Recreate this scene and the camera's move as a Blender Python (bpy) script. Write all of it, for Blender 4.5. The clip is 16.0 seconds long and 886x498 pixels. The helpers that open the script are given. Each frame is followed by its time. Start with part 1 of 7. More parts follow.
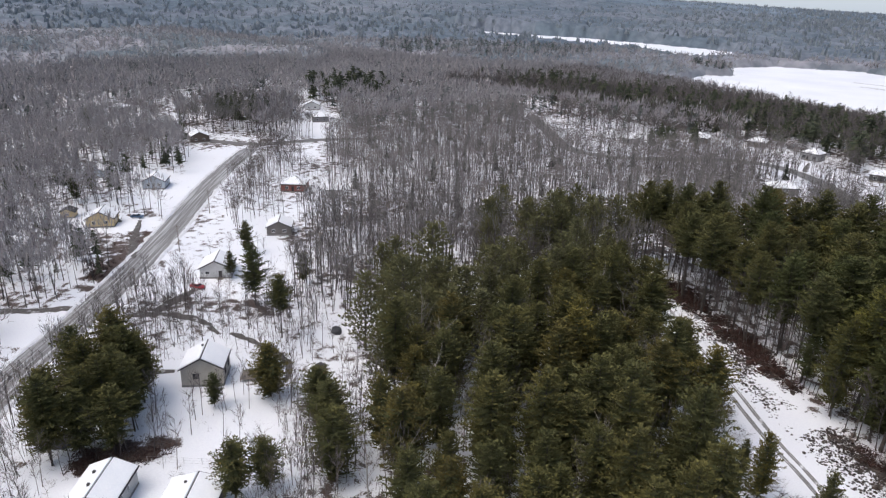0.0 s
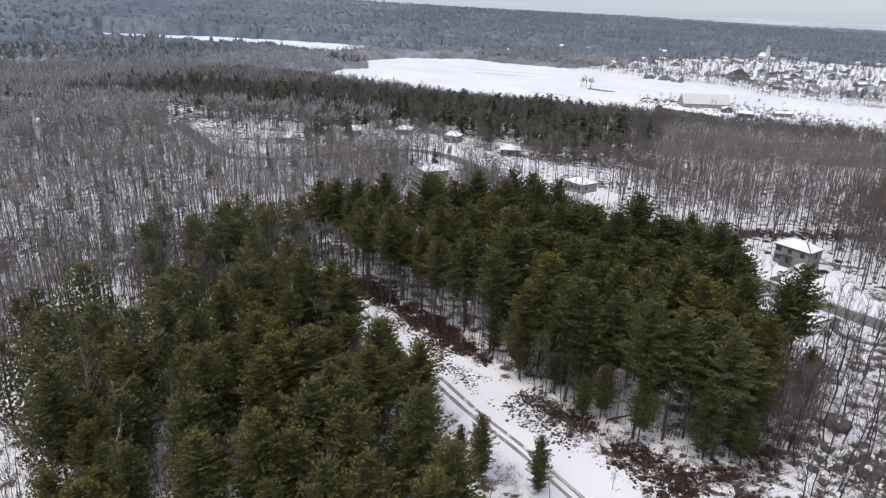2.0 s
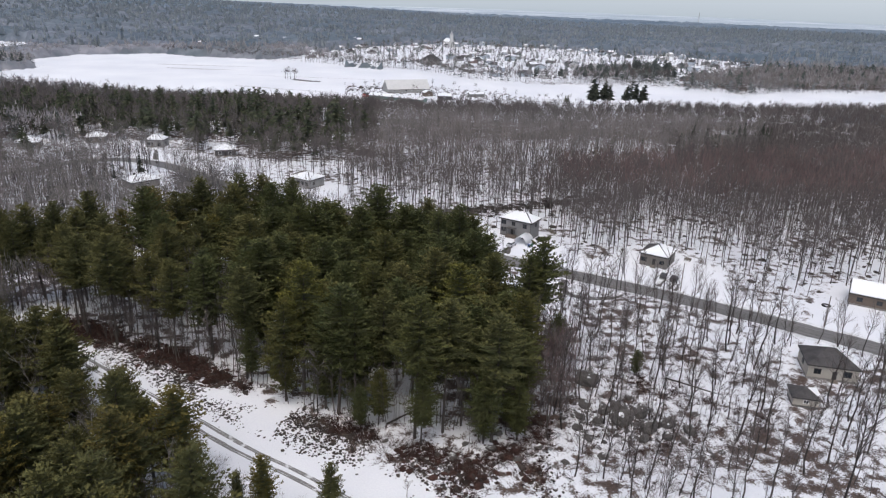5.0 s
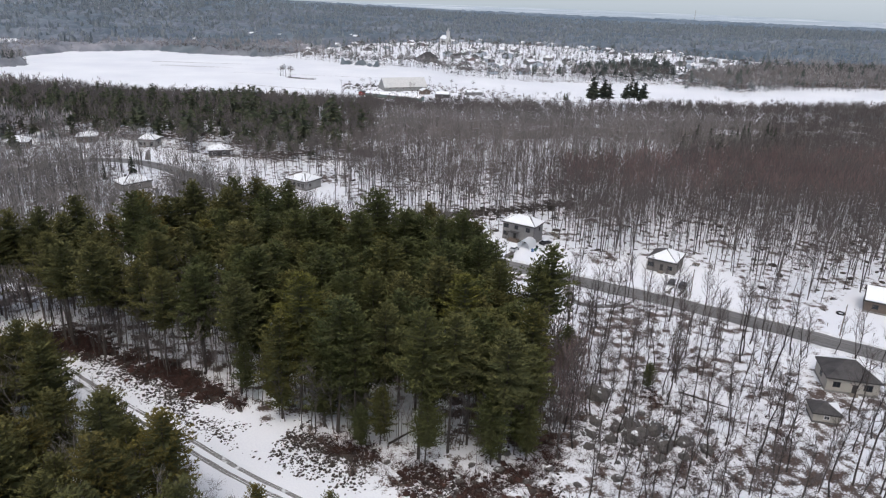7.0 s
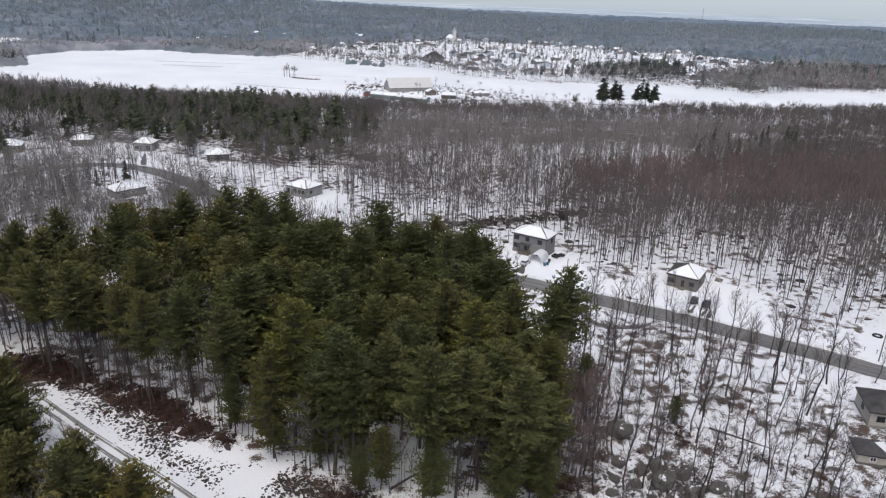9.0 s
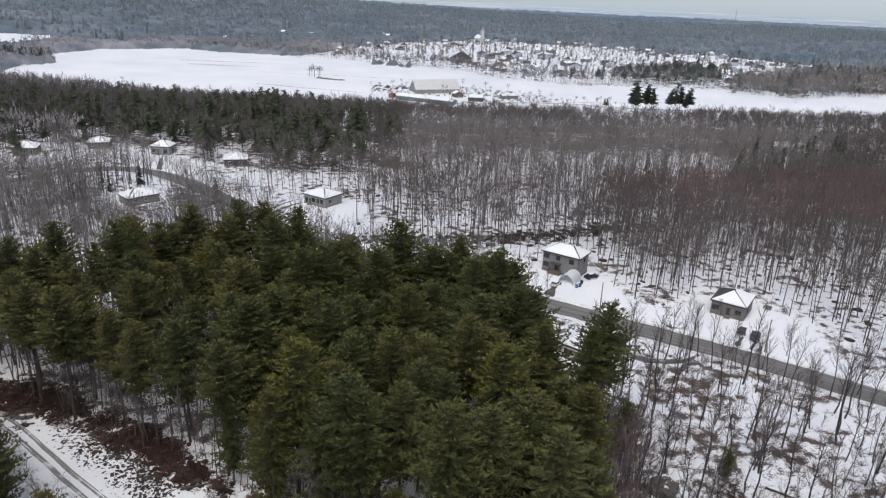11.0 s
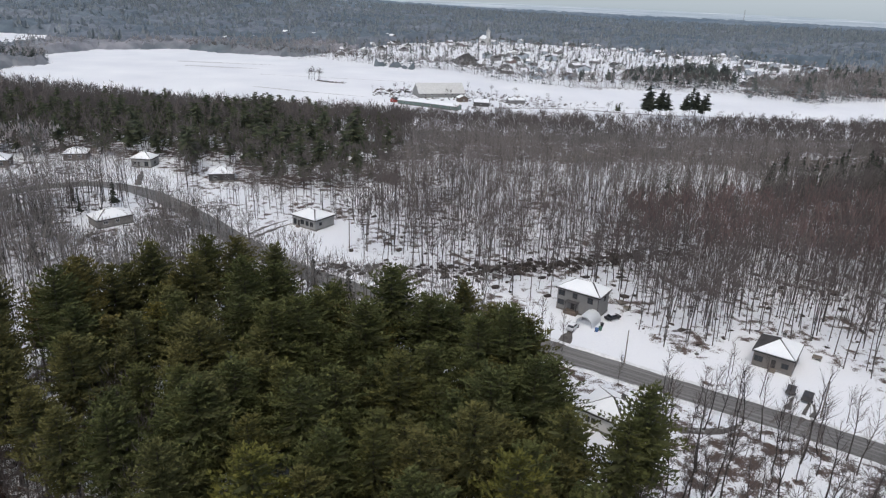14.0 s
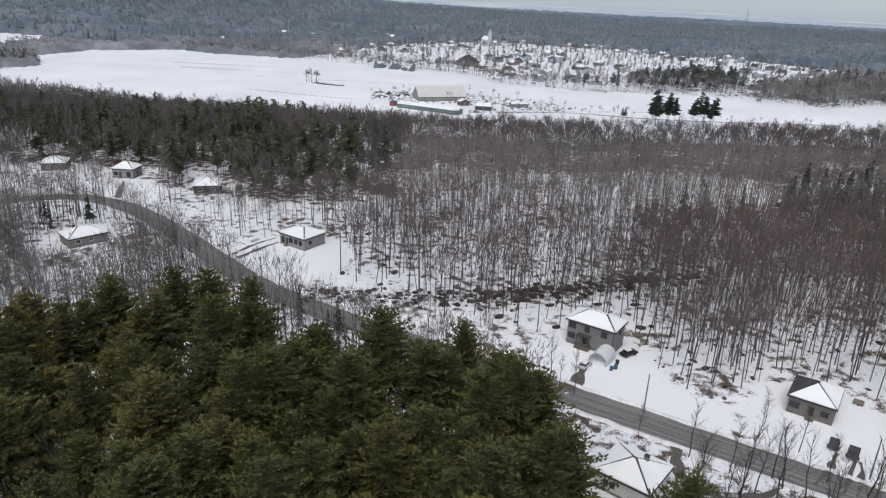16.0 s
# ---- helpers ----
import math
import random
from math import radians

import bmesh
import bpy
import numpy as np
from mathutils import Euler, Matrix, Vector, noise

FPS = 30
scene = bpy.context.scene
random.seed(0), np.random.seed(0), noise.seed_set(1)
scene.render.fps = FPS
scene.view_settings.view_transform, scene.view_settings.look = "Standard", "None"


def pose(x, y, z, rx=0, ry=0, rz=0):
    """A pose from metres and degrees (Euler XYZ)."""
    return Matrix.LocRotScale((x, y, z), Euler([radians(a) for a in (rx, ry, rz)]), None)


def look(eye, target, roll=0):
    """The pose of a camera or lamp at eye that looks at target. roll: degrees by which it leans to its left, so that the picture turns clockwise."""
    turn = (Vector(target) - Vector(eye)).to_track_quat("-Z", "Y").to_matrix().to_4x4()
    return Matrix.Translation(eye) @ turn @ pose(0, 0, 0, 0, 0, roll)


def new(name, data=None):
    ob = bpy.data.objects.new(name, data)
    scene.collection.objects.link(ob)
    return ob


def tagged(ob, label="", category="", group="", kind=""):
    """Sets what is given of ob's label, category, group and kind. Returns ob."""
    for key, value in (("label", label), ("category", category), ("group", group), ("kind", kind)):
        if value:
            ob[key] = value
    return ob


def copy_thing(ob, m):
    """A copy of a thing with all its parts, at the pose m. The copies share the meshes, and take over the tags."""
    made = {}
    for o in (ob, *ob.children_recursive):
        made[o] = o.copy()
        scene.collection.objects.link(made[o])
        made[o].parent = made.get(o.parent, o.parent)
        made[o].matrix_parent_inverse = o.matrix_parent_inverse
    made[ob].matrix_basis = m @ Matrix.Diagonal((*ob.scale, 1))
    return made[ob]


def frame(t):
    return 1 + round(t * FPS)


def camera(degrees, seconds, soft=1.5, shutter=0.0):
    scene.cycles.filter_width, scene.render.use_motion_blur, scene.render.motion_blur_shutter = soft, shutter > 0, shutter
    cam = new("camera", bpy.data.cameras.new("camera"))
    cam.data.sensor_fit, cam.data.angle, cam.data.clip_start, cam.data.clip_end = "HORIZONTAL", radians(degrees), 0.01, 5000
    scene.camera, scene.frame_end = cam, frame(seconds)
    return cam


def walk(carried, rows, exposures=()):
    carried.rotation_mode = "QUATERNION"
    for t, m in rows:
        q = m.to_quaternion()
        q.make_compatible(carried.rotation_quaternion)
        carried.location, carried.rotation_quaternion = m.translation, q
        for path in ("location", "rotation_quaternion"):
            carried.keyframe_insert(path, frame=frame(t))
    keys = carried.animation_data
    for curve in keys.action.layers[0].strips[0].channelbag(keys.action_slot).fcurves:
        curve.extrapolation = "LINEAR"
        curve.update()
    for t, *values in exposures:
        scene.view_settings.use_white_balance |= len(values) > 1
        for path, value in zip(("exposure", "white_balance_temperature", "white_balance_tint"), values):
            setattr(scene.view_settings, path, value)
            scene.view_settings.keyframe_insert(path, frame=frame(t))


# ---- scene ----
cam = camera(64, 16.0, 1.25)
PATH = [
    (0, (11.12, -20.87, 81.28), (-65.47, 54.63, 40.52), 1.3),
    (0.5, (9.38, -18.28, 81.23), (-60.60, 63.54, 40.75), 1.4),
    (1, (7.44, -16.12, 80.99), (-48.68, 75.93, 40.91), 1.3),
    (1.5, (5.03, -14.58, 80.86), (-37.06, 84.72, 40.95), 1.4),
    (2, (3.17, -13.40, 80.80), (-29.15, 89.47, 40.89), 1.5),
    (2.5, (1.60, -11.78, 80.56), (-22.55, 93.33, 40.72), 1.5),
    (3, (0.39, -10.32, 80.56), (-14.85, 96.40, 40.59), 1.5),
    (3.5, (-0.78, -8.81, 80.49), (-6.53, 98.83, 40.52), 1.5),
    (4, (-1.90, -7.25, 80.37), (1.55, 100.51, 40.41), 1.6),
    (4.5, (-2.99, -5.73, 80.26), (8.00, 101.51, 40.30), 1.7),
    (7, (-4.75, 3.28, 79.92), (7.62, 110.18, 39.38), 1.9),
    (7.5, (-4.62, 5.93, 79.86), (7.28, 112.88, 39.26), 1.9),
    (8, (-4.47, 9.17, 79.76), (7.32, 116.12, 39.16), 2.0),
    (8.5, (-4.17, 12.65, 79.61), (7.44, 119.60, 39.01), 1.9),
    (9, (-3.83, 16.43, 79.55), (7.67, 123.38, 38.84), 1.9),
    (11.5, (-2.11, 35.60, 79.59), (4.91, 142.84, 38.65), 2.1),
    (12, (-1.71, 39.88, 79.71), (5.25, 147.12, 38.77), 2.1),
    (12.5, (-1.31, 44.13, 79.78), (5.59, 151.31, 38.78), 2.2),
    (13, (-1.00, 48.51, 79.81), (5.90, 155.69, 38.81), 2.2),
    (13.5, (-0.53, 53.14, 79.84), (6.37, 160.32, 38.79), 2.2),
    (14, (-0.20, 57.58, 79.75), (6.64, 164.82, 38.69), 2.2),
    (14.5, (0.09, 62.11, 79.79), (6.93, 169.29, 38.68), 2.2),
    (15, (0.51, 66.68, 79.92), (7.23, 173.86, 38.75), 2.2),
    (15.5, (0.86, 71.21, 79.77), (7.59, 178.39, 38.66), 2.2),
    (16, (1.27, 75.82, 79.77), (7.94, 183.00, 38.71), 2.3),
]
walk(cam, [(t, look(eye, target, roll)) for t, eye, target, roll in PATH], [(0, 0.06, 6400, 9.5), (1.5, 0.04, 6400, 9.5), (3.2, -0.08, 6380, 9), (4.6, -0.1, 6380, 9), (7, -0.11, 6400, 8), (9, -0.1, 6400, 7.5), (12, -0.19, 6400, 6.5), (16, -0.27, 6400, 6)])

# ---- world, sun ----
world = bpy.data.worlds.new("overcast_sky")
scene.world = world
world.use_nodes = True
wn, wl = world.node_tree.nodes, world.node_tree.links
sky = wn.new("ShaderNodeTexSky")
sky.sky_type, sky.sun_disc = "NISHITA", False
sky.sun_elevation, sky.sun_rotation = radians(63), radians(200)
sky.air_density, sky.dust_density, sky.ozone_density, sky.altitude = 1.0, 5.5, 1.0, 200
wl.new(sky.outputs[0], wn["Background"].inputs[0])
wn["Background"].inputs[1].default_value = 0.15
sun = new("sun", bpy.data.lights.new("sun", "SUN"))
sun.data.energy, sun.data.angle, sun.data.color = 1.13, radians(70), (1.0, 0.985, 0.97)
sun.matrix_world = look((0, 0, 300), (26, 70, 150))


# ---- materials ----
def nodes_of(name, rough, spec=0.3):
    m = bpy.data.materials.new(name)
    m.use_nodes = True
    b = m.node_tree.nodes["Principled BSDF"]
    b.inputs["Roughness"].default_value = rough
    b.inputs["Specular IOR Level"].default_value = spec
    return m, m.node_tree.nodes, m.node_tree.links, b


def add_noise(n, l, scale, detail=4.0, vec=None):
    t = n.new("ShaderNodeTexNoise")
    t.inputs["Scale"].default_value, t.inputs["Detail"].default_value = scale, detail
    if vec is not None:
        l.new(vec, t.inputs["Vector"])
    return t.outputs["Fac"]


def ramp(n, l, fac, stops):
    r = n.new("ShaderNodeValToRGB")
    while len(r.color_ramp.elements) < len(stops):
        r.color_ramp.elements.new(0.5)
    for e, (p, c) in zip(r.color_ramp.elements, stops):
        e.position, e.color = p, (*c, 1)
    l.new(fac, r.inputs[0])
    return r.outputs[0]


def mix(n, l, fac, a, b, mode="MIX"):
    x = n.new("ShaderNodeMix")
    x.data_type, x.blend_type = "RGBA", mode
    for sock, v in ((x.inputs[0], fac), (x.inputs[6], a), (x.inputs[7], b)):
        if hasattr(v, "links"):
            l.new(v, sock)
        else:
            sock.default_value = v if isinstance(v, float) else (*v, 1)
    return x.outputs[2]


def relief(n, l, b, fac, strength, dist):
    u = n.new("ShaderNodeBump")
    u.inputs["Strength"].default_value, u.inputs["Distance"].default_value = strength, dist
    l.new(fac, u.inputs["Height"])
    l.new(u.outputs[0], b.inputs["Normal"])


def surface(name, a, c, rough=0.8, big=0.4, fine=6.0, bump=0.2, dist=0.03, per="", spec=0.3):
    """Two colours mixed by a large and a fine grain; per: also vary per object or per island."""
    m, n, l, b = nodes_of(name, rough, spec)
    pos = n.new("ShaderNodeNewGeometry").outputs["Position"]
    f1, f2 = add_noise(n, l, big, 3, pos), add_noise(n, l, fine, 5, pos)
    t = n.new("ShaderNodeMath")
    t.operation = "ADD"
    l.new(f1, t.inputs[0])
    l.new(f2, t.inputs[1])
    s = n.new("ShaderNodeMath")
    s.operation, s.inputs[1].default_value = "MULTIPLY", 0.5
    l.new(t.outputs[0], s.inputs[0])
    col = ramp(n, l, s.outputs[0], [(0.32, a), (0.68, c)])
    if per:
        r = (n.new("ShaderNodeObjectInfo").outputs["Random"] if per == "object"
             else n.new("ShaderNodeNewGeometry").outputs["Random Per Island"])
        lo, hi = (0.84, 1.16) if per == "soft" else (0.6, 1.35)
        tone = ramp(n, l, r, [(0.0, (lo, lo, lo)), (1.0, (hi, hi, hi * 0.97))])
        col = mix(n, l, 1.0, col, tone, "MULTIPLY")
    l.new(col, b.inputs["Base Color"])
    relief(n, l, b, f2, bump, dist)
    return m


def foliage(name, dark, light, warm, single=False):
    """Needles: tone by island and by a soft patch, and by tree where each tree is an object."""
    m, n, l, b = nodes_of(name, 0.75, 0.25)
    geo = n.new("ShaderNodeNewGeometry")
    base = ramp(n, l, geo.outputs["Random Per Island"], [(0.0, dark), (0.75, light), (1.0, warm)])
    col = base
    if single:
        tree = ramp(n, l, n.new("ShaderNodeObjectInfo").outputs["Random"],
                    [(0.0, (0.84, 0.9, 0.92)), (0.4, (0.95, 0.98, 0.94)), (0.8, (1.05, 1.01, 0.9)), (0.93, (1.1, 0.97, 0.82)), (1.0, (1.35, 1.22, 0.76))])
        col = mix(n, l, 1.0, base, tree, "MULTIPLY")
    patch = ramp(n, l, add_noise(n, l, 0.25, 3, geo.outputs["Position"]), [(0.3, (0.8, 0.82, 0.84)), (0.7, (1.2, 1.15, 1.04))])
    l.new(mix(n, l, 1.0, col, patch, "MULTIPLY"), b.inputs["Base Color"])
    return m


def snow_ground():
    """Snow with leaf litter and bare earth that shows through where the ground is rough or under trees, and stands for
    floor shade under far woods.
    """
    m, n, l, b = nodes_of("snow_litter_dark_floor", 0.65, 0.3)
    pos = n.new("ShaderNodeNewGeometry").outputs["Position"]
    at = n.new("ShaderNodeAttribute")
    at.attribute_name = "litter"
    f1, f2, f3 = add_noise(n, l, 0.34, 8, pos), add_noise(n, l, 3.2, 6, pos), add_noise(n, l, 0.02, 3, pos)
    snow = ramp(n, l, f3, [(0.3, (0.77, 0.785, 0.82)), (0.7, (0.87, 0.88, 0.90))])
    grains = ramp(n, l, f2, [(0.35, (0.94, 0.94, 0.955)), (0.6, (1.0, 1.0, 1.0))])
    snow = mix(n, l, 1.0, snow, grains, "MULTIPLY")
    earth = ramp(n, l, f2, [(0.3, (0.028, 0.021, 0.019)), (0.5, (0.078, 0.054, 0.044)), (0.7, (0.16, 0.118, 0.096))])
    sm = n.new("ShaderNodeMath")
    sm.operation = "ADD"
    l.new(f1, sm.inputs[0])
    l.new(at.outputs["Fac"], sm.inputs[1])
    s2 = n.new("ShaderNodeMath")
    s2.operation, s2.inputs[1].default_value = "MULTIPLY_ADD", 0.55
    l.new(f2, s2.inputs[0])
    wide = n.new("ShaderNodeMath")
    wide.operation, wide.inputs[1].default_value = "MULTIPLY_ADD", 0.7
    l.new(add_noise(n, l, 0.045, 3, pos), wide.inputs[0])
    l.new(sm.outputs[0], wide.inputs[2])
    off = n.new("ShaderNodeMath")
    off.operation, off.inputs[1].default_value = "SUBTRACT", 0.36
    l.new(wide.outputs[0], off.inputs[0])
    l.new(off.outputs[0], s2.inputs[2])
    mr = n.new("ShaderNodeMapRange")
    mr.inputs["From Min"].default_value, mr.inputs["From Max"].default_value = 0.90, 0.99
    l.new(s2.outputs[0], mr.inputs["Value"])
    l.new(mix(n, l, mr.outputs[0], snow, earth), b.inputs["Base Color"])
    relief(n, l, b, f2, 0.5, 0.15)
    return m


def road_surface(name, dark, light, salt):
    m, n, l, b = nodes_of(name, 0.7, 0.35)
    uv = n.new("ShaderNodeUVMap").outputs[0]
    mp = n.new("ShaderNodeMapping")
    mp.inputs["Scale"].default_value = (1.5, 0.03, 1.0)
    l.new(uv, mp.inputs["Vector"])
    streak = add_noise(n, l, 1.0, 4, mp.outputs[0])
    pos = n.new("ShaderNodeNewGeometry").outputs["Position"]
    fine = add_noise(n, l, 3.0, 6, pos)
    col = ramp(n, l, fine, [(0.3, dark), (0.7, light)])
    k = ramp(n, l, streak, [(0.47, (0, 0, 0)), (0.66, (1, 1, 1))])
    l.new(mix(n, l, k, col, salt), b.inputs["Base Color"])
    relief(n, l, b, fine, 0.3, 0.02)
    return m


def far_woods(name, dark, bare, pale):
    """Roof of far woods: stands of dark conifer in bare hardwood, mottled crown by crown, haze painted into the
    colours.
    """
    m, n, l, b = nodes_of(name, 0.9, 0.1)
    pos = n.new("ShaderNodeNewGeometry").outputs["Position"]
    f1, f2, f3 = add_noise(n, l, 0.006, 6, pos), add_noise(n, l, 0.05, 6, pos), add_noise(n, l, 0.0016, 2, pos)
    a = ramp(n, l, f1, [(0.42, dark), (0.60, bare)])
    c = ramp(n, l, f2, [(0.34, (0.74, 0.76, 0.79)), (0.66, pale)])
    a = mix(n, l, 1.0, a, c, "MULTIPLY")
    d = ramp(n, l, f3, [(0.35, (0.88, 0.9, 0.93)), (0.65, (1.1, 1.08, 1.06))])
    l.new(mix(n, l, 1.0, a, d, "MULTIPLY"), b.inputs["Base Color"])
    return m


def capped(name, a, c):
    """Rough rock with snow lying on its flatter tops."""
    m, n, l, b = nodes_of(name, 0.85, 0.25)
    geo = n.new("ShaderNodeNewGeometry")
    f1, f2 = add_noise(n, l, 0.8, 5, geo.outputs["Position"]), add_noise(n, l, 5.0, 5, geo.outputs["Position"])
    sep = n.new("ShaderNodeSeparateXYZ")
    l.new(geo.outputs["Normal"], sep.inputs[0])
    t = n.new("ShaderNodeMath")
    t.operation, t.inputs[1].default_value = "MULTIPLY_ADD", 0.9
    l.new(f1, t.inputs[0])
    l.new(sep.outputs[2], t.inputs[2])
    mr = n.new("ShaderNodeMapRange")
    mr.inputs["From Min"].default_value, mr.inputs["From Max"].default_value = 1.46, 1.52
    l.new(t.outputs[0], mr.inputs["Value"])
    l.new(mix(n, l, mr.outputs[0], ramp(n, l, f2, [(0.3, a), (0.7, c)]), (0.82, 0.83, 0.85)), b.inputs["Base Color"])
    relief(n, l, b, f2, 0.5, 0.08)
    return m


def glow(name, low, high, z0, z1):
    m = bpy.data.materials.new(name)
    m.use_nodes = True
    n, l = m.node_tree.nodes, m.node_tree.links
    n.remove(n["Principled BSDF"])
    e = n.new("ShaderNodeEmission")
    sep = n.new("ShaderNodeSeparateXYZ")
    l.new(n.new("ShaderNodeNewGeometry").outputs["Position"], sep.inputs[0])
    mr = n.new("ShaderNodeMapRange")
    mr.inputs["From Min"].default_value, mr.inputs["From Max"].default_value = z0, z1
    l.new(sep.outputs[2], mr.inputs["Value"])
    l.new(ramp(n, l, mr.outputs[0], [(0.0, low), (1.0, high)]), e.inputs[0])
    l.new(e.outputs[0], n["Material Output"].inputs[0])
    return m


M_GROUND = snow_ground()
M_SNOW = surface("snow_cover", (0.80, 0.82, 0.85), (0.90, 0.91, 0.92), 0.6, 0.3, 3.0, 0.3, 0.05)
M_BANK = surface("ploughed_snow", (0.55, 0.55, 0.56), (0.86, 0.87, 0.89), 0.7, 0.5, 2.5, 0.6, 0.15)
M_ROAD = road_surface("asphalt", (0.105, 0.1, 0.096), (0.18, 0.172, 0.167), (0.235, 0.23, 0.225))
M_ROAD_ICY = road_surface("salted_asphalt", (0.15, 0.145, 0.14), (0.24, 0.235, 0.23), (0.5, 0.5, 0.51))
def slush(name, a, c, cover):
    """Wet gravel with patches of trodden snow left on it."""
    m, n, l, b = nodes_of(name, 0.7, 0.35)
    pos = n.new("ShaderNodeNewGeometry").outputs["Position"]
    f1, f2 = add_noise(n, l, 0.45, 6, pos), add_noise(n, l, 3.0, 5, pos)
    k = ramp(n, l, f1, [(cover, (0, 0, 0)), (cover + 0.1, (1, 1, 1))])
    l.new(mix(n, l, k, ramp(n, l, f2, [(0.3, a), (0.7, c)]), (0.72, 0.73, 0.75)), b.inputs["Base Color"])
    relief(n, l, b, f2, 0.4, 0.05)
    return m


M_SMUDGE = slush("thin_field_snow", (0.3, 0.29, 0.28), (0.5, 0.49, 0.48), 0.44)
M_DRIVE = slush("wet_gravel", (0.05, 0.044, 0.04), (0.16, 0.145, 0.135), 0.6)
M_RUT = slush("slushy_rut", (0.13, 0.125, 0.12), (0.34, 0.335, 0.33), 0.58)
M_NEEDLE = foliage("pine_needles", (0.066, 0.073, 0.026), (0.079, 0.086, 0.030), (0.093, 0.096, 0.034), True)
# Distant conifers: haze painted into the needle colours as a blue-grey tint.
M_NEEDLE_HAZE = foliage("haze_tinted_needles", (0.092, 0.11, 0.11), (0.12, 0.138, 0.134), (0.145, 0.158, 0.148))
M_NEEDLE_HAZE_FAR = foliage("hazed_far_needles", (0.165, 0.19, 0.202), (0.215, 0.238, 0.25), (0.25, 0.268, 0.278))
M_NEEDLE_IN = surface("inner_boughs", (0.070, 0.076, 0.032), (0.100, 0.104, 0.042), 0.9)
M_NEEDLE_FAR = foliage("far_needles", (0.064, 0.078, 0.050), (0.088, 0.100, 0.064), (0.108, 0.114, 0.072))
M_BARK_PINE = surface("pine_bark", (0.038, 0.032, 0.028), (0.10, 0.086, 0.078), 0.9, 0.6, 8.0, 0.5, 0.05)
M_BARK = surface("grey_bark", (0.034, 0.03, 0.028), (0.165, 0.15, 0.143), 0.9, 0.3, 6.0, 0.4, 0.03, "island")
M_TWIG = surface("bare_twigs", (0.092, 0.084, 0.082), (0.175, 0.150, 0.146), 0.9, 0.02, 1.0, 0.0, 0.02, "soft")
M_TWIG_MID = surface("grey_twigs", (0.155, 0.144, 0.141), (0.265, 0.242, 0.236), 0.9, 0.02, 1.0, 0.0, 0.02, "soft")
# Paler copy for far woods: haze painted into the twig colour.
M_TWIG_HAZE = surface("haze_pale_twigs", (0.245, 0.23, 0.236), (0.37, 0.345, 0.352), 0.9, 0.02, 1.0, 0.0, 0.02, "soft")
M_BRUSH = surface("red_brown_brush", (0.020, 0.012, 0.010), (0.090, 0.045, 0.036), 0.9, 0.5, 4.0, 0.4, 0.05, "island")
M_ROCK = surface("grey_rock", (0.09, 0.085, 0.08), (0.30, 0.29, 0.28), 0.85, 0.5, 4.0, 0.6, 0.08, "object")
M_STONE = capped("snow_capped_rock", (0.04, 0.037, 0.034), (0.15, 0.14, 0.132))
M_CLOD = surface("dark_clods", (0.022, 0.018, 0.016), (0.085, 0.07, 0.062), 0.9, 0.5, 4.0, 0.4, 0.05, "island")
# Haze painted into the colours, bluer from sheet to sheet.
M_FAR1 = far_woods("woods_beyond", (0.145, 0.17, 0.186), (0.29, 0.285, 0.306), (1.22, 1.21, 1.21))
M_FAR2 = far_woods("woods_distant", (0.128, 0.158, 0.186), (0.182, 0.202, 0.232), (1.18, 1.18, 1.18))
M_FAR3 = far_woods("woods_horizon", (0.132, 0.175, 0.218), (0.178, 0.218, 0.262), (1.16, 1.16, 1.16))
M_SHINGLE = surface("dark_shingles", (0.035, 0.033, 0.035), (0.10, 0.095, 0.095), 0.85, 0.5, 12.0, 0.4, 0.02)
M_TRIM = surface("dark_trim", (0.03, 0.028, 0.028), (0.06, 0.055, 0.055), 0.6, 1.0, 10.0, 0.1, 0.01)
M_WHITE = surface("white_paint", (0.66, 0.66, 0.65), (0.78, 0.78, 0.77), 0.6, 1.0, 10.0, 0.1, 0.01)
M_GLASS, _n, _l, _b = nodes_of("window_glass", 0.08, 0.6)
_b.inputs["Base Color"].default_value = (0.02, 0.024, 0.03, 1)
M_TYRE = surface("rubber", (0.015, 0.015, 0.015), (0.03, 0.03, 0.03), 0.9)
M_STEEL = surface("galvanised_steel", (0.3, 0.3, 0.31), (0.45, 0.45, 0.46), 0.5)
M_TIMBER = surface("weathered_timber", (0.12, 0.105, 0.09), (0.27, 0.235, 0.2), 0.85, 0.6, 8.0, 0.3, 0.02)
M_TARP = surface("dark_tarpaulin", (0.03, 0.032, 0.036), (0.08, 0.08, 0.085), 0.55, 0.6, 5.0, 0.4, 0.05)
# Emission gradient painted as low sky and haze, paler upward.
M_MIST_GLOW = glow("mist", (0.50, 0.56, 0.63), (0.66, 0.71, 0.77), -120.0, 110.0)


def paint(name, c, rough=0.7):
    lo, hi = tuple(v * 0.82 for v in c), tuple(min(0.9, v * 1.12) for v in c)
    return surface(name, lo, hi, rough, 0.6, 9.0, 0.15, 0.01)


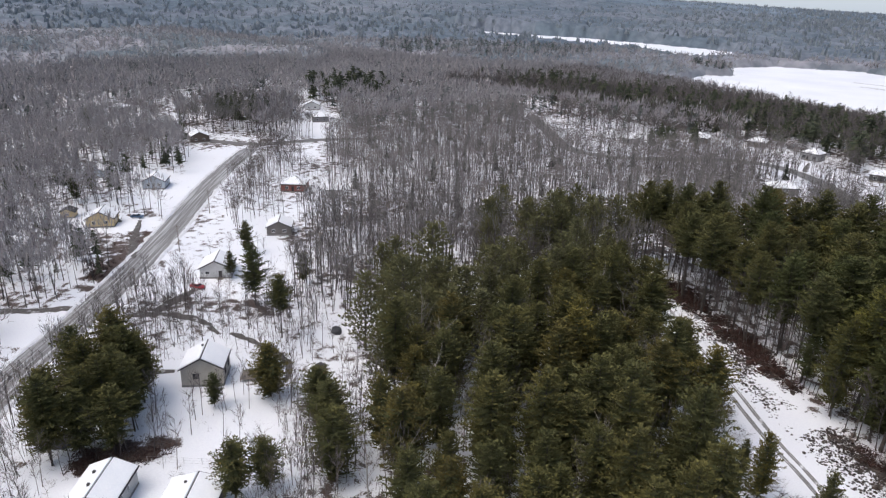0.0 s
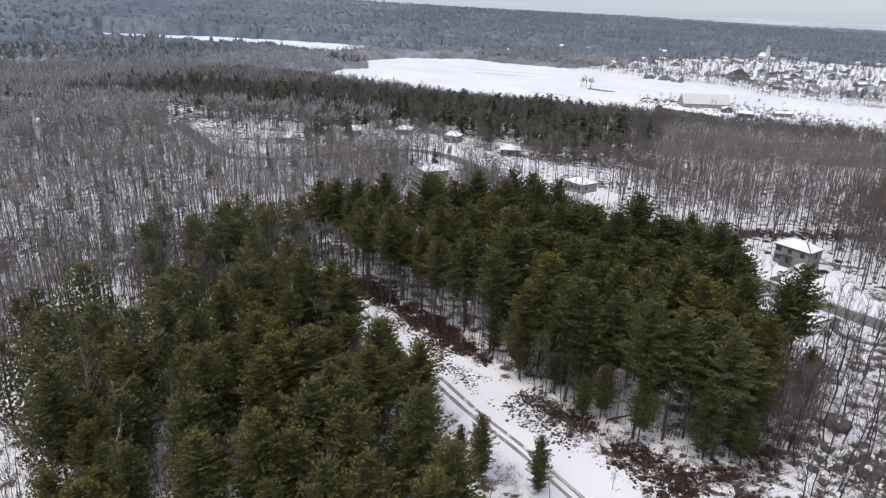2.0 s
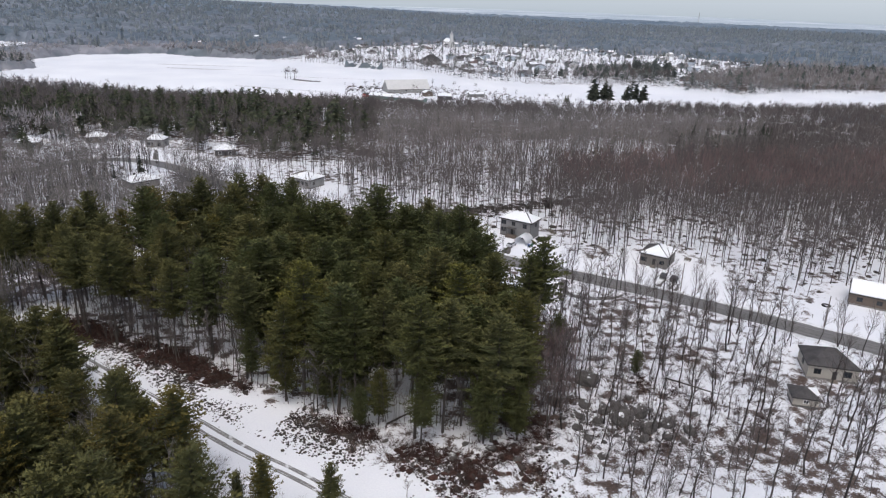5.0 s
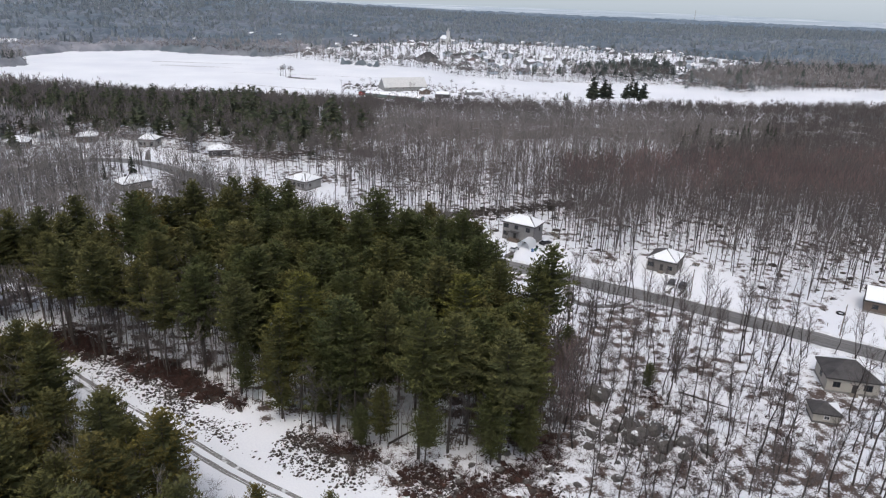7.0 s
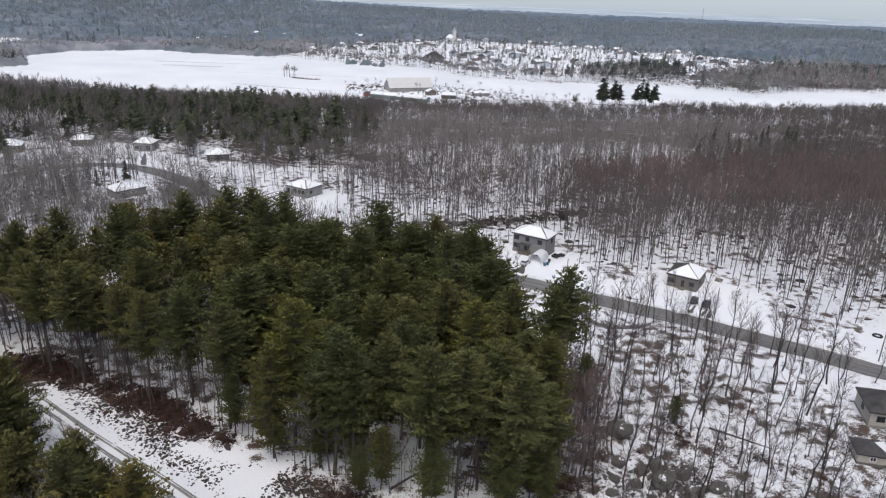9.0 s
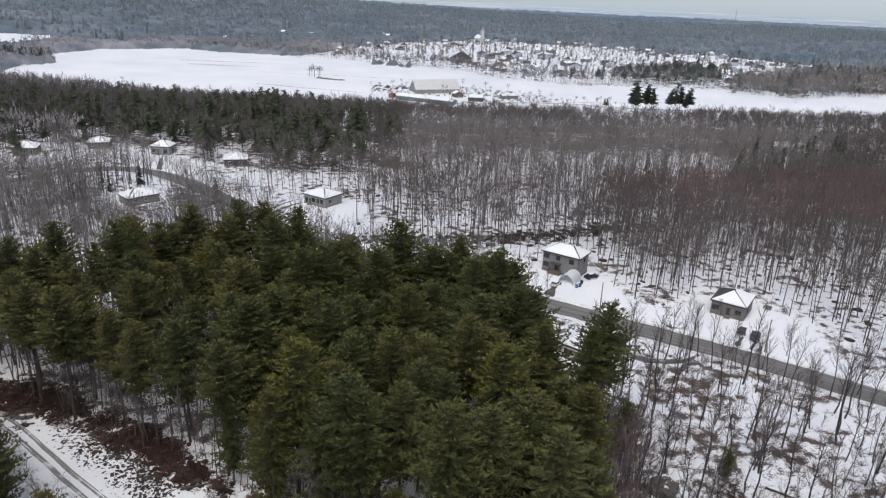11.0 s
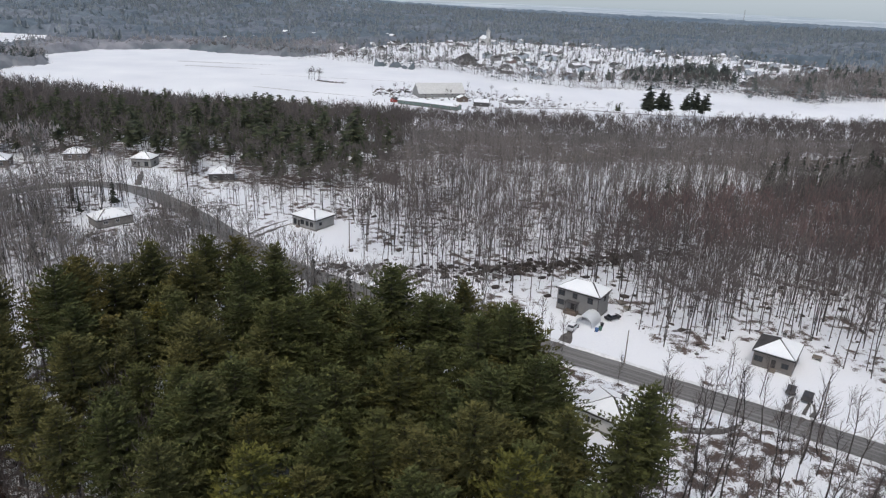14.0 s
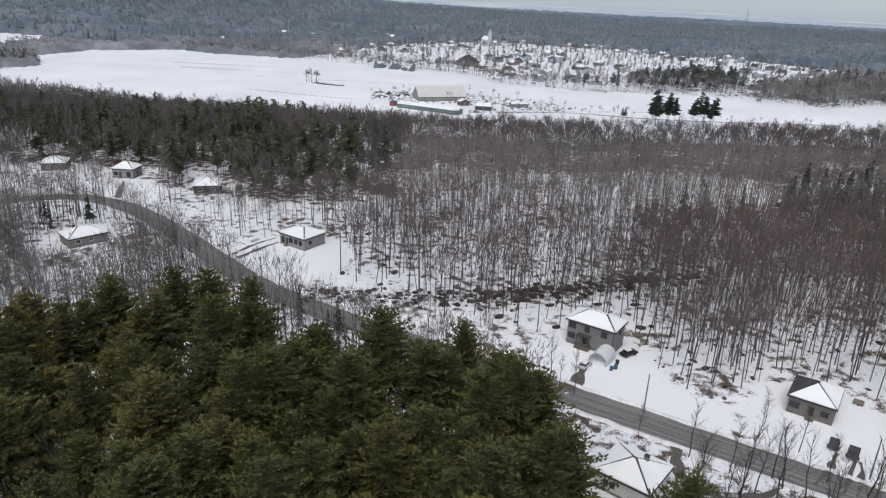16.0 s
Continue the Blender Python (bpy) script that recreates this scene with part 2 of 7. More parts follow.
# ---- mesh helpers ----
def mesh_np(name, v, f, mats, mi=None, smooth=False):
    v, f = np.asarray(v, np.float32), np.asarray(f, np.int32)
    k = f.shape[1]
    me = bpy.data.meshes.new(name)
    me.vertices.add(len(v))
    me.vertices.foreach_set("co", v.ravel())
    me.loops.add(f.size)
    me.loops.foreach_set("vertex_index", f.ravel())
    me.polygons.add(len(f))
    me.polygons.foreach_set("loop_start", np.arange(0, f.size, k, dtype=np.int32))
    me.polygons.foreach_set("loop_total", np.full(len(f), k, np.int32))
    for m in mats:
        me.materials.append(m)
    if mi is not None:
        me.polygons.foreach_set("material_index", np.asarray(mi, np.int32))
    me.polygons.foreach_set("use_smooth", np.full(len(f), smooth))
    me.update(calc_edges=True)
    return me


def part(name, bm, material, parent, label=""):
    me = bpy.data.meshes.new(name)
    bm.to_mesh(me)
    bm.free()
    me.materials.append(material)
    ob = new(name, me)
    ob.parent = parent
    return tagged(ob, label)


def box(cx, cy, cz, sx, sy, sz, bm=None, bevel=0.0, rz=0.0):
    """A box by its centre and size, added to bm."""
    bm = bm or bmesh.new()
    r = bmesh.ops.create_cube(bm, size=1.0, matrix=pose(cx, cy, cz, 0, 0, rz) @ Matrix.Diagonal((sx, sy, sz, 1)))
    if bevel:
        es = {e for vv in r["verts"] for e in vv.link_edges}
        bmesh.ops.bevel(bm, geom=list(es), offset=bevel, segments=2, affect="EDGES", profile=0.6)
    return bm


def tube(pts, radii, sides):
    """A tapered tube along points, as triangles."""
    pts = np.asarray(pts, float)
    v, f = [], []
    for i, (p, r) in enumerate(zip(pts, radii)):
        d = pts[min(i + 1, len(pts) - 1)] - pts[max(i - 1, 0)]
        d = d / (np.linalg.norm(d) + 1e-9)
        a = np.cross(d, (0.3, 0.9, 0.1) if abs(d[2]) > 0.8 else (0, 0, 1.0))
        a = a / np.linalg.norm(a)
        b = np.cross(d, a)
        for k in range(sides):
            t = 2 * math.pi * k / sides
            v.append(p + r * (a * math.cos(t) + b * math.sin(t)))
    for i in range(len(pts) - 1):
        for k in range(sides):
            p, q = i * sides + k, i * sides + (k + 1) % sides
            f += [(p, q, q + sides), (p, q + sides, p + sides)]
    return np.array(v), np.array(f)


def join(parts):
    vs, fs, n = [], [], 0
    for v, f in parts:
        vs.append(v)
        fs.append(f + n)
        n += len(v)
    return np.concatenate(vs), np.concatenate(fs)


def blades(p, q, w, r, level=0.0):
    """Thin triangles from p to q, w wide at the foot, turned at random or, with level, lying flat."""
    d = q - p
    s = np.cross(d, r.normal(size=d.shape) + np.array([0, 0, level]))
    s = s / (np.linalg.norm(s, axis=1, keepdims=True) + 1e-9) * (np.asarray(w).reshape(-1, 1) / 2)
    v = np.stack([p - s, p + s, q], 1).reshape(-1, 3)
    return v, np.arange(len(v)).reshape(-1, 3)


# ---- trees ----
def pine_shape(seed, h, foot, reach, fill=1.0):
    """White pine: a pointed crown of level, feathered boughs with upturned tips, over a trunk with dead lower limbs."""
    r = np.random.default_rng(seed)
    bend = r.normal(0, 0.25, 2)
    zs = np.linspace(0, h * 0.98, 7)
    line = np.stack([bend[0] * np.sin(zs / h * 3), bend[1] * np.sin(zs / h * 2.3), zs], 1)
    wood = [tube(line, np.linspace(0.25, 0.03, 7) * h / 24, 6)]
    p, q, w = [], [], []
    lp, lq, lw = [], [], []
    ip, iq, iw = [], [], []
    z = h * foot
    while z < h * 0.99:
        deep = h - z
        t = (z - h * foot) / (h * (1 - foot))
        c = np.array([np.interp(z, zs, line[:, 0]), np.interp(z, zs, line[:, 1]), z])
        size = reach * min(1.0, (deep / 7.5) ** 0.72) * (0.72 + 0.28 * smooth(0, 0.3, t)) + 0.2
        n, a0 = (6 if deep > 3 else 5), r.uniform(0, 6.28)
        whorl = r.uniform(0.8, 1.14)
        for k in range(n):
            a = a0 + 6.28 * k / n + r.normal(0, 0.25)
            ln = size * whorl * r.uniform(0.6, 1.2)
            out = np.array([math.cos(a), math.sin(a), 0.0])
            side = np.array([-out[1], out[0], 0.0])
            up = 0.12 + 0.95 * math.exp(-deep / 3.6) + r.normal(0, 0.08)
            tip = c + out * ln + np.array([0, 0, up * ln])
            lp.append(c)
            lq.append(tip)
            lw.append(0.08)
            o = c + (tip - c) * 0.1
            ip.append(o)
            iq.append(c + (tip - c) * 0.74 + side * 0.2 * ln + np.array([0, 0, -0.12]))
            iw.append(0.26 * ln)
            ip.append(o)
            iq.append(c + (tip - c) * 0.8 - side * 0.2 * ln + np.array([0, 0, -0.05]))
            iw.append(0.26 * ln)
            m = max(2, int(ln * 1.6 * fill + 0.8))
            for s in np.linspace(0.34, 1.0, m):
                half = 0.36 * ln * (1.05 - s) + 0.16
                for sd in (-1, 1):
                    o = c + (tip - c) * s + side * sd * half * r.uniform(0.15, 1.0) + np.array([0, 0, 0.1 * ln * s * s + r.normal(0, 0.07)])
                    for j in range(3):
                        d = out * r.uniform(0.25, 0.95) + side * (sd * 0.35 + r.normal(0, 0.4)) + np.array([0, 0, r.uniform(0.15, 0.95)])
                        d = d / np.linalg.norm(d)
                        p.append(o + r.normal(0, 0.09, 3))
                        q.append(o + d * r.uniform(0.36, 0.68) / fill ** 0.5)
                        w.append(r.uniform(0.22, 0.36) / fill ** 0.5)
        z += r.uniform(0.62, 0.9) * (0.75 if deep < 4 else 1.0)
    top = line[-1]
    for j in range(14):
        d = np.array([r.normal(0, 0.4), r.normal(0, 0.4), 1.0])
        p.append(top - np.array([0, 0, 0.5]))
        q.append(top + d * r.uniform(0.2, 0.7))
        w.append(0.16)
    for j in range(16):
        zz, a = r.uniform(0.05, foot) * h, r.uniform(0, 6.28)
        o = np.array([0, 0, zz])
        lp.append(o)
        lq.append(o + np.array([math.cos(a), math.sin(a), 0]) * r.uniform(0.8, 2.4) + np.array([0, 0, r.uniform(-0.5, 0.3)]))
        lw.append(0.07)
    wood.append(blades(np.array(lp), np.array(lq), lw, r))
    return join(wood), blades(np.array(p), np.array(q), w, r, 0.5), blades(np.array(ip), np.array(iq), iw, r, 0.8)


def spruce_shape(seed, h, reach, layers=11, per=9, broad=False):
    """Far conifer: a trunk and jagged skirts of boughs."""
    r = np.random.default_rng(seed)
    p, q, w = [], [], []
    for i in range(layers):
        t = i / layers
        z = h * ((0.38 + 0.58 * t) if broad else (0.16 + 0.82 * t))
        shift = r.normal(0, 0.5, 2) if broad else (0, 0)
        for k in range(per):
            a = r.uniform(0, 6.28)
            ln = reach * ((1.08 - 0.8 * t ** 1.5) if broad else (1 - t) ** 0.8) * r.uniform(0.5, 1.2) + 0.15
            p.append((0, 0, z + h * 0.05))
            q.append((math.cos(a) * ln + shift[0], math.sin(a) * ln + shift[1], z + (r.uniform(-0.01, 0.09) if broad else -r.uniform(-0.02, 0.05)) * h))
            w.append(ln * (0.36 if broad else 0.6) + 0.18)
    p.append((0, 0, h * 0.9))
    q.append((0, 0, h))
    w.append(0.35)
    return tube([(0, 0, 0), (0, 0, h * 0.8)], [0.16, 0.04], 3), blades(np.array(p, float), np.array(q, float), w, r)


def bare_shape(seed, h, fine=True, limbs=10, twigs=9, thick=0.12, reach=1.8):
    """Leafless hardwood: wavering trunk, rising limbs, and twigs."""
    r = np.random.default_rng(seed)
    n = 7 if fine else 3
    zs = np.linspace(0, h * 0.93, n)
    sway = np.cumsum(r.normal(0, 0.16 if fine else 0.25, (n, 2)), 0) * (h / 15)
    sway[0] = 0
    line = np.column_stack([sway, zs])
    wood = [tube(line, np.linspace(0.165 if fine else 0.13, 0.035, n) * h / 15, 5 if fine else 3)]
    p, q, w = [], [], []
    for i in range(limbs):
        z = h * (0.40 + 0.53 * (i + r.uniform(0, 1)) / limbs)
        z = min(z, h * 0.92)
        c = np.array([np.interp(z, zs, line[:, 0]), np.interp(z, zs, line[:, 1]), z])
        a, ln = r.uniform(0, 6.28), h * r.uniform(0.13, 0.27) * (1.25 - 0.6 * z / h)
        rise = r.uniform(0.8, 2.3)
        d = np.array([math.cos(a), math.sin(a), rise])
        d = d / np.linalg.norm(d)
        mid = c + d * ln * 0.5 + r.normal(0, 0.12, 3)
        tip = c + d * ln + np.array([0, 0, ln * 0.15])
        if fine:
            wood.append(tube([c, mid, tip], [0.05, 0.032, 0.01], 3))
        else:
            p.append(c)
            q.append(tip)
            w.append(0.13)
        for j in range(twigs):
            s = r.uniform(0.25, 1.0)
            o = c + (mid - c) * s * 2 if s < 0.5 else mid + (tip - mid) * (s * 2 - 1)
            e = d + r.normal(0, 0.36, 3) + np.array([0, 0, 0.2])
            tl = r.uniform(0.6, 1.9) * (1.0 if fine else reach)
            p.append(o)
            q.append(o + e / np.linalg.norm(e) * tl)
            w.append(thick)
    return join(wood), blades(np.array(p), np.array(q), w, r)


def tall_shape(seed, h, clear, twigs, thick, reach=1.9):
    """Forest hardwood: a long clear trunk and a narrow crown of fine rising twigs."""
    r = np.random.default_rng(seed)
    zs = np.array([0, clear, 0.8]) * h
    line = np.column_stack([np.cumsum(r.normal(0, 0.3, (3, 2)), 0), zs])
    line[0, :2] = 0
    wood = tube(line, (0.17, 0.12, 0.05), 3)
    p, q, w = [], [], []
    limbs = [line[2]]
    for i in range(4):
        z = h * r.uniform(clear - 0.04, 0.75)
        a = r.uniform(0, 6.28)
        c = np.array([np.interp(z, zs, line[:, 0]), np.interp(z, zs, line[:, 1]), z])
        tip = c + np.array([math.cos(a), math.sin(a), r.uniform(1.0, 2.2)]) * h * r.uniform(0.06, 0.11)
        limbs.append(tip)
        p.append(c)
        q.append(tip + (tip - c) * 0.3)
        w.append(0.16)
    for i in range(twigs):
        o = limbs[i % 5] + r.normal(0, 1, 3) * (0.062 * h, 0.062 * h, 0.07 * h)
        out = o - line[2] - np.array([0, 0, -0.25 * h])
        d = out / np.linalg.norm(out) + r.normal(0, 0.25, 3) + np.array([0, 0, 0.9])
        p.append(o)
        q.append(o + d / np.linalg.norm(d) * r.uniform(0.7, 1.3) * reach)
        w.append(thick * r.uniform(0.6, 1.4))
    return wood, blades(np.array(p), np.array(q), w, r)


def many(shape, spots, sizes, r, lean=0.04):
    """One set of verts and faces: the shape at every spot, turned, scaled and leaning a little."""
    v, f = shape
    n = len(spots)
    a, sz = r.uniform(0, 6.28, n), np.asarray(sizes)
    ca, sa = np.cos(a)[:, None], np.sin(a)[:, None]
    wd = sz * r.uniform(0.85, 1.2, n)
    x = (v[None, :, 0] * ca - v[None, :, 1] * sa) * wd[:, None]
    y = (v[None, :, 0] * sa + v[None, :, 1] * ca) * wd[:, None]
    z = v[None, :, 2] * sz[:, None]
    lx, ly = r.normal(0, lean, (n, 1)), r.normal(0, lean, (n, 1))
    out = np.stack([x + lx * z + spots[:, 0:1], y + ly * z + spots[:, 1:2], z + spots[:, 2:3]], 2).reshape(-1, 3)
    faces = (f[None] + (np.arange(n) * len(v))[:, None, None]).reshape(-1, 3)
    return out, faces


def woods(name, label, shapes, spots, sizes, mats, seed, category="trees", lean=0.04):
    """Countless trees as one object: wood and twigs or needles of all of them."""
    r = np.random.default_rng(seed)
    pick = r.integers(0, len(shapes), len(spots))
    a, b = [], []
    for i, (wood, crown) in enumerate(shapes):
        s = spots[pick == i]
        if len(s):
            st = r.bit_generator.state
            a.append(many(wood, s, sizes[pick == i], r, lean))
            r.bit_generator.state = st
            b.append(many(crown, s, sizes[pick == i], r, lean))
    va, fa = join(a)
    vb, fb = join(b)
    v, f = join([(va, fa), (vb, fb)])
    mi = np.r_[np.zeros(len(fa)), np.ones(len(fb))]
    return tagged(new(name, mesh_np(name, v, f, mats, mi)), label, category, kind="stuff")


def brush(label, spots, seed, mat, ln=(0.6, 1.8), n=9, w=0.09):
    r = np.random.default_rng(seed)
    p = np.repeat(spots, n, 0) + r.normal(0, 0.25, (len(spots) * n, 3)) * (1, 1, 0.2)
    d = r.normal(0, 1, p.shape)
    d[:, 2] = np.abs(d[:, 2]) * 0.7
    d = d / np.linalg.norm(d, axis=1, keepdims=True) * r.uniform(*ln, (len(p), 1))
    v, f = blades(p, p + d, np.full(len(p), w), r)
    return tagged(new("brush", mesh_np("brush", v, f, [mat])), label, "brush", kind="stuff")


# ---- plan of the land ----
def inside(poly, x, y):
    x, y = np.asarray(x, float), np.asarray(y, float)
    hit = np.zeros(x.shape, bool)
    for (x0, y0), (x1, y1) in zip(poly, poly[1:] + poly[:1]):
        c = (y0 > y) != (y1 > y)
        hit ^= c & (x < (x1 - x0) * (y - y0) / ((y1 - y0) or 1e-9) + x0)
    return hit


def off_line(line, x, y):
    """Distance from a polyline."""
    x, y = np.asarray(x, float), np.asarray(y, float)
    best = np.full(x.shape, 1e9)
    for (x0, y0), (x1, y1) in zip(line, line[1:]):
        dx, dy = x1 - x0, y1 - y0
        t = np.clip(((x - x0) * dx + (y - y0) * dy) / (dx * dx + dy * dy), 0, 1)
        best = np.minimum(best, np.hypot(x - x0 - t * dx, y - y0 - t * dy))
    return best


def soft_line(pts, step=3.0):
    """A smooth line through the points (Catmull-Rom)."""
    p = [np.array(a, float) for a in pts]
    p = [2 * p[0] - p[1]] + p + [2 * p[-1] - p[-2]]
    out = []
    for a, b, c, d in zip(p, p[1:], p[2:], p[3:]):
        n = max(2, int(np.linalg.norm(c - b) / step))
        for i in range(n):
            t = i / n
            out.append(tuple(0.5 * (2 * b + (c - a) * t + (2 * a - 5 * b + 4 * c - d) * t * t + (3 * b - a - 3 * c + d) * t ** 3)))
    return out + [tuple(p[-2])]


def smooth(e0, e1, v):
    t = np.clip((np.asarray(v, float) - e0) / (e1 - e0), 0, 1)
    return t * t * (3 - 2 * t)


ROAD_VILLAGE = soft_line([(-108.7, -28.9), (-126.1, -12.5), (-142.4, 2.9), (-150.6, 11.1), (-170.5, 31.3), (-189.3, 49.1), (-216.4, 73), (-248.3, 99.4), (-279.3, 127.2), (-300.8, 148.9), (-306.7, 156.1)])
ROAD_BRANCH = soft_line([(-390.2, 125.3), (-365.9, 136.5), (-334.4, 149.8), (-313.9, 163.4), (-307.9, 180.9), (-300.6, 199.6), (-284.9, 222.6)])
ROAD_SPUR = soft_line([(-357.4, 141), (-387.7, 150.1), (-416.9, 162.8)])
ROAD_WOODS = soft_line([(-278.5, 342.7), (-236.8, 308), (-213, 288.3), (-196.4, 280.7), (-176.3, 285.8), (-156.1, 305), (-137.1, 324.9), (-119.9, 330.4), (-107.3, 326.7), (-91.3, 316), (-73.2, 297.1), (-53.9, 273.7), (-39.3, 256.2), (-23.5, 242.2), (4.7, 222.3), (33.9, 202.4), (40.7, 197.7), (53, 189), (78.7, 171), (100.9, 153.8), (116.5, 140.4), (140.9, 120.7), (179.7, 90.7)])
TRACK = soft_line([(-81.5, 152.4), (-71.3, 144.7), (-56.7, 131.9), (-40.9, 118.5), (-26.2, 105.7), (-16.1, 98.2), (-0.3, 84.8), (17.6, 69.8), (33.3, 55.9)])
STAND_A = [(-87.2, 161.1), (-59.9, 146.9), (-32.8, 131.6), (-15, 117), (-2, 108.5), (5, 105.5), (12, 102.5), (17, 103.5), (22, 110), (23.2, 121.1), (25.5, 145.2), (22.5, 168), (19, 182.1), (15.2, 186.2), (10.3, 188.3), (4.3, 184.9), (-0.5, 181.6), (-12.6, 189.2), (-26.1, 199.7), (-42, 205.7), (-60.2, 197.9), (-79.6, 187.8), (-101.4, 181.2)]
STAND_B = [(-53.1, 27), (-65.5, 38.6), (-81.3, 50.2), (-94.9, 61.8), (-113.9, 75.4), (-123.2, 89.5), (-110.3, 105.4), (-107.8, 119.3), (-95.4, 138.8), (-90.6, 158.2), (-81.5, 152.4), (-68.1, 130.4), (-52.2, 117.5), (-37.6, 105.9), (-32, 93.2), (-24.2, 79.4), (-13, 61), (-6.4, 40.3), (-25.9, 22.2)]
CORRIDOR = [(-85.5, 163.8), (-61.1, 147.5), (-41.8, 134.6), (-29.4, 127.5), (-14.8, 115.9), (2.1, 104.2), (15.6, 97.2), (33.5, 76.4), (22, 58.3), (-2.7, 76.9), (-16.2, 88.4), (-30.8, 100.1), (-45.4, 114), (-60.2, 123.4), (-78.2, 142)]
RUBBLE = [(-20.4, 119.4), (-9.2, 104.4), (8.8, 90.4), (31.3, 83.3), (54, 92.2), (69.9, 105.7), (58.8, 119.5), (40.9, 128.9), (27.2, 119.9), (15.8, 108.7), (-0.1, 112.3)]
SIDE = [(21.4, 110.9), (33.9, 110.7), (40.9, 128.9), (37.6, 145), (24.1, 147.4), (23.8, 124.6)]
NEAR_BARE = [(27.3, 129.1), (38.8, 147.2), (52.8, 173.6), (70.9, 173.4), (108.6, 141.7), (126.3, 118.7), (112.6, 96.1), (67.4, 76.1), (33.6, 81), (29.3, 106.2)]
CLEARING = [(30.5, 201.3), (36.4, 221.8), (41, 228.1), (53.4, 227.9), (57.8, 220.4), (58.8, 207.8), (65.4, 194), (59.7, 184.9)]
CLEARING_B = [(70.9, 175.6), (73.3, 191.6), (78, 205.2), (94.8, 205), (101.4, 191.2), (97.7, 163.9)]
CLEARING_C = [(108.7, 148.5), (117.9, 163.7), (133.8, 174.9), (144.8, 163.4), (135.5, 139), (122, 134.7)]
YARD_W = [(-137.6, 22.5), (-135.1, 54.9), (-118.7, 59.2), (-98.5, 45.8), (-78.1, 31.8), (-71.5, 2), (-103.6, -9.2), (-114.3, 3.6)]
YARD_N = [(-198.4, 107.6), (-172.5, 88.3), (-153.8, 69.3), (-158.6, 53.1), (-175.1, 51.1), (-184.4, 72.3), (-207.9, 103.2)]
YARDS_V = [(-237.8, 45.4), (-247.3, 59.6), (-234.2, 73.4), (-210.5, 64.7), (-198.7, 51.6), (-217.7, 42.7)]
YARDS_B = [(-279.4, 83.8), (-277, 102.5), (-260.2, 116.1), (-238.8, 99.2), (-248.4, 85.4)]
FLAT_YARD = [(-48.2, 278.3), (-41.3, 292), (-23, 294), (-14, 282.3), (-21.1, 259.4), (-32.5, 252.7)]
HIP_YARD = [(-121, 339.7), (-120.9, 358.2), (-100.2, 357.8), (-86.6, 336.7), (-91.3, 322.9), (-107.3, 333.6)]
FIELD = [(-381.1, 780.9), (-352.7, 656.7), (-277.1, 621.7), (-161.8, 564.8), (-64.4, 534.4), (16.3, 497.6), (94.8, 492.7), (164.8, 503.1), (314, 507.3), (402.2, 526.7), (781.5, 554.9), (800, 720), (600, 705), (455, 694), (361, 675), (310, 699), (318, 719), (270, 739), (211, 733), (157, 741), (104, 761), (70, 831), (44, 876), (-10, 882), (-79, 938), (-140, 981), (-231, 1008), (-294, 1051), (-385, 1000), (-405, 919), (-415, 862), (-372, 845), (-362, 805)]
FAR_FLOOR_DARK = [(-31.7, 347.3), (137.7, 309.6), (271.1, 261.7), (486.3, 529), (402.1, 522.1), (164.8, 498.5), (94.7, 488.1), (16.3, 494.6), (-30.5, 498.6), (-225.2, 582.9), (-376.7, 563.6), (-387.2, 370.9), (-171.1, 385.3), (-65.9, 359.5)]
FIELD_W = [(-1256, 1149), (-1061, 1225), (-840, 1269), (-693, 1257), (-547, 1229), (-470, 1116), (-476, 960), (-520, 967), (-588, 998), (-690, 1010), (-778, 986), (-920, 998)]
YARD_PINES = [(-78, 27), (-81, 42), (-90, 45), (-80, 22), (-73, 37), (-103.5, 43)]
MULCH = [(-105.9, 3.3), (-98.5, 9.1), (-98.8, 20.3), (-103, 23.3), (-108.5, 16), (-111.1, 6.8)]
SNOW_L = [(-180.4, 12.2), (-175.5, 25.3), (-183.4, 41.1), (-174.3, 39.9), (-155.9, 21.6), (-154.5, 15), (-164.2, 8.2)]
SNOW_R = [(-180.2, 51), (-189.6, 63.8), (-184.6, 66), (-164.9, 62.3), (-161.8, 54), (-171.5, 48.8)]
RUSSET_A = [(-230, 49.3), (-218.6, 67.8), (-198.1, 60.6), (-184.6, 42.7), (-189.5, 35.4)]
RUSSET_B = [(-168.1, 47.4), (-141.7, 67.1), (-134, 62.3), (-156.3, 43.6)]
YARD_J = [(-262, 77), (-300, 100), (-279, 107), (-321, 130), (-316, 153), (-304, 153), (-264, 113), (-229, 78)]
YARD_Y = [(-237, 49), (-239, 65), (-228, 76), (-205, 58), (-211, 43)]
YARD_K = [(-335, 199), (-402, 254), (-355, 245), (-303, 213), (-300, 194)]
SPARSE_E = [(0, 300), (60, 290), (120, 292), (190, 318), (215, 372), (120, 385), (0, 385)]
BROWN_E = [(64, 246), (120, 236), (180, 226), (260, 240), (270, 300), (220, 292), (120, 288), (74, 280)]
JOIN = [(-85, 158), (-94, 146), (-111, 132), (-122, 145), (-120, 168), (-101, 186), (-84, 178)]
BETWEEN = [(-150, 985), (-80, 930), (40, 870), (100, 750), (310, 690), (361, 665), (720, 690), (720, 930), (613, 1047), (500, 1000), (100, 1000)]
RIGHT_WOOD = [(322, 716), (363, 682), (457, 703), (640, 712), (700, 900), (507, 892), (342, 762)]
CLUMPS = ([(-388, 246), (-356, 288), (-402, 327), (-437, 280)], [(-356, 161), (-337, 185), (-380, 212), (-401, 185)], [(-714, 571), (-545, 737), (-560, 850), (-662, 895), (-837, 762), (-853, 684)])
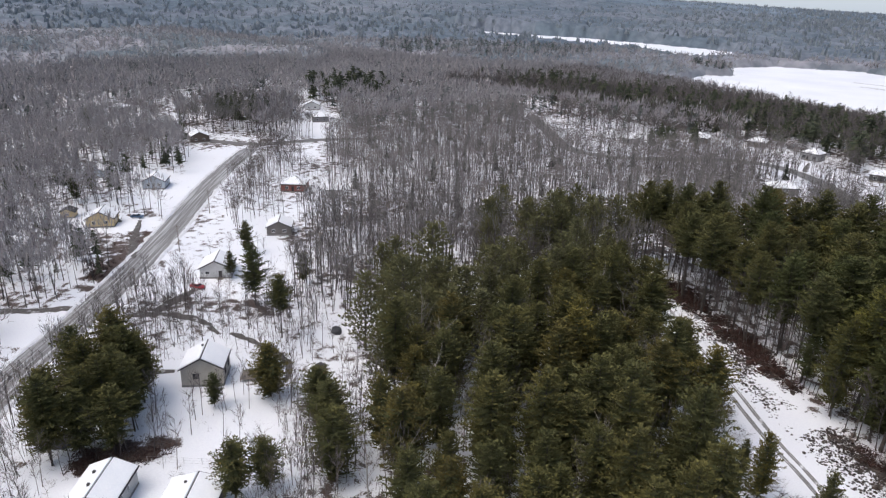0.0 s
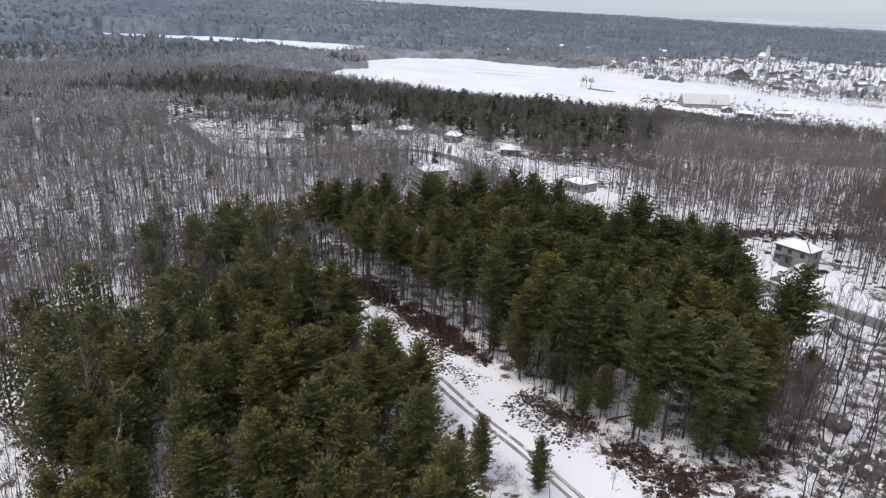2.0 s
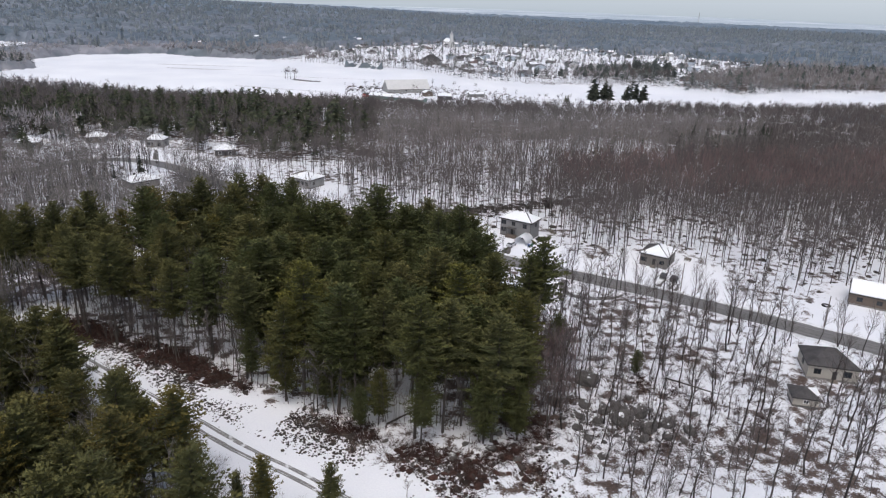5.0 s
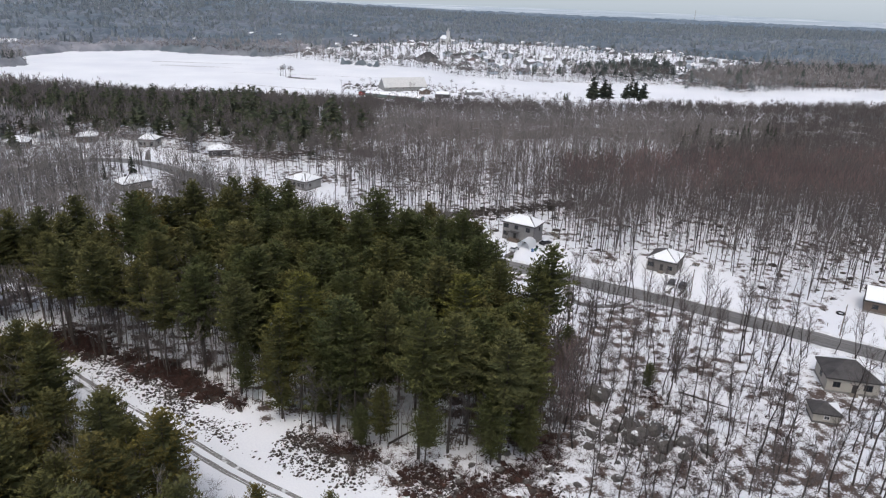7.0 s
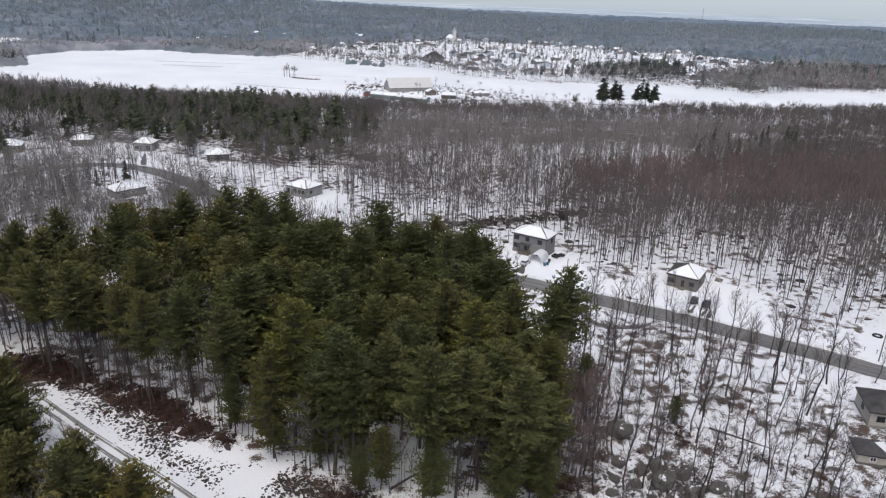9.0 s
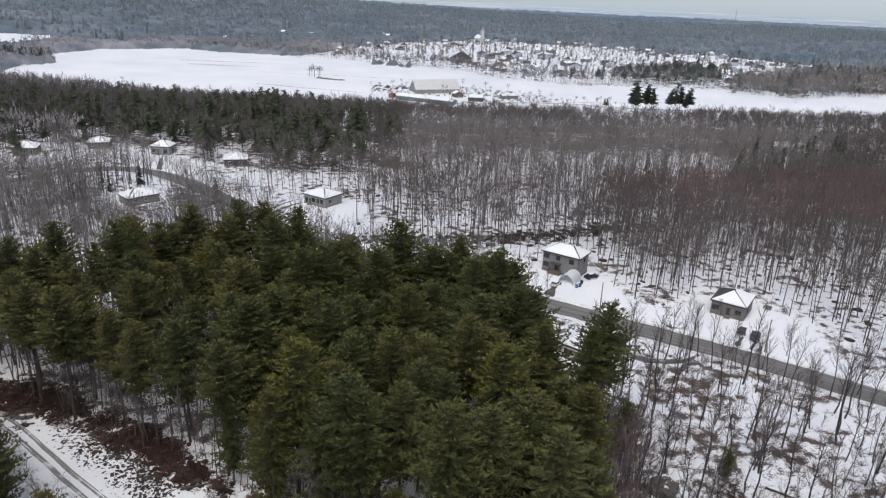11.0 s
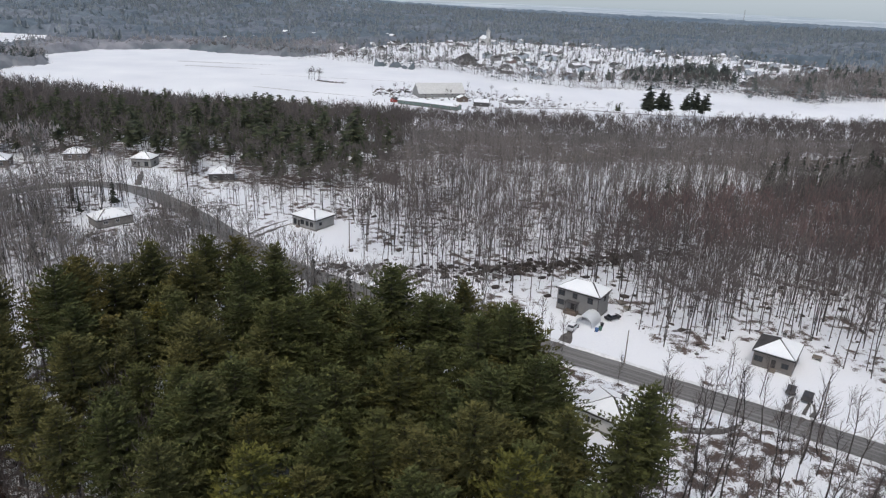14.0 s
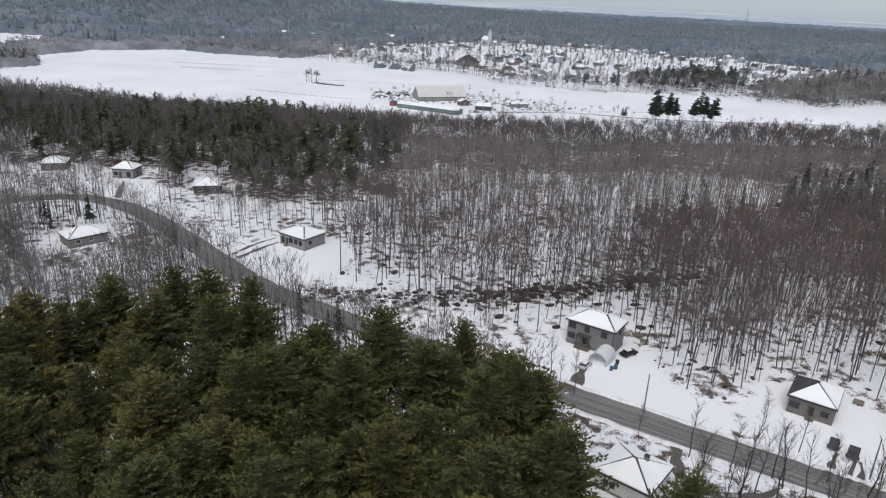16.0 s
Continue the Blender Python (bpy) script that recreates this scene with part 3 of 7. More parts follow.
TOWN = [(-128, 994), (-92, 1086), (-15, 1295), (144, 1441), (336, 1376), (435, 1213), (514, 1243), (547, 1169), (613, 1047), (542, 952), (443, 863), (342, 762), (331, 906), (236, 821), (220, 766), (161, 761), (108, 787), (45, 899), (-11, 924), (-82, 969)]
PINE_BAND = [(-387.2, 359), (-230.5, 373.7), (-169.9, 375.8), (-123.1, 369.9), (-92.3, 348.4), (-43.3, 326.7), (-13.6, 331.9), (-1.8, 381.4), (5.7, 456.5), (-3.1, 491.6), (-75.9, 530), (-167.6, 558), (-277.2, 610), (-458.4, 636.3)]
DRIVES = [([(35.6, 200.7), (39.1, 206.3), (41.9, 211.4)], 1.5, "dark wet gravel drive cleared of snow"),
          ([(-48.7, 271.5), (-45.4, 276.6), (-41.3, 282.9), (-37.5, 287.4)], 0.7, "dark wheel line of the drive to the low bungalow"),
          ([(-50.2, 274.4), (-47.1, 280.6), (-42.9, 287.1), (-39, 291.2)], 0.6, "dark wheel line of the drive to the low bungalow"),
          ([(-100.4, 323.1), (-104.9, 337), (-108.3, 351)], 1.2, "snowy drive to the pyramid-roofed house"),
          ([(73.3, 172.6), (78.6, 176.9), (82.6, 181.6)], 0.7, "bare wheel track across the verge"),
          ([(77.6, 170.6), (81.2, 175.1), (84.8, 179.4)], 0.6, "bare wheel track across the verge"),
          ([(79.2, 169.6), (83.4, 174.7), (85.6, 178.9)], 0.6, "bare wheel track across the verge"),
          ([(52.9, 183.3), (50.6, 175.9), (54.5, 170.1), (62.9, 170), (68.6, 173.4)], 1.1, "curving muddy drive in the snow")]
DRIVES += [
          ([(-157.5, 41.5), (-161, 49.7), (-164.5, 56.7)], 1.6, "dark drive leading to a red car"),
          ([(-197.5, 52.2), (-215.2, 60.1), (-231.8, 68.7)], 1.4, "gravel drive with bare shrubs"),
          ([(-172.8, 27.8), (-182.3, 14), (-196.6, 0.3)], 1.5, "side lane through deep snow"),
          ([(-77, 151.7), (-73.6, 150.5), (-70.2, 148.7)], 2.2, "tan muddy pool at the head of the track"),
          ([(-134, 50.3), (-128.1, 51.9), (-118.7, 53.4), (-110.6, 52.1), (-104.8, 46.2)], 0.9, "bare dark footpath curving round the cream house"),
          ([(-159.9, 35.7), (-153.9, 43.7), (-144.5, 48.2), (-135.2, 48)], 1.3, "brown earth drive among saplings"),
          ([(-137.6, 22.5), (-129.4, 28.2), (-125.9, 32.7)], 1.5, "dark drive to the cream house")]
ROADS = [(ROAD_VILLAGE, 4.3), (ROAD_BRANCH, 3.2), (ROAD_SPUR, 2.6), (ROAD_WOODS, 3.9)]
OPEN = [CORRIDOR, CLEARING, CLEARING_B, CLEARING_C, YARD_W, YARD_N, YARDS_V, YARDS_B, FLAT_YARD, HIP_YARD, FIELD, FIELD_W, SNOW_L, SNOW_R, YARD_J, YARD_Y, YARD_K]


def land(x, y):
    """Height of the ground."""
    x, y = np.asarray(x, float), np.asarray(y, float)
    return -14.0 * smooth(400, 560, y) - 0.0205 * np.maximum(0, y - 740) - 0.0


def off_roads(x, y):
    return np.min([off_line(line, x, y) - half for line, half in ROADS], axis=0)


def scatter(poly, gap, seed, keep=None):
    """Uneven spots inside an outline, about gap apart."""
    r = np.random.default_rng(seed)
    xs, ys = [p[0] for p in poly], [p[1] for p in poly]
    gx, gy = np.meshgrid(np.arange(min(xs), max(xs), gap), np.arange(min(ys), max(ys), gap))
    x = gx.ravel() + r.uniform(-0.48, 0.48, gx.size) * gap
    y = gy.ravel() + r.uniform(-0.48, 0.48, gx.size) * gap
    ok = inside(poly, x, y)
    x, y = x[ok], y[ok]
    ok = off_roads(x, y) > 2.0
    x, y = x[ok], y[ok]
    for hx, hy, hr in HOUSE_SPOTS:
        a, b = hx - 0.012 * hx - 0.6, hy - 0.012 * hy - 0.6
        ok = np.minimum(np.hypot(x - hx, y - hy), np.hypot(x - a, y - b)) > hr * 1.15
        x, y = x[ok], y[ok]
        far = math.hypot(hx, hy)
        if hx < -60:
            glade = [(hx, hy), (hx * (1 - 26 / far), hy * (1 - 26 / far))]
            ok = (off_line(glade, x, y) > hr * 1.1) | (r.uniform(0, 1, x.shape) < 0.22)
            x, y = x[ok], y[ok]
    if keep is not None:
        ok = keep(x, y, r)
        x, y = x[ok], y[ok]
    return np.column_stack([x, y, land(x, y)])


def clear_of(*polys):
    def keep(x, y, r):
        bad = np.zeros(x.shape, bool)
        for p in polys:
            bad |= inside(p, x, y)
        return ~bad
    return keep


HOUSE_SPOTS = [(*(47.2, 219.8), 11), (*(86.1, 196.4), 10), (*(-29.9, 286.6), 10), (*(40.4, 173.7), 10), (*(-119.4, 36.7), 9), (*(-94.3, 6.8), 8), (*(-82.5, 15.6), 8),
               (*(-109.4, 359.7), 10), (*(-94.4, 284.8), 12), (*(-91.6, 279), 9), (*(-235.4, 57.6), 10), (*(-170.3, 66.2), 8), (*(-190.2, 99.2), 9), (*(-230.3, 131.8), 10)]
HOUSE_SPOTS += [
               (*(-270.4, 91.2), 11), (*(97.2, 129.3), 9), (*(84.7, 115.8), 5), (*(133.6, 164.6), 8), (*(-72.9, 341.1), 9), (*(-142.7, 369.1), 8), (*(-168.9, 355.8), 9), (*(-192.7, 321.6), 9),
               (*(-252.1, 51.5), 5), (*(-214.9, 139.6), 8), (*(-301, 79.5), 6), (*(-385.1, 246), 8), (*(-346.3, 224.6), 8), (*(-435.2, 182.3), 9), (*(-448.7, 144.6), 8),
               (*(-389.7, 334.1), 8), (*(-104.7, 55.5), 4), (*(-117.5, 69.7), 4)]

# ---- ground ----
def ground_axis(a, b, lo, hi, step):
    mid = np.arange(a, b, step)
    grow = np.cumsum(step * 1.16 ** np.arange(1, 60))
    return np.r_[(a - grow[a - grow > lo])[::-1], mid, (b + grow)[b + grow < hi]]


gx, gy = ground_axis(-290, 190, -4900, 4900, 3.0), ground_axis(-30, 340, -4900, 4900, 3.0)
X, Y = np.meshgrid(gx, gy)
x, y = X.ravel(), Y.ravel()
bump = np.array([noise.noise((a * 0.05, b * 0.05, 3.1)) * 0.6 + noise.noise((a * 0.21, b * 0.21, 7.7)) * 0.35 for a, b in zip(x, y)])
near_road = np.minimum(off_roads(x, y), np.maximum(off_line(TRACK, x, y) - 2.0, 0))
z = land(x, y) + bump * smooth(0.5, 9, near_road) * (1 - 0.85 * inside(FIELD, x, y)) - 0.12 * (1 - smooth(0, 3, off_roads(x, y)))
level = np.ones(x.shape)
for line, half, _ in DRIVES:
    level = np.minimum(level, smooth(half, half + 4, off_line(line, x, y)))
for hx, hy, hr in HOUSE_SPOTS:
    level = np.minimum(level, smooth(hr * 0.8, hr * 1.4, np.hypot(x - hx, y - hy)))
z = land(x, y) + (z - land(x, y)) * level
nx, ny = len(gx), len(gy)
i = np.arange((ny - 1) * nx).reshape(ny - 1, nx)[:, :-1].ravel()
ground_me = mesh_np("ground", np.column_stack([x, y, z]), np.column_stack([i, i + 1, i + nx + 1, i + nx]), [M_GROUND], smooth=True)
# Higher under far woods, where floor shade is put into the litter colour.
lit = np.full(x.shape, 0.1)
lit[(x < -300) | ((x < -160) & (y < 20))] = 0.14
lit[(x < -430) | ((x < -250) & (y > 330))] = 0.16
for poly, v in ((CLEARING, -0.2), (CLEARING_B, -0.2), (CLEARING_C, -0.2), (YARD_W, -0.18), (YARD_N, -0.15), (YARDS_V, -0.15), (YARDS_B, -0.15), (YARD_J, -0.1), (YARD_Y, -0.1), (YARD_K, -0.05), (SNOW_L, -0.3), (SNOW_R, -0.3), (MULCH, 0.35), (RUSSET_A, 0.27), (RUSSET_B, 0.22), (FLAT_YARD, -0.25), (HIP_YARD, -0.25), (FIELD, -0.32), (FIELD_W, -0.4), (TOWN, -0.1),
                (CORRIDOR, -0.2), (RIGHT_WOOD, 0.3), (FAR_FLOOR_DARK, 0.28), (SPARSE_E, 0.08), (STAND_A, 0.13), (STAND_B, 0.1), (NEAR_BARE, 0.13), (RUBBLE, 0.1), (SIDE, 0.22), (PINE_BAND, 0.2)):
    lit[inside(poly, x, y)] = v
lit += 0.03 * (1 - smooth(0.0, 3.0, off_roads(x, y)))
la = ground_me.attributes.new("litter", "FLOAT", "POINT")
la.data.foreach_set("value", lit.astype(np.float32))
tagged(new("ground", ground_me), "snow-covered ground with leaf litter in patches, floor shade coloured in under far woods", "ground", kind="structure")


def strip(name, line, half, mat, label, lift=0.05, wob=0.25, seed=1, category="road", taper=0.0):
    """A crowned road strip with ragged edges along a line."""
    r = np.random.default_rng(seed)
    v, f, uv = [], [], []
    run = 0.0
    cols = (-1.0, -0.6, -0.2, 0.2, 0.6, 1.0)
    for i, (px, py) in enumerate(line):
        a, b = line[max(i - 1, 0)], line[min(i + 1, len(line) - 1)]
        d = np.array([b[0] - a[0], b[1] - a[1]])
        d = d / np.linalg.norm(d)
        run += math.dist(line[i], line[i - 1]) if i else 0
        e = r.uniform(-wob, wob, 2)
        fade = 1 - taper * smooth(0.55, 1.0, i / (len(line) - 1))
        for c in cols:
            o = c * fade * (half + (e[0] if c == -1 else e[1] if c == 1 else 0))
            qx, qy = px - d[1] * o, py + d[0] * o
            v.append((qx, qy, float(land(qx, qy)) + lift + 0.08 * (1 - c * c)))
            uv.append((c * half, run))
    k = len(cols)
    for i in range(len(line) - 1):
        for j in range(k - 1):
            p = i * k + j
            f.append((p, p + 1, p + k + 1, p + k))
    me = mesh_np(name, v, f, [mat], smooth=True)
    lay = me.uv_layers.new(name="UVMap")
    lay.data.foreach_set("uv", np.array(uv, np.float32)[np.array(f).ravel()].ravel())
    return tagged(new(name, me), label, category, kind="structure")


def bank(line, side, off, seed, height=0.45):
    """A ridge of ploughed snow beside a road, lumpy and broken."""
    r = np.random.default_rng(seed)
    prof = ((-1.0, 0.0), (-0.45, 0.75), (0.1, 1.0), (0.6, 0.5), (1.1, 0.0))
    v, f = [], []
    for i, (px, py) in enumerate(line):
        a, b = line[max(i - 1, 0)], line[min(i + 1, len(line) - 1)]
        d = np.array([b[0] - a[0], b[1] - a[1]])
        d = d / np.linalg.norm(d)
        hh = height * r.uniform(0.35, 1.3)
        j = r.normal(0, 0.2)
        for c, q in prof:
            o = side * (off + j + (c + 1.0) * 0.75)
            qx, qy = px - d[1] * o, py + d[0] * o
            v.append((qx, qy, float(land(qx, qy)) - 0.05 + q * hh + r.normal(0, 0.05)))
    for i in range(len(line) - 1):
        for j in range(4):
            p = i * 5 + j
            f.append((p, p + 1, p + 6, p + 5))
    return tagged(new("snowbank", mesh_np("snowbank", v, f, [M_BANK], smooth=True)), "dirty ploughed snow bank along the road edge", "snow bank", kind="structure")


strip("road_village", ROAD_VILLAGE, 4.3, M_ROAD_ICY, "straight paved road, salted and streaked with packed snow", seed=2)
strip("road_branch", ROAD_BRANCH, 3.2, M_ROAD, "paved side road leaving the village road", 0.045, seed=3)
strip("road_spur", ROAD_SPUR, 2.6, M_ROAD_ICY, "narrow snowy lane between far houses", 0.04, seed=4)
strip("road_woods", ROAD_WOODS, 3.9, M_ROAD, "wet grey paved road curving through the woods", seed=5)
for k, (line, half) in enumerate(ROADS[:1] + ROADS[3:]):
    bank(line, 1, half - 0.2, 20 + k)
    bank(line, -1, half - 0.2, 30 + k)
for o, half in ((-1.25, 0.16), (-0.8, 0.24), (0.75, 0.26), (1.2, 0.14)):
    d = np.gradient(np.array(TRACK), axis=0)
    d = d / np.linalg.norm(d, axis=1, keepdims=True)
    rut = [(px - dy * (o + 0.12 * math.sin(k * 0.35 + o)), py + dx * (o + 0.12 * math.sin(k * 0.35 + o))) for k, ((px, py), (dx, dy)) in enumerate(zip(TRACK, d))]
    strip("wheel_track", rut, half, M_RUT, "muddy wheel rut pressed into the snow", 0.03, 0.1, seed=8, category="track")

# ---- backdrop of distance ----
def rise(x, y):
    """Wooded hills that climb towards the west, far off."""
    return np.clip(26 - 1.45 * np.degrees(np.arctan2(x, y)), 0, 75) * smooth(1100, 3000, np.hypot(x, y))


def canopy(name, r0, r1, dr, da, mat, label, seed, top, rough=4.0):
    """Rough roof of far woods, left open over fields and the town."""
    r = np.random.default_rng(seed)
    rad = [r0]
    while rad[-1] < r1:
        rad.append(rad[-1] * (1 + dr))
    az = np.radians(np.arange(-100, 62, da))
    R, A = np.meshgrid(np.array(rad), az, indexing="ij")
    R = R * (1 + r.uniform(-0.4, 0.4, R.shape) * dr)
    A = A + r.uniform(-0.4, 0.4, A.shape) * math.radians(da)
    x, y = (R * np.sin(A)).ravel(), (R * np.cos(A)).ravel()
    hill = np.array([noise.noise((a * 0.0012, b * 0.0012, 1.3)) for a, b in zip(x, y)])
    tree = np.array([noise.noise((a * 0.02, b * 0.02, 5.3)) for a, b in zip(x, y)])
    z = land(x, y) + top + 4 * tree + r.uniform(-rough, rough, x.shape) + 9 * hill * smooth(1100, 2500, R.ravel())
    z = z + rise(x, y)
    n, m = R.shape
    i = np.arange((n - 1) * m).reshape(n - 1, m)[:, :-1].ravel()
    f = np.column_stack([i, i + 1, i + m + 1, i + m])
    open_ = np.zeros(x.shape, bool)
    for p in (FIELD, FIELD_W, TOWN, BETWEEN):
        open_ |= inside(p, x, y)
    z[open_] = land(x, y)[open_] - 0.6
    z[:m] = land(x, y)[:m] - 1.0
    f = f[~open_[f].all(axis=1)]
    return tagged(new(name, mesh_np(name, np.column_stack([x, y, z]), f, [mat], smooth=True)), label, "woods", kind="stuff")


canopy("woods_beyond", 620, 1150, 0.013, 0.26, M_FAR1, "far mixed woods of bare hardwood and dark pine, colour tinted for haze", 41, 7, 2.5)
canopy("woods_distant", 1140, 2300, 0.015, 0.3, M_FAR2, "distant woods with blue-grey haze painted into their colour", 42, 10, 3.2)
canopy("woods_horizon", 2280, 3700, 0.024, 0.26, M_FAR3, "woods along the horizon, blue haze painted into their colour", 43, 11, 3.0)
def far_plain():
    """Open plain beyond the last ridge, haze painted into its colour, with streaks of snowy fields."""
    m, n, l, b = nodes_of("haze_painted_plain", 0.9, 0.1)
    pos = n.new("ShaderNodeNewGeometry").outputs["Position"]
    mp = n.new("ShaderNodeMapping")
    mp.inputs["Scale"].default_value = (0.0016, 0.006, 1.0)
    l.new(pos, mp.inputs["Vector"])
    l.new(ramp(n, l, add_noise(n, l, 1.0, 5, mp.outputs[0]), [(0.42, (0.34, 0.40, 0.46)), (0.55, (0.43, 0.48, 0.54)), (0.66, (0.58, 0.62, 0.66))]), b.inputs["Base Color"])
    rad, az = np.linspace(3600, 4840, 14), np.radians(np.arange(-100, 63, 2.0))
    R, A = np.meshgrid(rad, az, indexing="ij")
    px, py = R * np.sin(A), R * np.cos(A)
    pz = -14 - 0.0205 * (R * 0.93 - 740) * (1 - smooth(3600, 4840, R) * 0.42)
    k = R.shape[1]
    i = np.arange((R.shape[0] - 1) * k).reshape(-1, k)[:, :-1].ravel()
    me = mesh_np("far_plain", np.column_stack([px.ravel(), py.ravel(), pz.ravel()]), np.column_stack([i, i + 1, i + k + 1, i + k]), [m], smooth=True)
    return tagged(new("far_plain", me), "snow-streaked plain at the horizon, haze painted into its colour", "plain", kind="structure")


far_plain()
# Glowing ring added as a stand-in for low sky and haze.
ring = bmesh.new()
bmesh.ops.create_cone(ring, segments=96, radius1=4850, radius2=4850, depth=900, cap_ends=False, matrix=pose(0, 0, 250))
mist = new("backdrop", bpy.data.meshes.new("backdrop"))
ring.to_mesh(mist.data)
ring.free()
mist.data.materials.append(M_MIST_GLOW)
tagged(mist, "glowing ring painted as pale overcast sky and haze behind the far hills", "sky", kind="structure")

# ---- pine stands ----
def pine_meshes(seed, h, foot, reach, needle):
    wood, tufts, core = pine_shape(seed, h, foot, reach)
    return mesh_np("trunk", *wood, [M_BARK_PINE]), mesh_np("crown", *join([tufts, core]), [needle, M_NEEDLE_IN], np.r_[np.zeros(len(tufts[1])), np.ones(len(core[1]))])


PINES = [pine_meshes(100 + s, h, foot, reach, M_NEEDLE) for s, (h, foot, reach) in enumerate(((25, 0.42, 4.2), (23, 0.36, 4.4), (26, 0.48, 4.0), (21, 0.26, 4.0), (24, 0.4, 4.5), (22, 0.16, 4.1), (27, 0.47, 4.1)))]
M_NEEDLE_B = foliage("olive_needles", (0.086, 0.083, 0.030), (0.103, 0.098, 0.035), (0.126, 0.114, 0.040), True)
M_NEEDLE_W = foliage("brown_green_needles", (0.110, 0.110, 0.052), (0.132, 0.130, 0.060), (0.155, 0.147, 0.068))
PINES_B = [pine_meshes(110 + s, h, foot, reach, M_NEEDLE_B) for s, (h, foot, reach) in enumerate(((23, 0.26, 4.0), (21, 0.2, 4.3), (24, 0.3, 3.8), (20, 0.12, 4.0), (22, 0.24, 4.2), (19, 0.1, 4.2), (25, 0.32, 3.9)))]

M_NEEDLE_OLD = foliage("olive_brown_needles", (0.090, 0.088, 0.034), (0.107, 0.104, 0.040), (0.128, 0.119, 0.045), True)
PINES_OLD = [pine_meshes(130 + s, h, foot, 4.1, M_NEEDLE_OLD) for s, (h, foot) in enumerate(((25, 0.46), (23, 0.42), (26, 0.5)))]


def tree_thing(name, meshes, spot, size, turn, label, category, group, parts=("trunk", "crown"), lean=(0, 0), wide=1.0):
    top = new(name)
    top.empty_display_size = 0.5
    for n, me in zip(parts, meshes):
        new(n, me).parent = top
    top.matrix_basis = pose(*spot, lean[0], lean[1], turn) @ Matrix.Diagonal((size * wide, size * wide, size, 1))
    return tagged(top, label, category, group)


def plant_pines(poly, gap, seed, size, group, label, kinds=range(7), keep=None, stock=PINES, wide=1.12):
    r = np.random.default_rng(seed)
    for spot in scatter(poly, gap, seed, keep):
        spot[2] -= 0.25
        s = r.uniform(*size)
        tree_thing("pine_tree", stock[int(r.choice(list(kinds)))], spot, s, r.uniform(0, 360), label, "pine", group, lean=(r.normal(0, 1.3), r.normal(0, 1.3)), wide=wide * r.uniform(0.88, 1.12))


def older(x, y):
    """Where the stand's olive-brown older pines grow: mostly its western part."""
    return np.sin(x * 12.9898 + y * 78.233) * 43758.5453 % 1.0 < 0.12 + 0.8 * (1 - smooth(-60, 5, x))


plant_pines(STAND_A, 6.3, 51, (0.83, 1.1), "pines of the main stand", "tall green white pine with a bare lower trunk", keep=lambda x, y, r: ~older(x, y), wide=1.17)
plant_pines(STAND_A, 6.3, 51, (0.8, 1.08), "pines of the main stand", "tall olive-brown white pine with a bare lower trunk", (0, 1, 2), keep=lambda x, y, r: older(x, y) & (r.uniform(0, 1, x.shape) < 0.92 - 0.16 * (x < -36)), stock=PINES_OLD, wide=1.17)
plant_pines(STAND_B, 7.0, 52, (0.68, 1.05), "pines beside the cleared track", "green white pine with full feathery boughs", keep=lambda x, y, r: (r.uniform(0, 1, x.shape) < 0.93) & (x > -84) & (off_line(TRACK, x, y) > 11) & (off_line(STAND_B[:6], x, y) > 2.5), stock=PINES_B, wide=1.12)
plant_pines(STAND_B, 6.0, 57, (0.34, 0.56), "young pines beside the track", "bushy young pine on the edge of the track", (1, 3, 5), keep=lambda x, y, r: (off_line(TRACK, x, y) > 5.5) & (off_line(TRACK, x, y) < 13) & (r.uniform(0, 1, x.shape) < 0.8), stock=PINES_B, wide=1.85)
PINE_LIGHT = [pine_shape(120 + k, h, foot, 4.2, 0.66)[:2] for k, (h, foot) in enumerate(((22, 0.26), (20, 0.2), (23, 0.3), (19, 0.14)))]
MIXED = [(-117.1, 117.6), (-84.7, 137.4), (-95.9, 162.5), (-130, 163.9), (-144.4, 152.3)]
for poly, gap, seed, lo, hi, label, keep in (
        (STAND_B, 6.4, 55, 0.72, 1.08, "green pines along the western side of the track", lambda x, y, r: (x < -84) & (off_line(TRACK, x, y) > 9) & (r.uniform(0, 1, x.shape) < 0.74)),
        (MIXED, 8.2, 58, 0.6, 0.95, "scattered pines among bare trees west of the track", lambda x, y, r: (off_line(TRACK, x, y) > 9) & ~inside(JOIN, x, y)),
        (JOIN, 6.2, 60, 0.85, 1.1, "tall green pines behind the head of the track", lambda x, y, r: (off_line(TRACK, x, y) > 6) & ~inside(STAND_A, x, y) & ~inside(STAND_B, x, y) & (r.uniform(0, 1, x.shape) < 0.66))):
    spots = scatter(poly, gap, seed, keep)
    woods("conifer_woods", label, PINE_LIGHT, spots - (0, 0, 0.25), np.random.default_rng(seed).uniform(lo, hi, len(spots)), [M_BARK_PINE, M_NEEDLE_W], seed)
plant_pines([(-119, 3.6), (-128.3, 22.3), (-123.5, 30.4), (-107.2, 24.3), (-101, 16), (-107.4, 2.3)], 5.2, 53, (0.66, 0.84), "pines in the yard", "bushy olive-green pine beside a house", (0, 1, 4), stock=PINES_B, wide=1.25)
for k, (px, py) in enumerate(YARD_PINES):
    tree_thing("pine_tree", PINES_B[(1, 3, 5)[k % 3]], (px, py, -0.2), 0.52 + 0.035 * (k * 5 % 7), k * 77 % 360, "bushy young pine at the edge of the yards", "pine", "pines by the yards", wide=1.5)
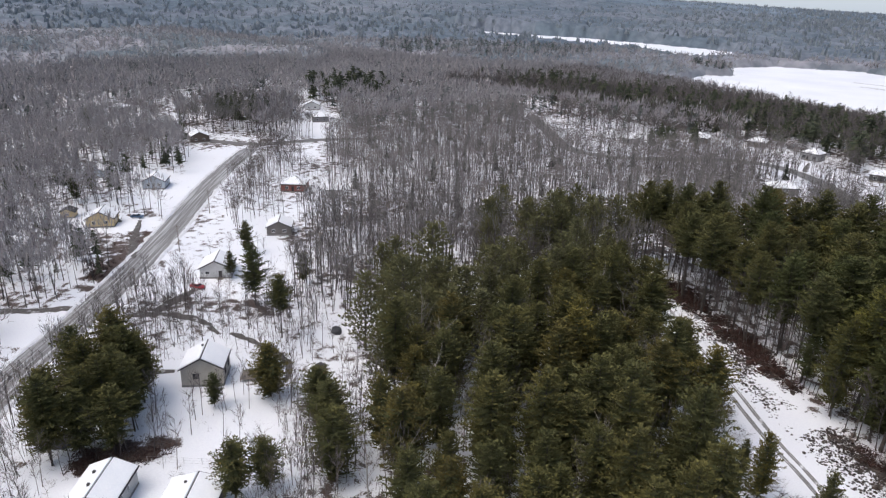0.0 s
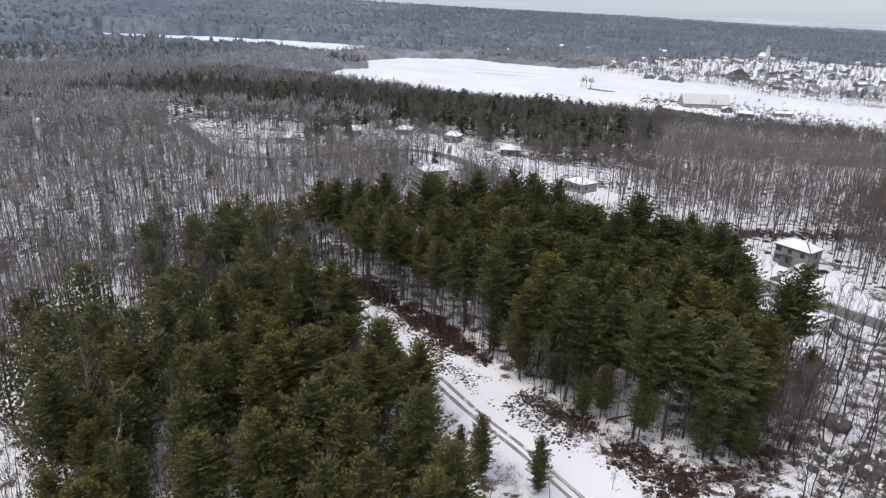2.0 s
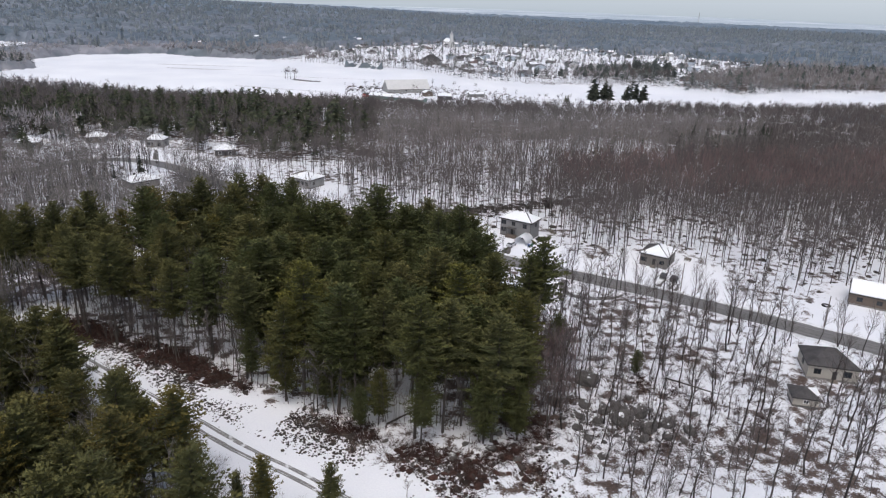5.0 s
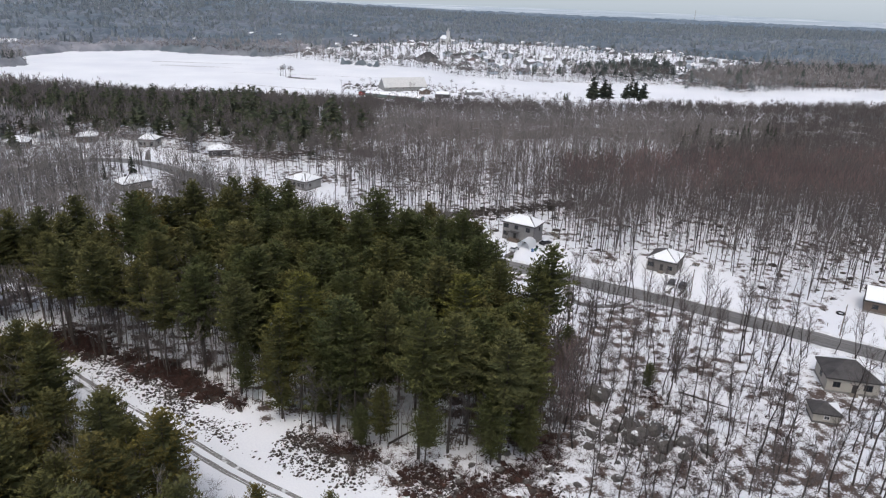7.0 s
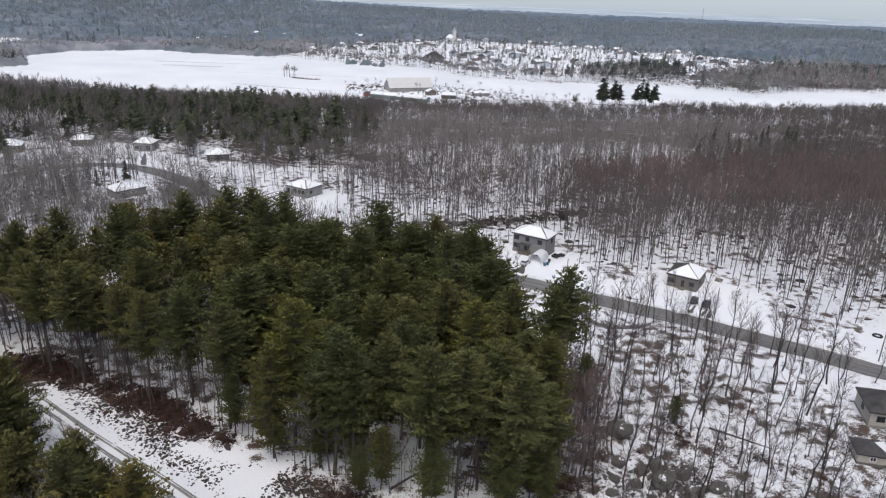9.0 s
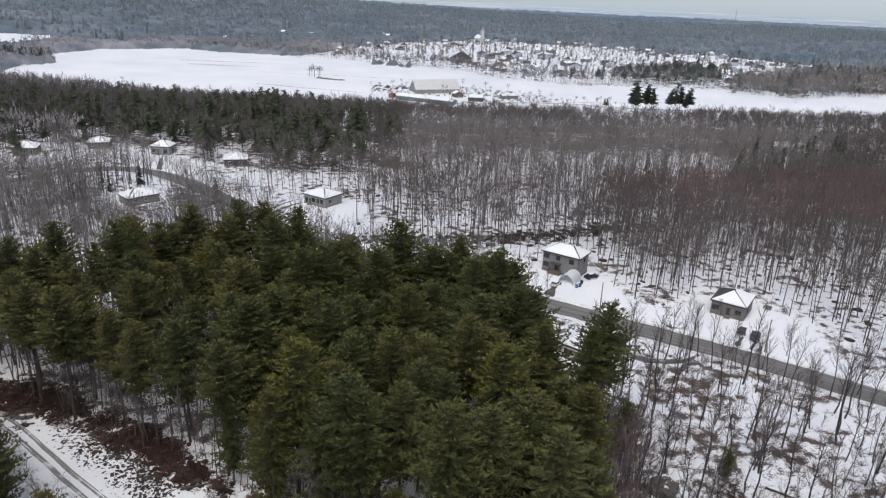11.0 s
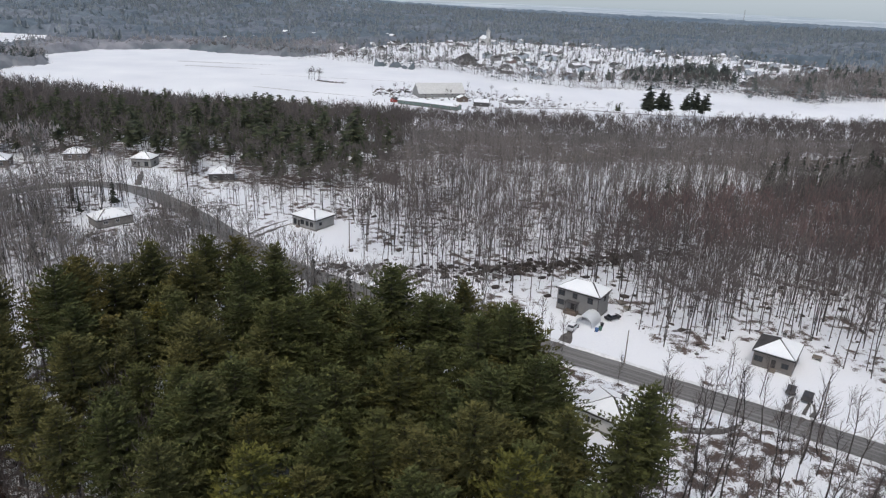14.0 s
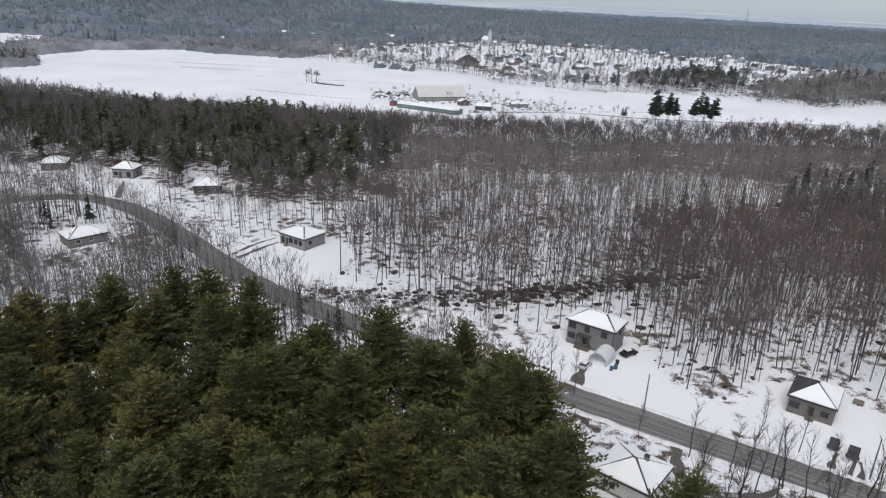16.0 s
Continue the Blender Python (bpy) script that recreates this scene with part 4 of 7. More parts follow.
plant_pines([(-30, 130), (-14, 117), (-1, 108), (12, 102), (20, 104), (24, 116), (18, 116), (8, 110), (-10, 122), (-26, 134)], 7.5, 54, (0.34, 0.72), "young pines at the edge of the stand", "young green pine at the foot of taller ones", (5, 3, 1))
for px, py, s, k in ((25, 113, 0.8, 4), (26.5, 121, 0.95, 0), (25, 130, 0.85, 1), (28, 127, 0.6, 3), (23.5, 107, 0.55, 5), (*(34.2, 139.3), 1.12, 2), (*(31.3, 135.9), 1.0, 2), (*(37.5, 133.5), 0.62, 3), (*(-123.4, 58.2), 0.62, 6), (*(-144.5, 63.3), 0.8, 3), (*(-178.5, 80.3), 0.5, 5), (*(-107.2, 32.4), 0.36, 5), (*(-147.9, 80.8), 0.45, 5), (*(-272.3, 67.2), 0.6, 3), (*(-268.7, 60.1), 0.5, 5), 
                     (*(54.4, 128.7), 0.3, 5), (*(-164.4, 67.2), 0.4, 3)):
    tree_thing("pine_tree", PINES[k], (px, py, -0.2), s, px * 37 % 360, "single green pine standing apart from the stand", "pine", "single pines", wide=1.15)

# ---- bare hardwoods ----
ROADSIDE = [(35.1, 204.1), (37.3, 200.6), (33.4, 205.8), (70.4, 187.1), (73.3, 191), (75.5, 181.9), (66.4, 174), (79.8, 166.4), (88.8, 172.6), (71.9, 166.5), (59.6, 175.8), (54, 180.4), (46.2, 185.1), (28.3, 208.2), (75.9, 173.3), (95.3, 155.6), (104.5, 166.1)]
BARE = []
M_BARK_DARK = surface("dark_bark", (0.022, 0.019, 0.018), (0.085, 0.074, 0.068), 0.9, 0.3, 6.0, 0.4, 0.03, "object")
for s in range(9):
    wood, twigs = bare_shape(200 + s, (16, 14, 17, 13, 15, 12, 18, 15, 14)[s], True, 18, 12, 0.042)
    BARE.append((mesh_np("trunk", *wood, [M_BARK_DARK]), mesh_np("crown", *twigs, [M_TWIG])))
PALE_BARK = surface("pale_bark", (0.13, 0.115, 0.105), (0.36, 0.33, 0.30), 0.9, 0.3, 6.0, 0.4, 0.03, "island")
BARE_PALE = []
for s in range(5):
    wood, twigs = bare_shape(230 + s, (16, 14, 17, 13, 15)[s], True, 16, 13, 0.042)
    BARE_PALE.append((mesh_np("trunk", *wood, [PALE_BARK]), mesh_np("crown", *twigs, [PALE_BARK])))
BARE_FAR = [tall_shape(300 + s, 20, (0.6, 0.55, 0.66, 0.56, 0.5, 0.62, 0.58, 0.53)[s], 84, 0.15) for s in range(8)]
BARE_SOFT = [tall_shape(350 + s, 19, (0.52, 0.46, 0.56, 0.44, 0.5, 0.54)[s], 62, 0.31, 2.3) for s in range(6)]
BARE_MORE = [tall_shape(320 + s, 19, (0.5, 0.44, 0.55, 0.4, 0.48, 0.52)[s], 48, 0.4, 2.4) for s in range(6)]
BARE_HAZE = [tall_shape(330 + s, 19, 0.5, 24, 0.7, 2.8) for s in range(5)]
FAR_SPIRE = [spruce_shape(370 + s, 17, 3.6, 7, 6, s % 2 == 0) for s in range(4)]
SAPLING = [bare_shape(340 + s, 13, False, 9, 7, 0.09, 1.3) for s in range(6)]
r = np.random.default_rng(61)
for spot in scatter(NEAR_BARE, 5.2, 62, lambda x, y, r: r.uniform(0, 1, x.shape) < 0.85):
    tree_thing("bare_tree", BARE[int(r.integers(0, 9))], spot - (0, 0, 0.2), r.uniform(0.75, 1.15), r.uniform(0, 360),
               "leafless grey hardwood standing in patchy snow", "tree", "bare trees by the road", ("trunk", "crown"), (r.normal(0, 4), r.normal(0, 4)))
for k, (px, py) in enumerate(ROADSIDE):
    tree_thing("bare_tree", BARE[k % 9], (px, py, -0.2), 0.5 + 0.04 * (k * 7 % 9), k * 67 % 360, "slender leafless tree on the snowy road verge", "tree", "bare trees on the verge", ("trunk", "crown"), (k % 5 - 2, k % 3 - 1))
for spot in scatter(STAND_B, 10.0, 63):
    tree_thing("bare_tree", BARE_PALE[int(r.integers(0, 5))], spot - (0, 0, 0.2), r.uniform(0.8, 1.25), r.uniform(0, 360),
               "pale leafless hardwood among green pines", "tree", "bare trees among the pines", ("trunk", "crown"), (r.normal(0, 4), r.normal(0, 4)))

for k, (px, py, size) in enumerate(((-29, 83, 0.62), (-31, 90, 0.5), (-27, 88, 0.4), (-33, 96, 0.55), (-37, 95, 0.45), (-35, 103, 0.5), (-40, 107, 0.45), (-24, 84, 0.45), (-17, 81, 0.4), (-43, 113, 0.5), (-8, 86, 0.35), (-49, 117, 0.5), (-22, 92, 0.3), (2, 92, 0.3))):
    tree_thing("bare_tree", BARE_PALE[k % 5], (px, py, -0.2), size, k * 71 % 360, "pale leafless shrub-like tree beside the wheel track", "tree", "bare trees by the track", ("trunk", "crown"), wide=1.7)
for px, py, size in ((-20.5, 86, 0.68), (-10, 86.5, 0.58), (-25, 90, 0.4)):
    tree_thing("pine_tree", PINES_B[3], (px, py, -0.2), size, px * 53 % 360, "young feathery conifer beside the wheel track", "pine", "young pines beside the track", wide=0.85)
WOODS_E = [(-32.1, 303.4), (-21, 268.6), (6, 236), (33.1, 228.7), (46.5, 217.1), (64.4, 200.8), (80.2, 207.5), (100.3, 191.2), (113.5, 168.3), (141.2, 143.5), (191.1, 113.3), (270.7, 239), (283.3, 329.9), (6.9, 335), (-9.1, 328.3)]
WOODS_FAR_E = [(-9, 333), (283.3, 331), (270.8, 244.7), (338.6, 317.5), (486.3, 529), (402.1, 522.1), (314, 503.9), (164.8, 498.5), (94.7, 488.1), (10.7, 496), (-7.9, 462.7), (-10.9, 381.5)]
WOODS_MID = [(-67.3, 163.6), (-107.7, 137.9), (-127.9, 94.3), (-113.9, 75.4), (-137.4, 68.9), (-184.3, 107.3), (-219.6, 140.9), (-291, 189.8), (-272.6, 318.9), (-213.1, 279), (-189.4, 271.1), (-159.7, 291.1), (-123.4, 321.2), (-102.8, 320.8), (-66.4, 283.2), (-37.1, 245.8), (-10, 227.1), (23.7, 199.1), (28, 173.9), (10, 181), (-40.9, 199.9), (-74, 179.7)]
WOODS_NW = [(-297, 195.9), (-321.1, 167.2), (-399.7, 216.8), (-497.8, 291.7), (-673.1, 516.8), (-481.9, 637), (-277.2, 607.7), (-387.2, 359), (-182.9, 379.9), (-134.6, 374.8), (-195, 339.3), (-272.4, 354.3)]
WOODS_W = [(-155.3, 5.4), (-184.6, 37.3), (-231.8, 78), (-291.2, 131), (-351.4, 130.2), (-387.7, 169), (-406.1, 86.6), (-388.1, -8.2), (-267.9, -33.6), (-173.1, -23.3)]
WOODS_FAR_W = [(-389.3, -8.2), (-407.3, 86.7), (-388.9, 171.4), (-405.8, 205.2), (-510.1, 298.1), (-572.3, 366.7), (-647.4, 200.5), (-597.2, 31.1)]
WOODS_S = [(-75.7, 47.9), (-91.5, 61.8), (-111.6, 73), (-137.4, 71.2), (-156.2, 57.7), (-172.8, 39.4), (-147.1, 15.7), (-128.4, -0.8), (-109.8, -17.4), (-80.8, -9.4), (-57.7, 20.2)]
STRIP_N = [(-172.6, 81.3), (-213.9, 91.6), (-279.2, 140.1), (-305.5, 166.7), (-231.5, 145.9), (-184.3, 107.3)]


def bare_woods(poly, gap, seed, lo, hi, label, keep=None, shapes=BARE_FAR, twig=M_TWIG, bark=M_BARK):
    spots = scatter(poly, gap, seed, keep)
    sz = np.random.default_rng(seed).uniform(lo, hi, len(spots))
    return woods("bare_woods", label, shapes, spots - (0, 0, 0.2), sz, [bark, twig], seed)


SPRUCE_E = [(142, 318), (148, 338), (203, 352), (214, 332), (180, 318)]
SPRUCE_MID = [(84, 303), (84, 322), (128, 319), (126, 300)]
away = clear_of(*OPEN, STAND_A, STAND_B, SPRUCE_E, SPRUCE_MID)


def uneven(x, y, r):
    """Denser and thinner parts of the woods."""
    n = np.array([noise.noise((a * 0.011, b * 0.02, 6.6)) for a, b in zip(x, y)])
    thin = np.where(inside(SPARSE_E, x, y), 0.3, 1.0)
    return away(x, y, r) & (n + r.uniform(-0.25, 0.9, x.shape) > 0) & (r.uniform(0, 1, x.shape) < thin)


bare_woods(WOODS_E, 4.2, 71, 0.75, 1.05, "dense leafless hardwood forest over thin snow", uneven)
bare_woods(WOODS_FAR_E, 5.0, 70, 0.62, 0.86, "leafless hardwood forest reaching to the field", uneven, BARE_SOFT, M_TWIG)
TALL_PALE = [tall_shape(380 + s, 21, (0.66, 0.7, 0.62, 0.68)[s], 60, 0.16, 1.7) for s in range(4)]
bare_woods(SPARSE_E, 4.8, 315, 0.75, 1.0, "tall pale trunks standing over open snow", away, TALL_PALE, M_TWIG_MID, PALE_BARK)
M_TWIG_RED = surface("russet_twigs", (0.135, 0.098, 0.096), (0.225, 0.165, 0.162), 0.9, 0.02, 1.0, 0.0, 0.02, "soft")
bare_woods(BROWN_E, 5.2, 316, 0.8, 1.05, "russet-tinted crowns of bare hardwoods", away, BARE_SOFT, M_TWIG_RED)
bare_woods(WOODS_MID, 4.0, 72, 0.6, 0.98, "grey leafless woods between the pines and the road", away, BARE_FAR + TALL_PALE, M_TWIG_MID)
bare_woods(WOODS_NW, 5.6, 73, 0.65, 0.95, "leafless woods beyond the far houses", away, BARE_HAZE, M_TWIG_HAZE)
bare_woods(WOODS_W, 4.1, 74, 0.55, 0.92, "leafless woods across the village road", away, BARE_SOFT, M_TWIG_HAZE)
bare_woods(WOODS_FAR_W, 5.4, 79, 0.6, 0.95, "leafless woods in the western distance", away, BARE_HAZE, M_TWIG_HAZE)
bare_woods(MIXED, 4.2, 308, 0.45, 0.75, "brown bare hardwoods west of the track")
bare_woods(STAND_B, 7.0, 69, 0.5, 0.85, "brown bare hardwoods among the pines of the track")
bare_woods(WOODS_S, 4.2, 65, 0.35, 0.7, "leafless trees with fine crowns around the yards", clear_of(CORRIDOR, STAND_B, YARD_N, YARD_W))
bare_woods(WOODS_S, 3.2, 75, 0.4, 0.85, "thin leafless saplings around the yards", clear_of(CORRIDOR, STAND_B, YARD_N), SAPLING)
bare_woods([(-118, 75), (-140, 72), (-186, 108), (-160, 150), (-125, 135), (-112, 112)], 4.4, 318, 0.5, 0.9, "brown leafless trees west of the pines", away)
BY_BEND = [(-150, 255), (-60, 225), (-48, 255), (-80, 285), (-112, 316), (-165, 290)]
bare_woods(BY_BEND, 4.6, 320, 0.45, 0.8, "dark bare trees inside the bend of the road", away)
brush("dark thicket inside the bend of the road", scatter(BY_BEND, 4.2, 57, away), 58, M_TWIG, (0.6, 2.0), 12, 0.1)
bare_woods([(62, 232), (66, 212), (70, 198), (79, 203), (91, 228)], 4.4, 323, 0.6, 0.9, "bare trees reaching down between two houses", None)
bare_woods(STRIP_N, 3.6, 76, 0.4, 0.8, "scattered leafless trees along the village road", away)
bare_woods(YARD_N, 6.0, 78, 0.35, 0.6, "young leafless trees on the snowy verge", None, SAPLING)
bare_woods(PINE_BAND, 6.6, 77, 0.6, 0.9, "leafless trees among far pines", clear_of(HIP_YARD, FIELD), BARE_MORE, M_TWIG)
M_SPRUCE = foliage("dark_spruce", (0.030, 0.038, 0.030), (0.048, 0.056, 0.042), (0.062, 0.068, 0.05))
SPRUCE = [spruce_shape(400 + s, 17, (3.2, 2.7, 3.6, 2.3)[s]) for s in range(4)]
FAR_PINE = [spruce_shape(420 + s, (19, 17, 20, 16, 18, 21)[s], (4.2, 3.6, 4.4, 3.2, 4.0, 3.0)[s], 10, 12, True) for s in range(6)]


def conifers(poly, gap, seed, lo, hi, label, keep=None, shapes=SPRUCE, needle=M_NEEDLE_FAR):
    spots = scatter(poly, gap, seed, keep)
    sz = np.random.default_rng(seed).uniform(lo, hi, len(spots))
    return woods("conifer_woods", label, shapes, spots - (0, 0, 0.2), sz, [M_BARK_PINE, needle], seed)


WOODS_HIP = [(-278.4, 354.5), (-212.9, 307.1), (-159.5, 334.4), (-125.6, 339.7), (-107.2, 337.1), (-86.7, 322.8), (-64, 303.9), (-45.9, 285.1), (-32.1, 303.4), (-15.9, 330.8), (-43.3, 326.7), (-88.8, 350.6), (-171.1, 378.2)]
WOODS_J = [(-290.9, 231.1), (-317.5, 178.8), (-363.5, 144.7), (-399.9, 133.8), (-414.4, 205.4), (-351.1, 244.9)]
FRINGE = [(-85.5, 164.9), (-59.9, 150.3), (-32.7, 135), (-14.7, 121.6), (-0, 116.3), (20.4, 114.9), (29.5, 124.5), (29.7, 140.5), (41, 142.6), (38.5, 122.1), (24.8, 109.7), (-0.1, 110.6), (-14.8, 116.5), (-32.8, 130.5), (-59.9, 145.7)]
bare_woods(WOODS_HIP, 4.8, 97, 0.5, 0.85, "bare trees round the hip-roofed houses", clear_of(HIP_YARD, FLAT_YARD))
bare_woods(WOODS_J, 4.6, 98, 0.6, 0.9, "bare trees beyond the road junction", away, BARE_MORE, M_TWIG_MID)
bare_woods(SIDE, 2.1, 68, 0.6, 1.1, "dense dark tangle of thin trunks beside the pines", None, SAPLING, M_TWIG_RED)
bare_woods(NEAR_BARE, 6.2, 99, 0.3, 0.75, "thicket of saplings among boulders", None, SAPLING)
bare_woods(FRINGE, 2.4, 66, 0.55, 1.1, "thin bare trees along the edge of the pines", None, SAPLING)
bare_woods([(-90.1, 163.8), (-59.9, 146.9), (-32.8, 131.6), (-33.7, 150.5), (-55.8, 174.9), (-94.5, 182.2)], 3.8, 307, 0.6, 1.0, "bare hardwoods among the western pines")
bare_woods(STAND_A, 6.5, 67, 0.5, 0.9, "thin bare trees inside the pine stand", None, SAPLING)
def band_keep(x, y, r):
    """Clumps and gaps in the belt, thinning towards its eastern end."""
    n = np.array([noise.noise((a * 0.02, b * 0.02, 9.1)) for a, b in zip(x, y)])
    thin = smooth(-45, 15, x + 0.1 * (y - 380)) + 1.05 * smooth(-25, 20, y - 425 + 0.2 * x) + 0.8 * (1 - smooth(-290, -210, x))
    return clear_of(HIP_YARD, FIELD)(x, y, r) & (n + r.uniform(-0.35, 0.35, x.shape) > -0.34 + 0.5 * thin)


bare_woods(PINE_BAND, 5.2, 321, 0.6, 0.92, "brown bare woods behind the pine belt", lambda x, y, r: clear_of(HIP_YARD, FIELD)(x, y, r) & (y + 0.2 * x > 425), BARE_SOFT)
conifers([(-190, 305), (-168, 300), (-140, 322), (-150, 345), (-185, 335)], 9, 322, 0.55, 0.9, "dark pines around the bend of the road", None, FAR_PINE)
conifers(PINE_BAND, 7.0, 81, 0.5, 1.05, "dark green pine belt before the snowy field", band_keep, FAR_PINE)
conifers(PINE_BAND, 17, 80, 0.6, 1.1, "pointed spruces rising over the pine belt", band_keep)
def in_clumps(x, y, r):
    """Stands of conifer with open hardwood between them."""
    n = np.array([noise.noise((a * 0.012, b * 0.012, 3.7)) for a, b in zip(x, y)])
    return away(x, y, r) & (n + r.uniform(-0.3, 0.3, x.shape) > 0.06)


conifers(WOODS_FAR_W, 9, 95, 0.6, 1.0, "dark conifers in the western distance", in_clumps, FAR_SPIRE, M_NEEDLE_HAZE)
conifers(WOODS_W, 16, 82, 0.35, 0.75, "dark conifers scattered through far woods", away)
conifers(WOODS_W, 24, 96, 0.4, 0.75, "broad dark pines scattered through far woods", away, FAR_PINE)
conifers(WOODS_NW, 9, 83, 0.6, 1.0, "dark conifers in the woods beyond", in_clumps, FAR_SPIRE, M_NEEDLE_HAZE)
bare_woods(SPRUCE_E, 7.5, 317, 0.6, 0.85, "pale bare trunks among the spruces", None, TALL_PALE, M_TWIG_MID, PALE_BARK)
bare_woods(SPRUCE_MID, 4.6, 318, 0.7, 1.0, "pale bare trunks among small spruces", None, TALL_PALE, M_TWIG_MID, PALE_BARK)
conifers(SPRUCE_E, 5.0, 84, 0.7, 1.12, "clump of dark spruces among bare trees", lambda x, y, r: r.uniform(0, 1, x.shape) < 0.75, SPRUCE, M_SPRUCE)
conifers(SPRUCE_MID, 6.6, 85, 0.6, 1.0, "small dark spruces among bare trees", lambda x, y, r: r.uniform(0, 1, x.shape) < 0.65, SPRUCE, M_SPRUCE)
conifers(WOODS_MID, 15, 86, 0.4, 0.8, "young dark spruces under bare trees", in_clumps, SPRUCE, M_SPRUCE)
conifers([(180, 572), (180, 588), (198, 588), (198, 572)], 5.2, 87, 0.95, 1.4, "dark conifers standing in the snowy field", None, FAR_PINE, M_SPRUCE)
conifers([(210, 574), (210, 588), (227, 588), (227, 574)], 5.2, 88, 0.9, 1.35, "dark conifers standing in the snowy field", None, FAR_PINE, M_SPRUCE)
conifers([(155, 592), (155, 600), (165, 600), (165, 592)], 7, 304, 0.45, 0.6, "small dark conifers at the edge of the field", None, FAR_PINE)
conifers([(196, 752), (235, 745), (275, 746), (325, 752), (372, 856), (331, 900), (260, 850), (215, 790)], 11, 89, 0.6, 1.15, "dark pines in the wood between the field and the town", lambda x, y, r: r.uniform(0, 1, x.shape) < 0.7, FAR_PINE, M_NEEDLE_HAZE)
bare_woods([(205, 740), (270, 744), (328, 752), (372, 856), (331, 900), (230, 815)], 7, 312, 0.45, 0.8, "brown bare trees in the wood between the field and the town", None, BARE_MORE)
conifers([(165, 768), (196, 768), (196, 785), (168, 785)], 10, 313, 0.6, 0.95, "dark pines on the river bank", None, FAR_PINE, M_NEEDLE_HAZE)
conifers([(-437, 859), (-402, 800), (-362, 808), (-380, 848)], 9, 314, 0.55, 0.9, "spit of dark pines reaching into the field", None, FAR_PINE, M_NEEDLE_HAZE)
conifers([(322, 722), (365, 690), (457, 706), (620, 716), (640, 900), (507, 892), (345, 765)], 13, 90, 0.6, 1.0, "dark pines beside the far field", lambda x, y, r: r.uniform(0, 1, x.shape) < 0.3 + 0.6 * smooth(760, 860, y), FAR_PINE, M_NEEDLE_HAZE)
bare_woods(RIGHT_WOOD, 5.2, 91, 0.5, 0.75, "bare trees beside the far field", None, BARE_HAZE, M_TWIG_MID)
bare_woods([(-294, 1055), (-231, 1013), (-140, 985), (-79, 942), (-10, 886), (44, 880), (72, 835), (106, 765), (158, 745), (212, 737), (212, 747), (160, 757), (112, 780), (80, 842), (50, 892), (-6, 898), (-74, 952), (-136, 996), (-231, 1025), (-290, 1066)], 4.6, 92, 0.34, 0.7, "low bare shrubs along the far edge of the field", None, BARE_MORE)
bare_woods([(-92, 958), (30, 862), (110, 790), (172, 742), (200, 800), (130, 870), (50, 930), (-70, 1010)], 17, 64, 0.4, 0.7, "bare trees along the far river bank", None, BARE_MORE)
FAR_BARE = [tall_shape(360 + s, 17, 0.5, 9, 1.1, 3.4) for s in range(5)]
bare_woods(TOWN, 15, 93, 0.35, 0.62, "bare trees among the far houses", clear_of(FIELD), FAR_BARE, M_TWIG_HAZE)
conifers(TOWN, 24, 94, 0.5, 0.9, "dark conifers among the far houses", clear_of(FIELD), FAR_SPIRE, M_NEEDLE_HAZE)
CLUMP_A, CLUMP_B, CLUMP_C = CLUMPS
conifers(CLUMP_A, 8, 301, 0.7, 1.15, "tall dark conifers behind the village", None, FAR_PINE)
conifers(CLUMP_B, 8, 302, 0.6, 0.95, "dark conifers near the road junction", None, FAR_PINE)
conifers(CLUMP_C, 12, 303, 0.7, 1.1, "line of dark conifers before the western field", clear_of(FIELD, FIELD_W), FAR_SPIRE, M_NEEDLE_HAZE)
FAR_TIP = [spruce_shape(380 + s, 16, 3.6, 4, 4, s % 2 == 0) for s in range(4)]


def beyond(r0, r1, gap, seed, clump, shapes, sizes, mats, name, label):
    """Single tree tops standing out of the far woods."""
    r = np.random.default_rng(seed)
    n = int(162 / 360 * math.pi * (r1 * r1 - r0 * r0) / gap ** 2)
    rad, a = np.sqrt(r.uniform(r0 * r0, r1 * r1, n)), np.radians(r.uniform(-100, 62, n))
    x, y = rad * np.sin(a), rad * np.cos(a)
    k = np.array([noise.noise((p * 0.008, q * 0.008, 2.2)) for p, q in zip(x, y)])
    ok = ~(inside(FIELD, x, y) | inside(FIELD_W, x, y) | inside(TOWN, x, y)) & (k * clump + r.uniform(-0.3, 0.3, n) > 0)
    x, y = x[ok], y[ok]
    woods(name, label, shapes, np.column_stack([x, y, land(x, y) - 0.3 + rise(x, y)]), r.uniform(*sizes, len(x)), mats, seed)


beyond(610, 1130, 9, 310, -0.5, FAR_BARE, (0.7, 1.0), [M_TWIG_HAZE, M_TWIG_HAZE], "bare_woods", "bare crowns in the woods beyond the field")
beyond(610, 1130, 9.5, 311, 0.8, FAR_TIP, (0.65, 0.95), [M_TWIG_HAZE, M_NEEDLE_HAZE_FAR], "conifer_woods", "dark pointed crowns in the woods beyond the field")
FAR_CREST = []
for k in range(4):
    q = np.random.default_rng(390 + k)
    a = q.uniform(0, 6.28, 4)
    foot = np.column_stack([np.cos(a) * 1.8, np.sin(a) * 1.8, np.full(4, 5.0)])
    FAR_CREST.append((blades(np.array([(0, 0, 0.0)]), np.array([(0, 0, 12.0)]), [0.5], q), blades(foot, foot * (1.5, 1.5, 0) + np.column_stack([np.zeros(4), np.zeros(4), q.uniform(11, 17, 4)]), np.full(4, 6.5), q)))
# Crown colour of the distant woods carries painted haze.
M_CREST = foliage("haze_tinted_crowns", (0.2, 0.235, 0.27), (0.245, 0.275, 0.308), (0.285, 0.306, 0.334))
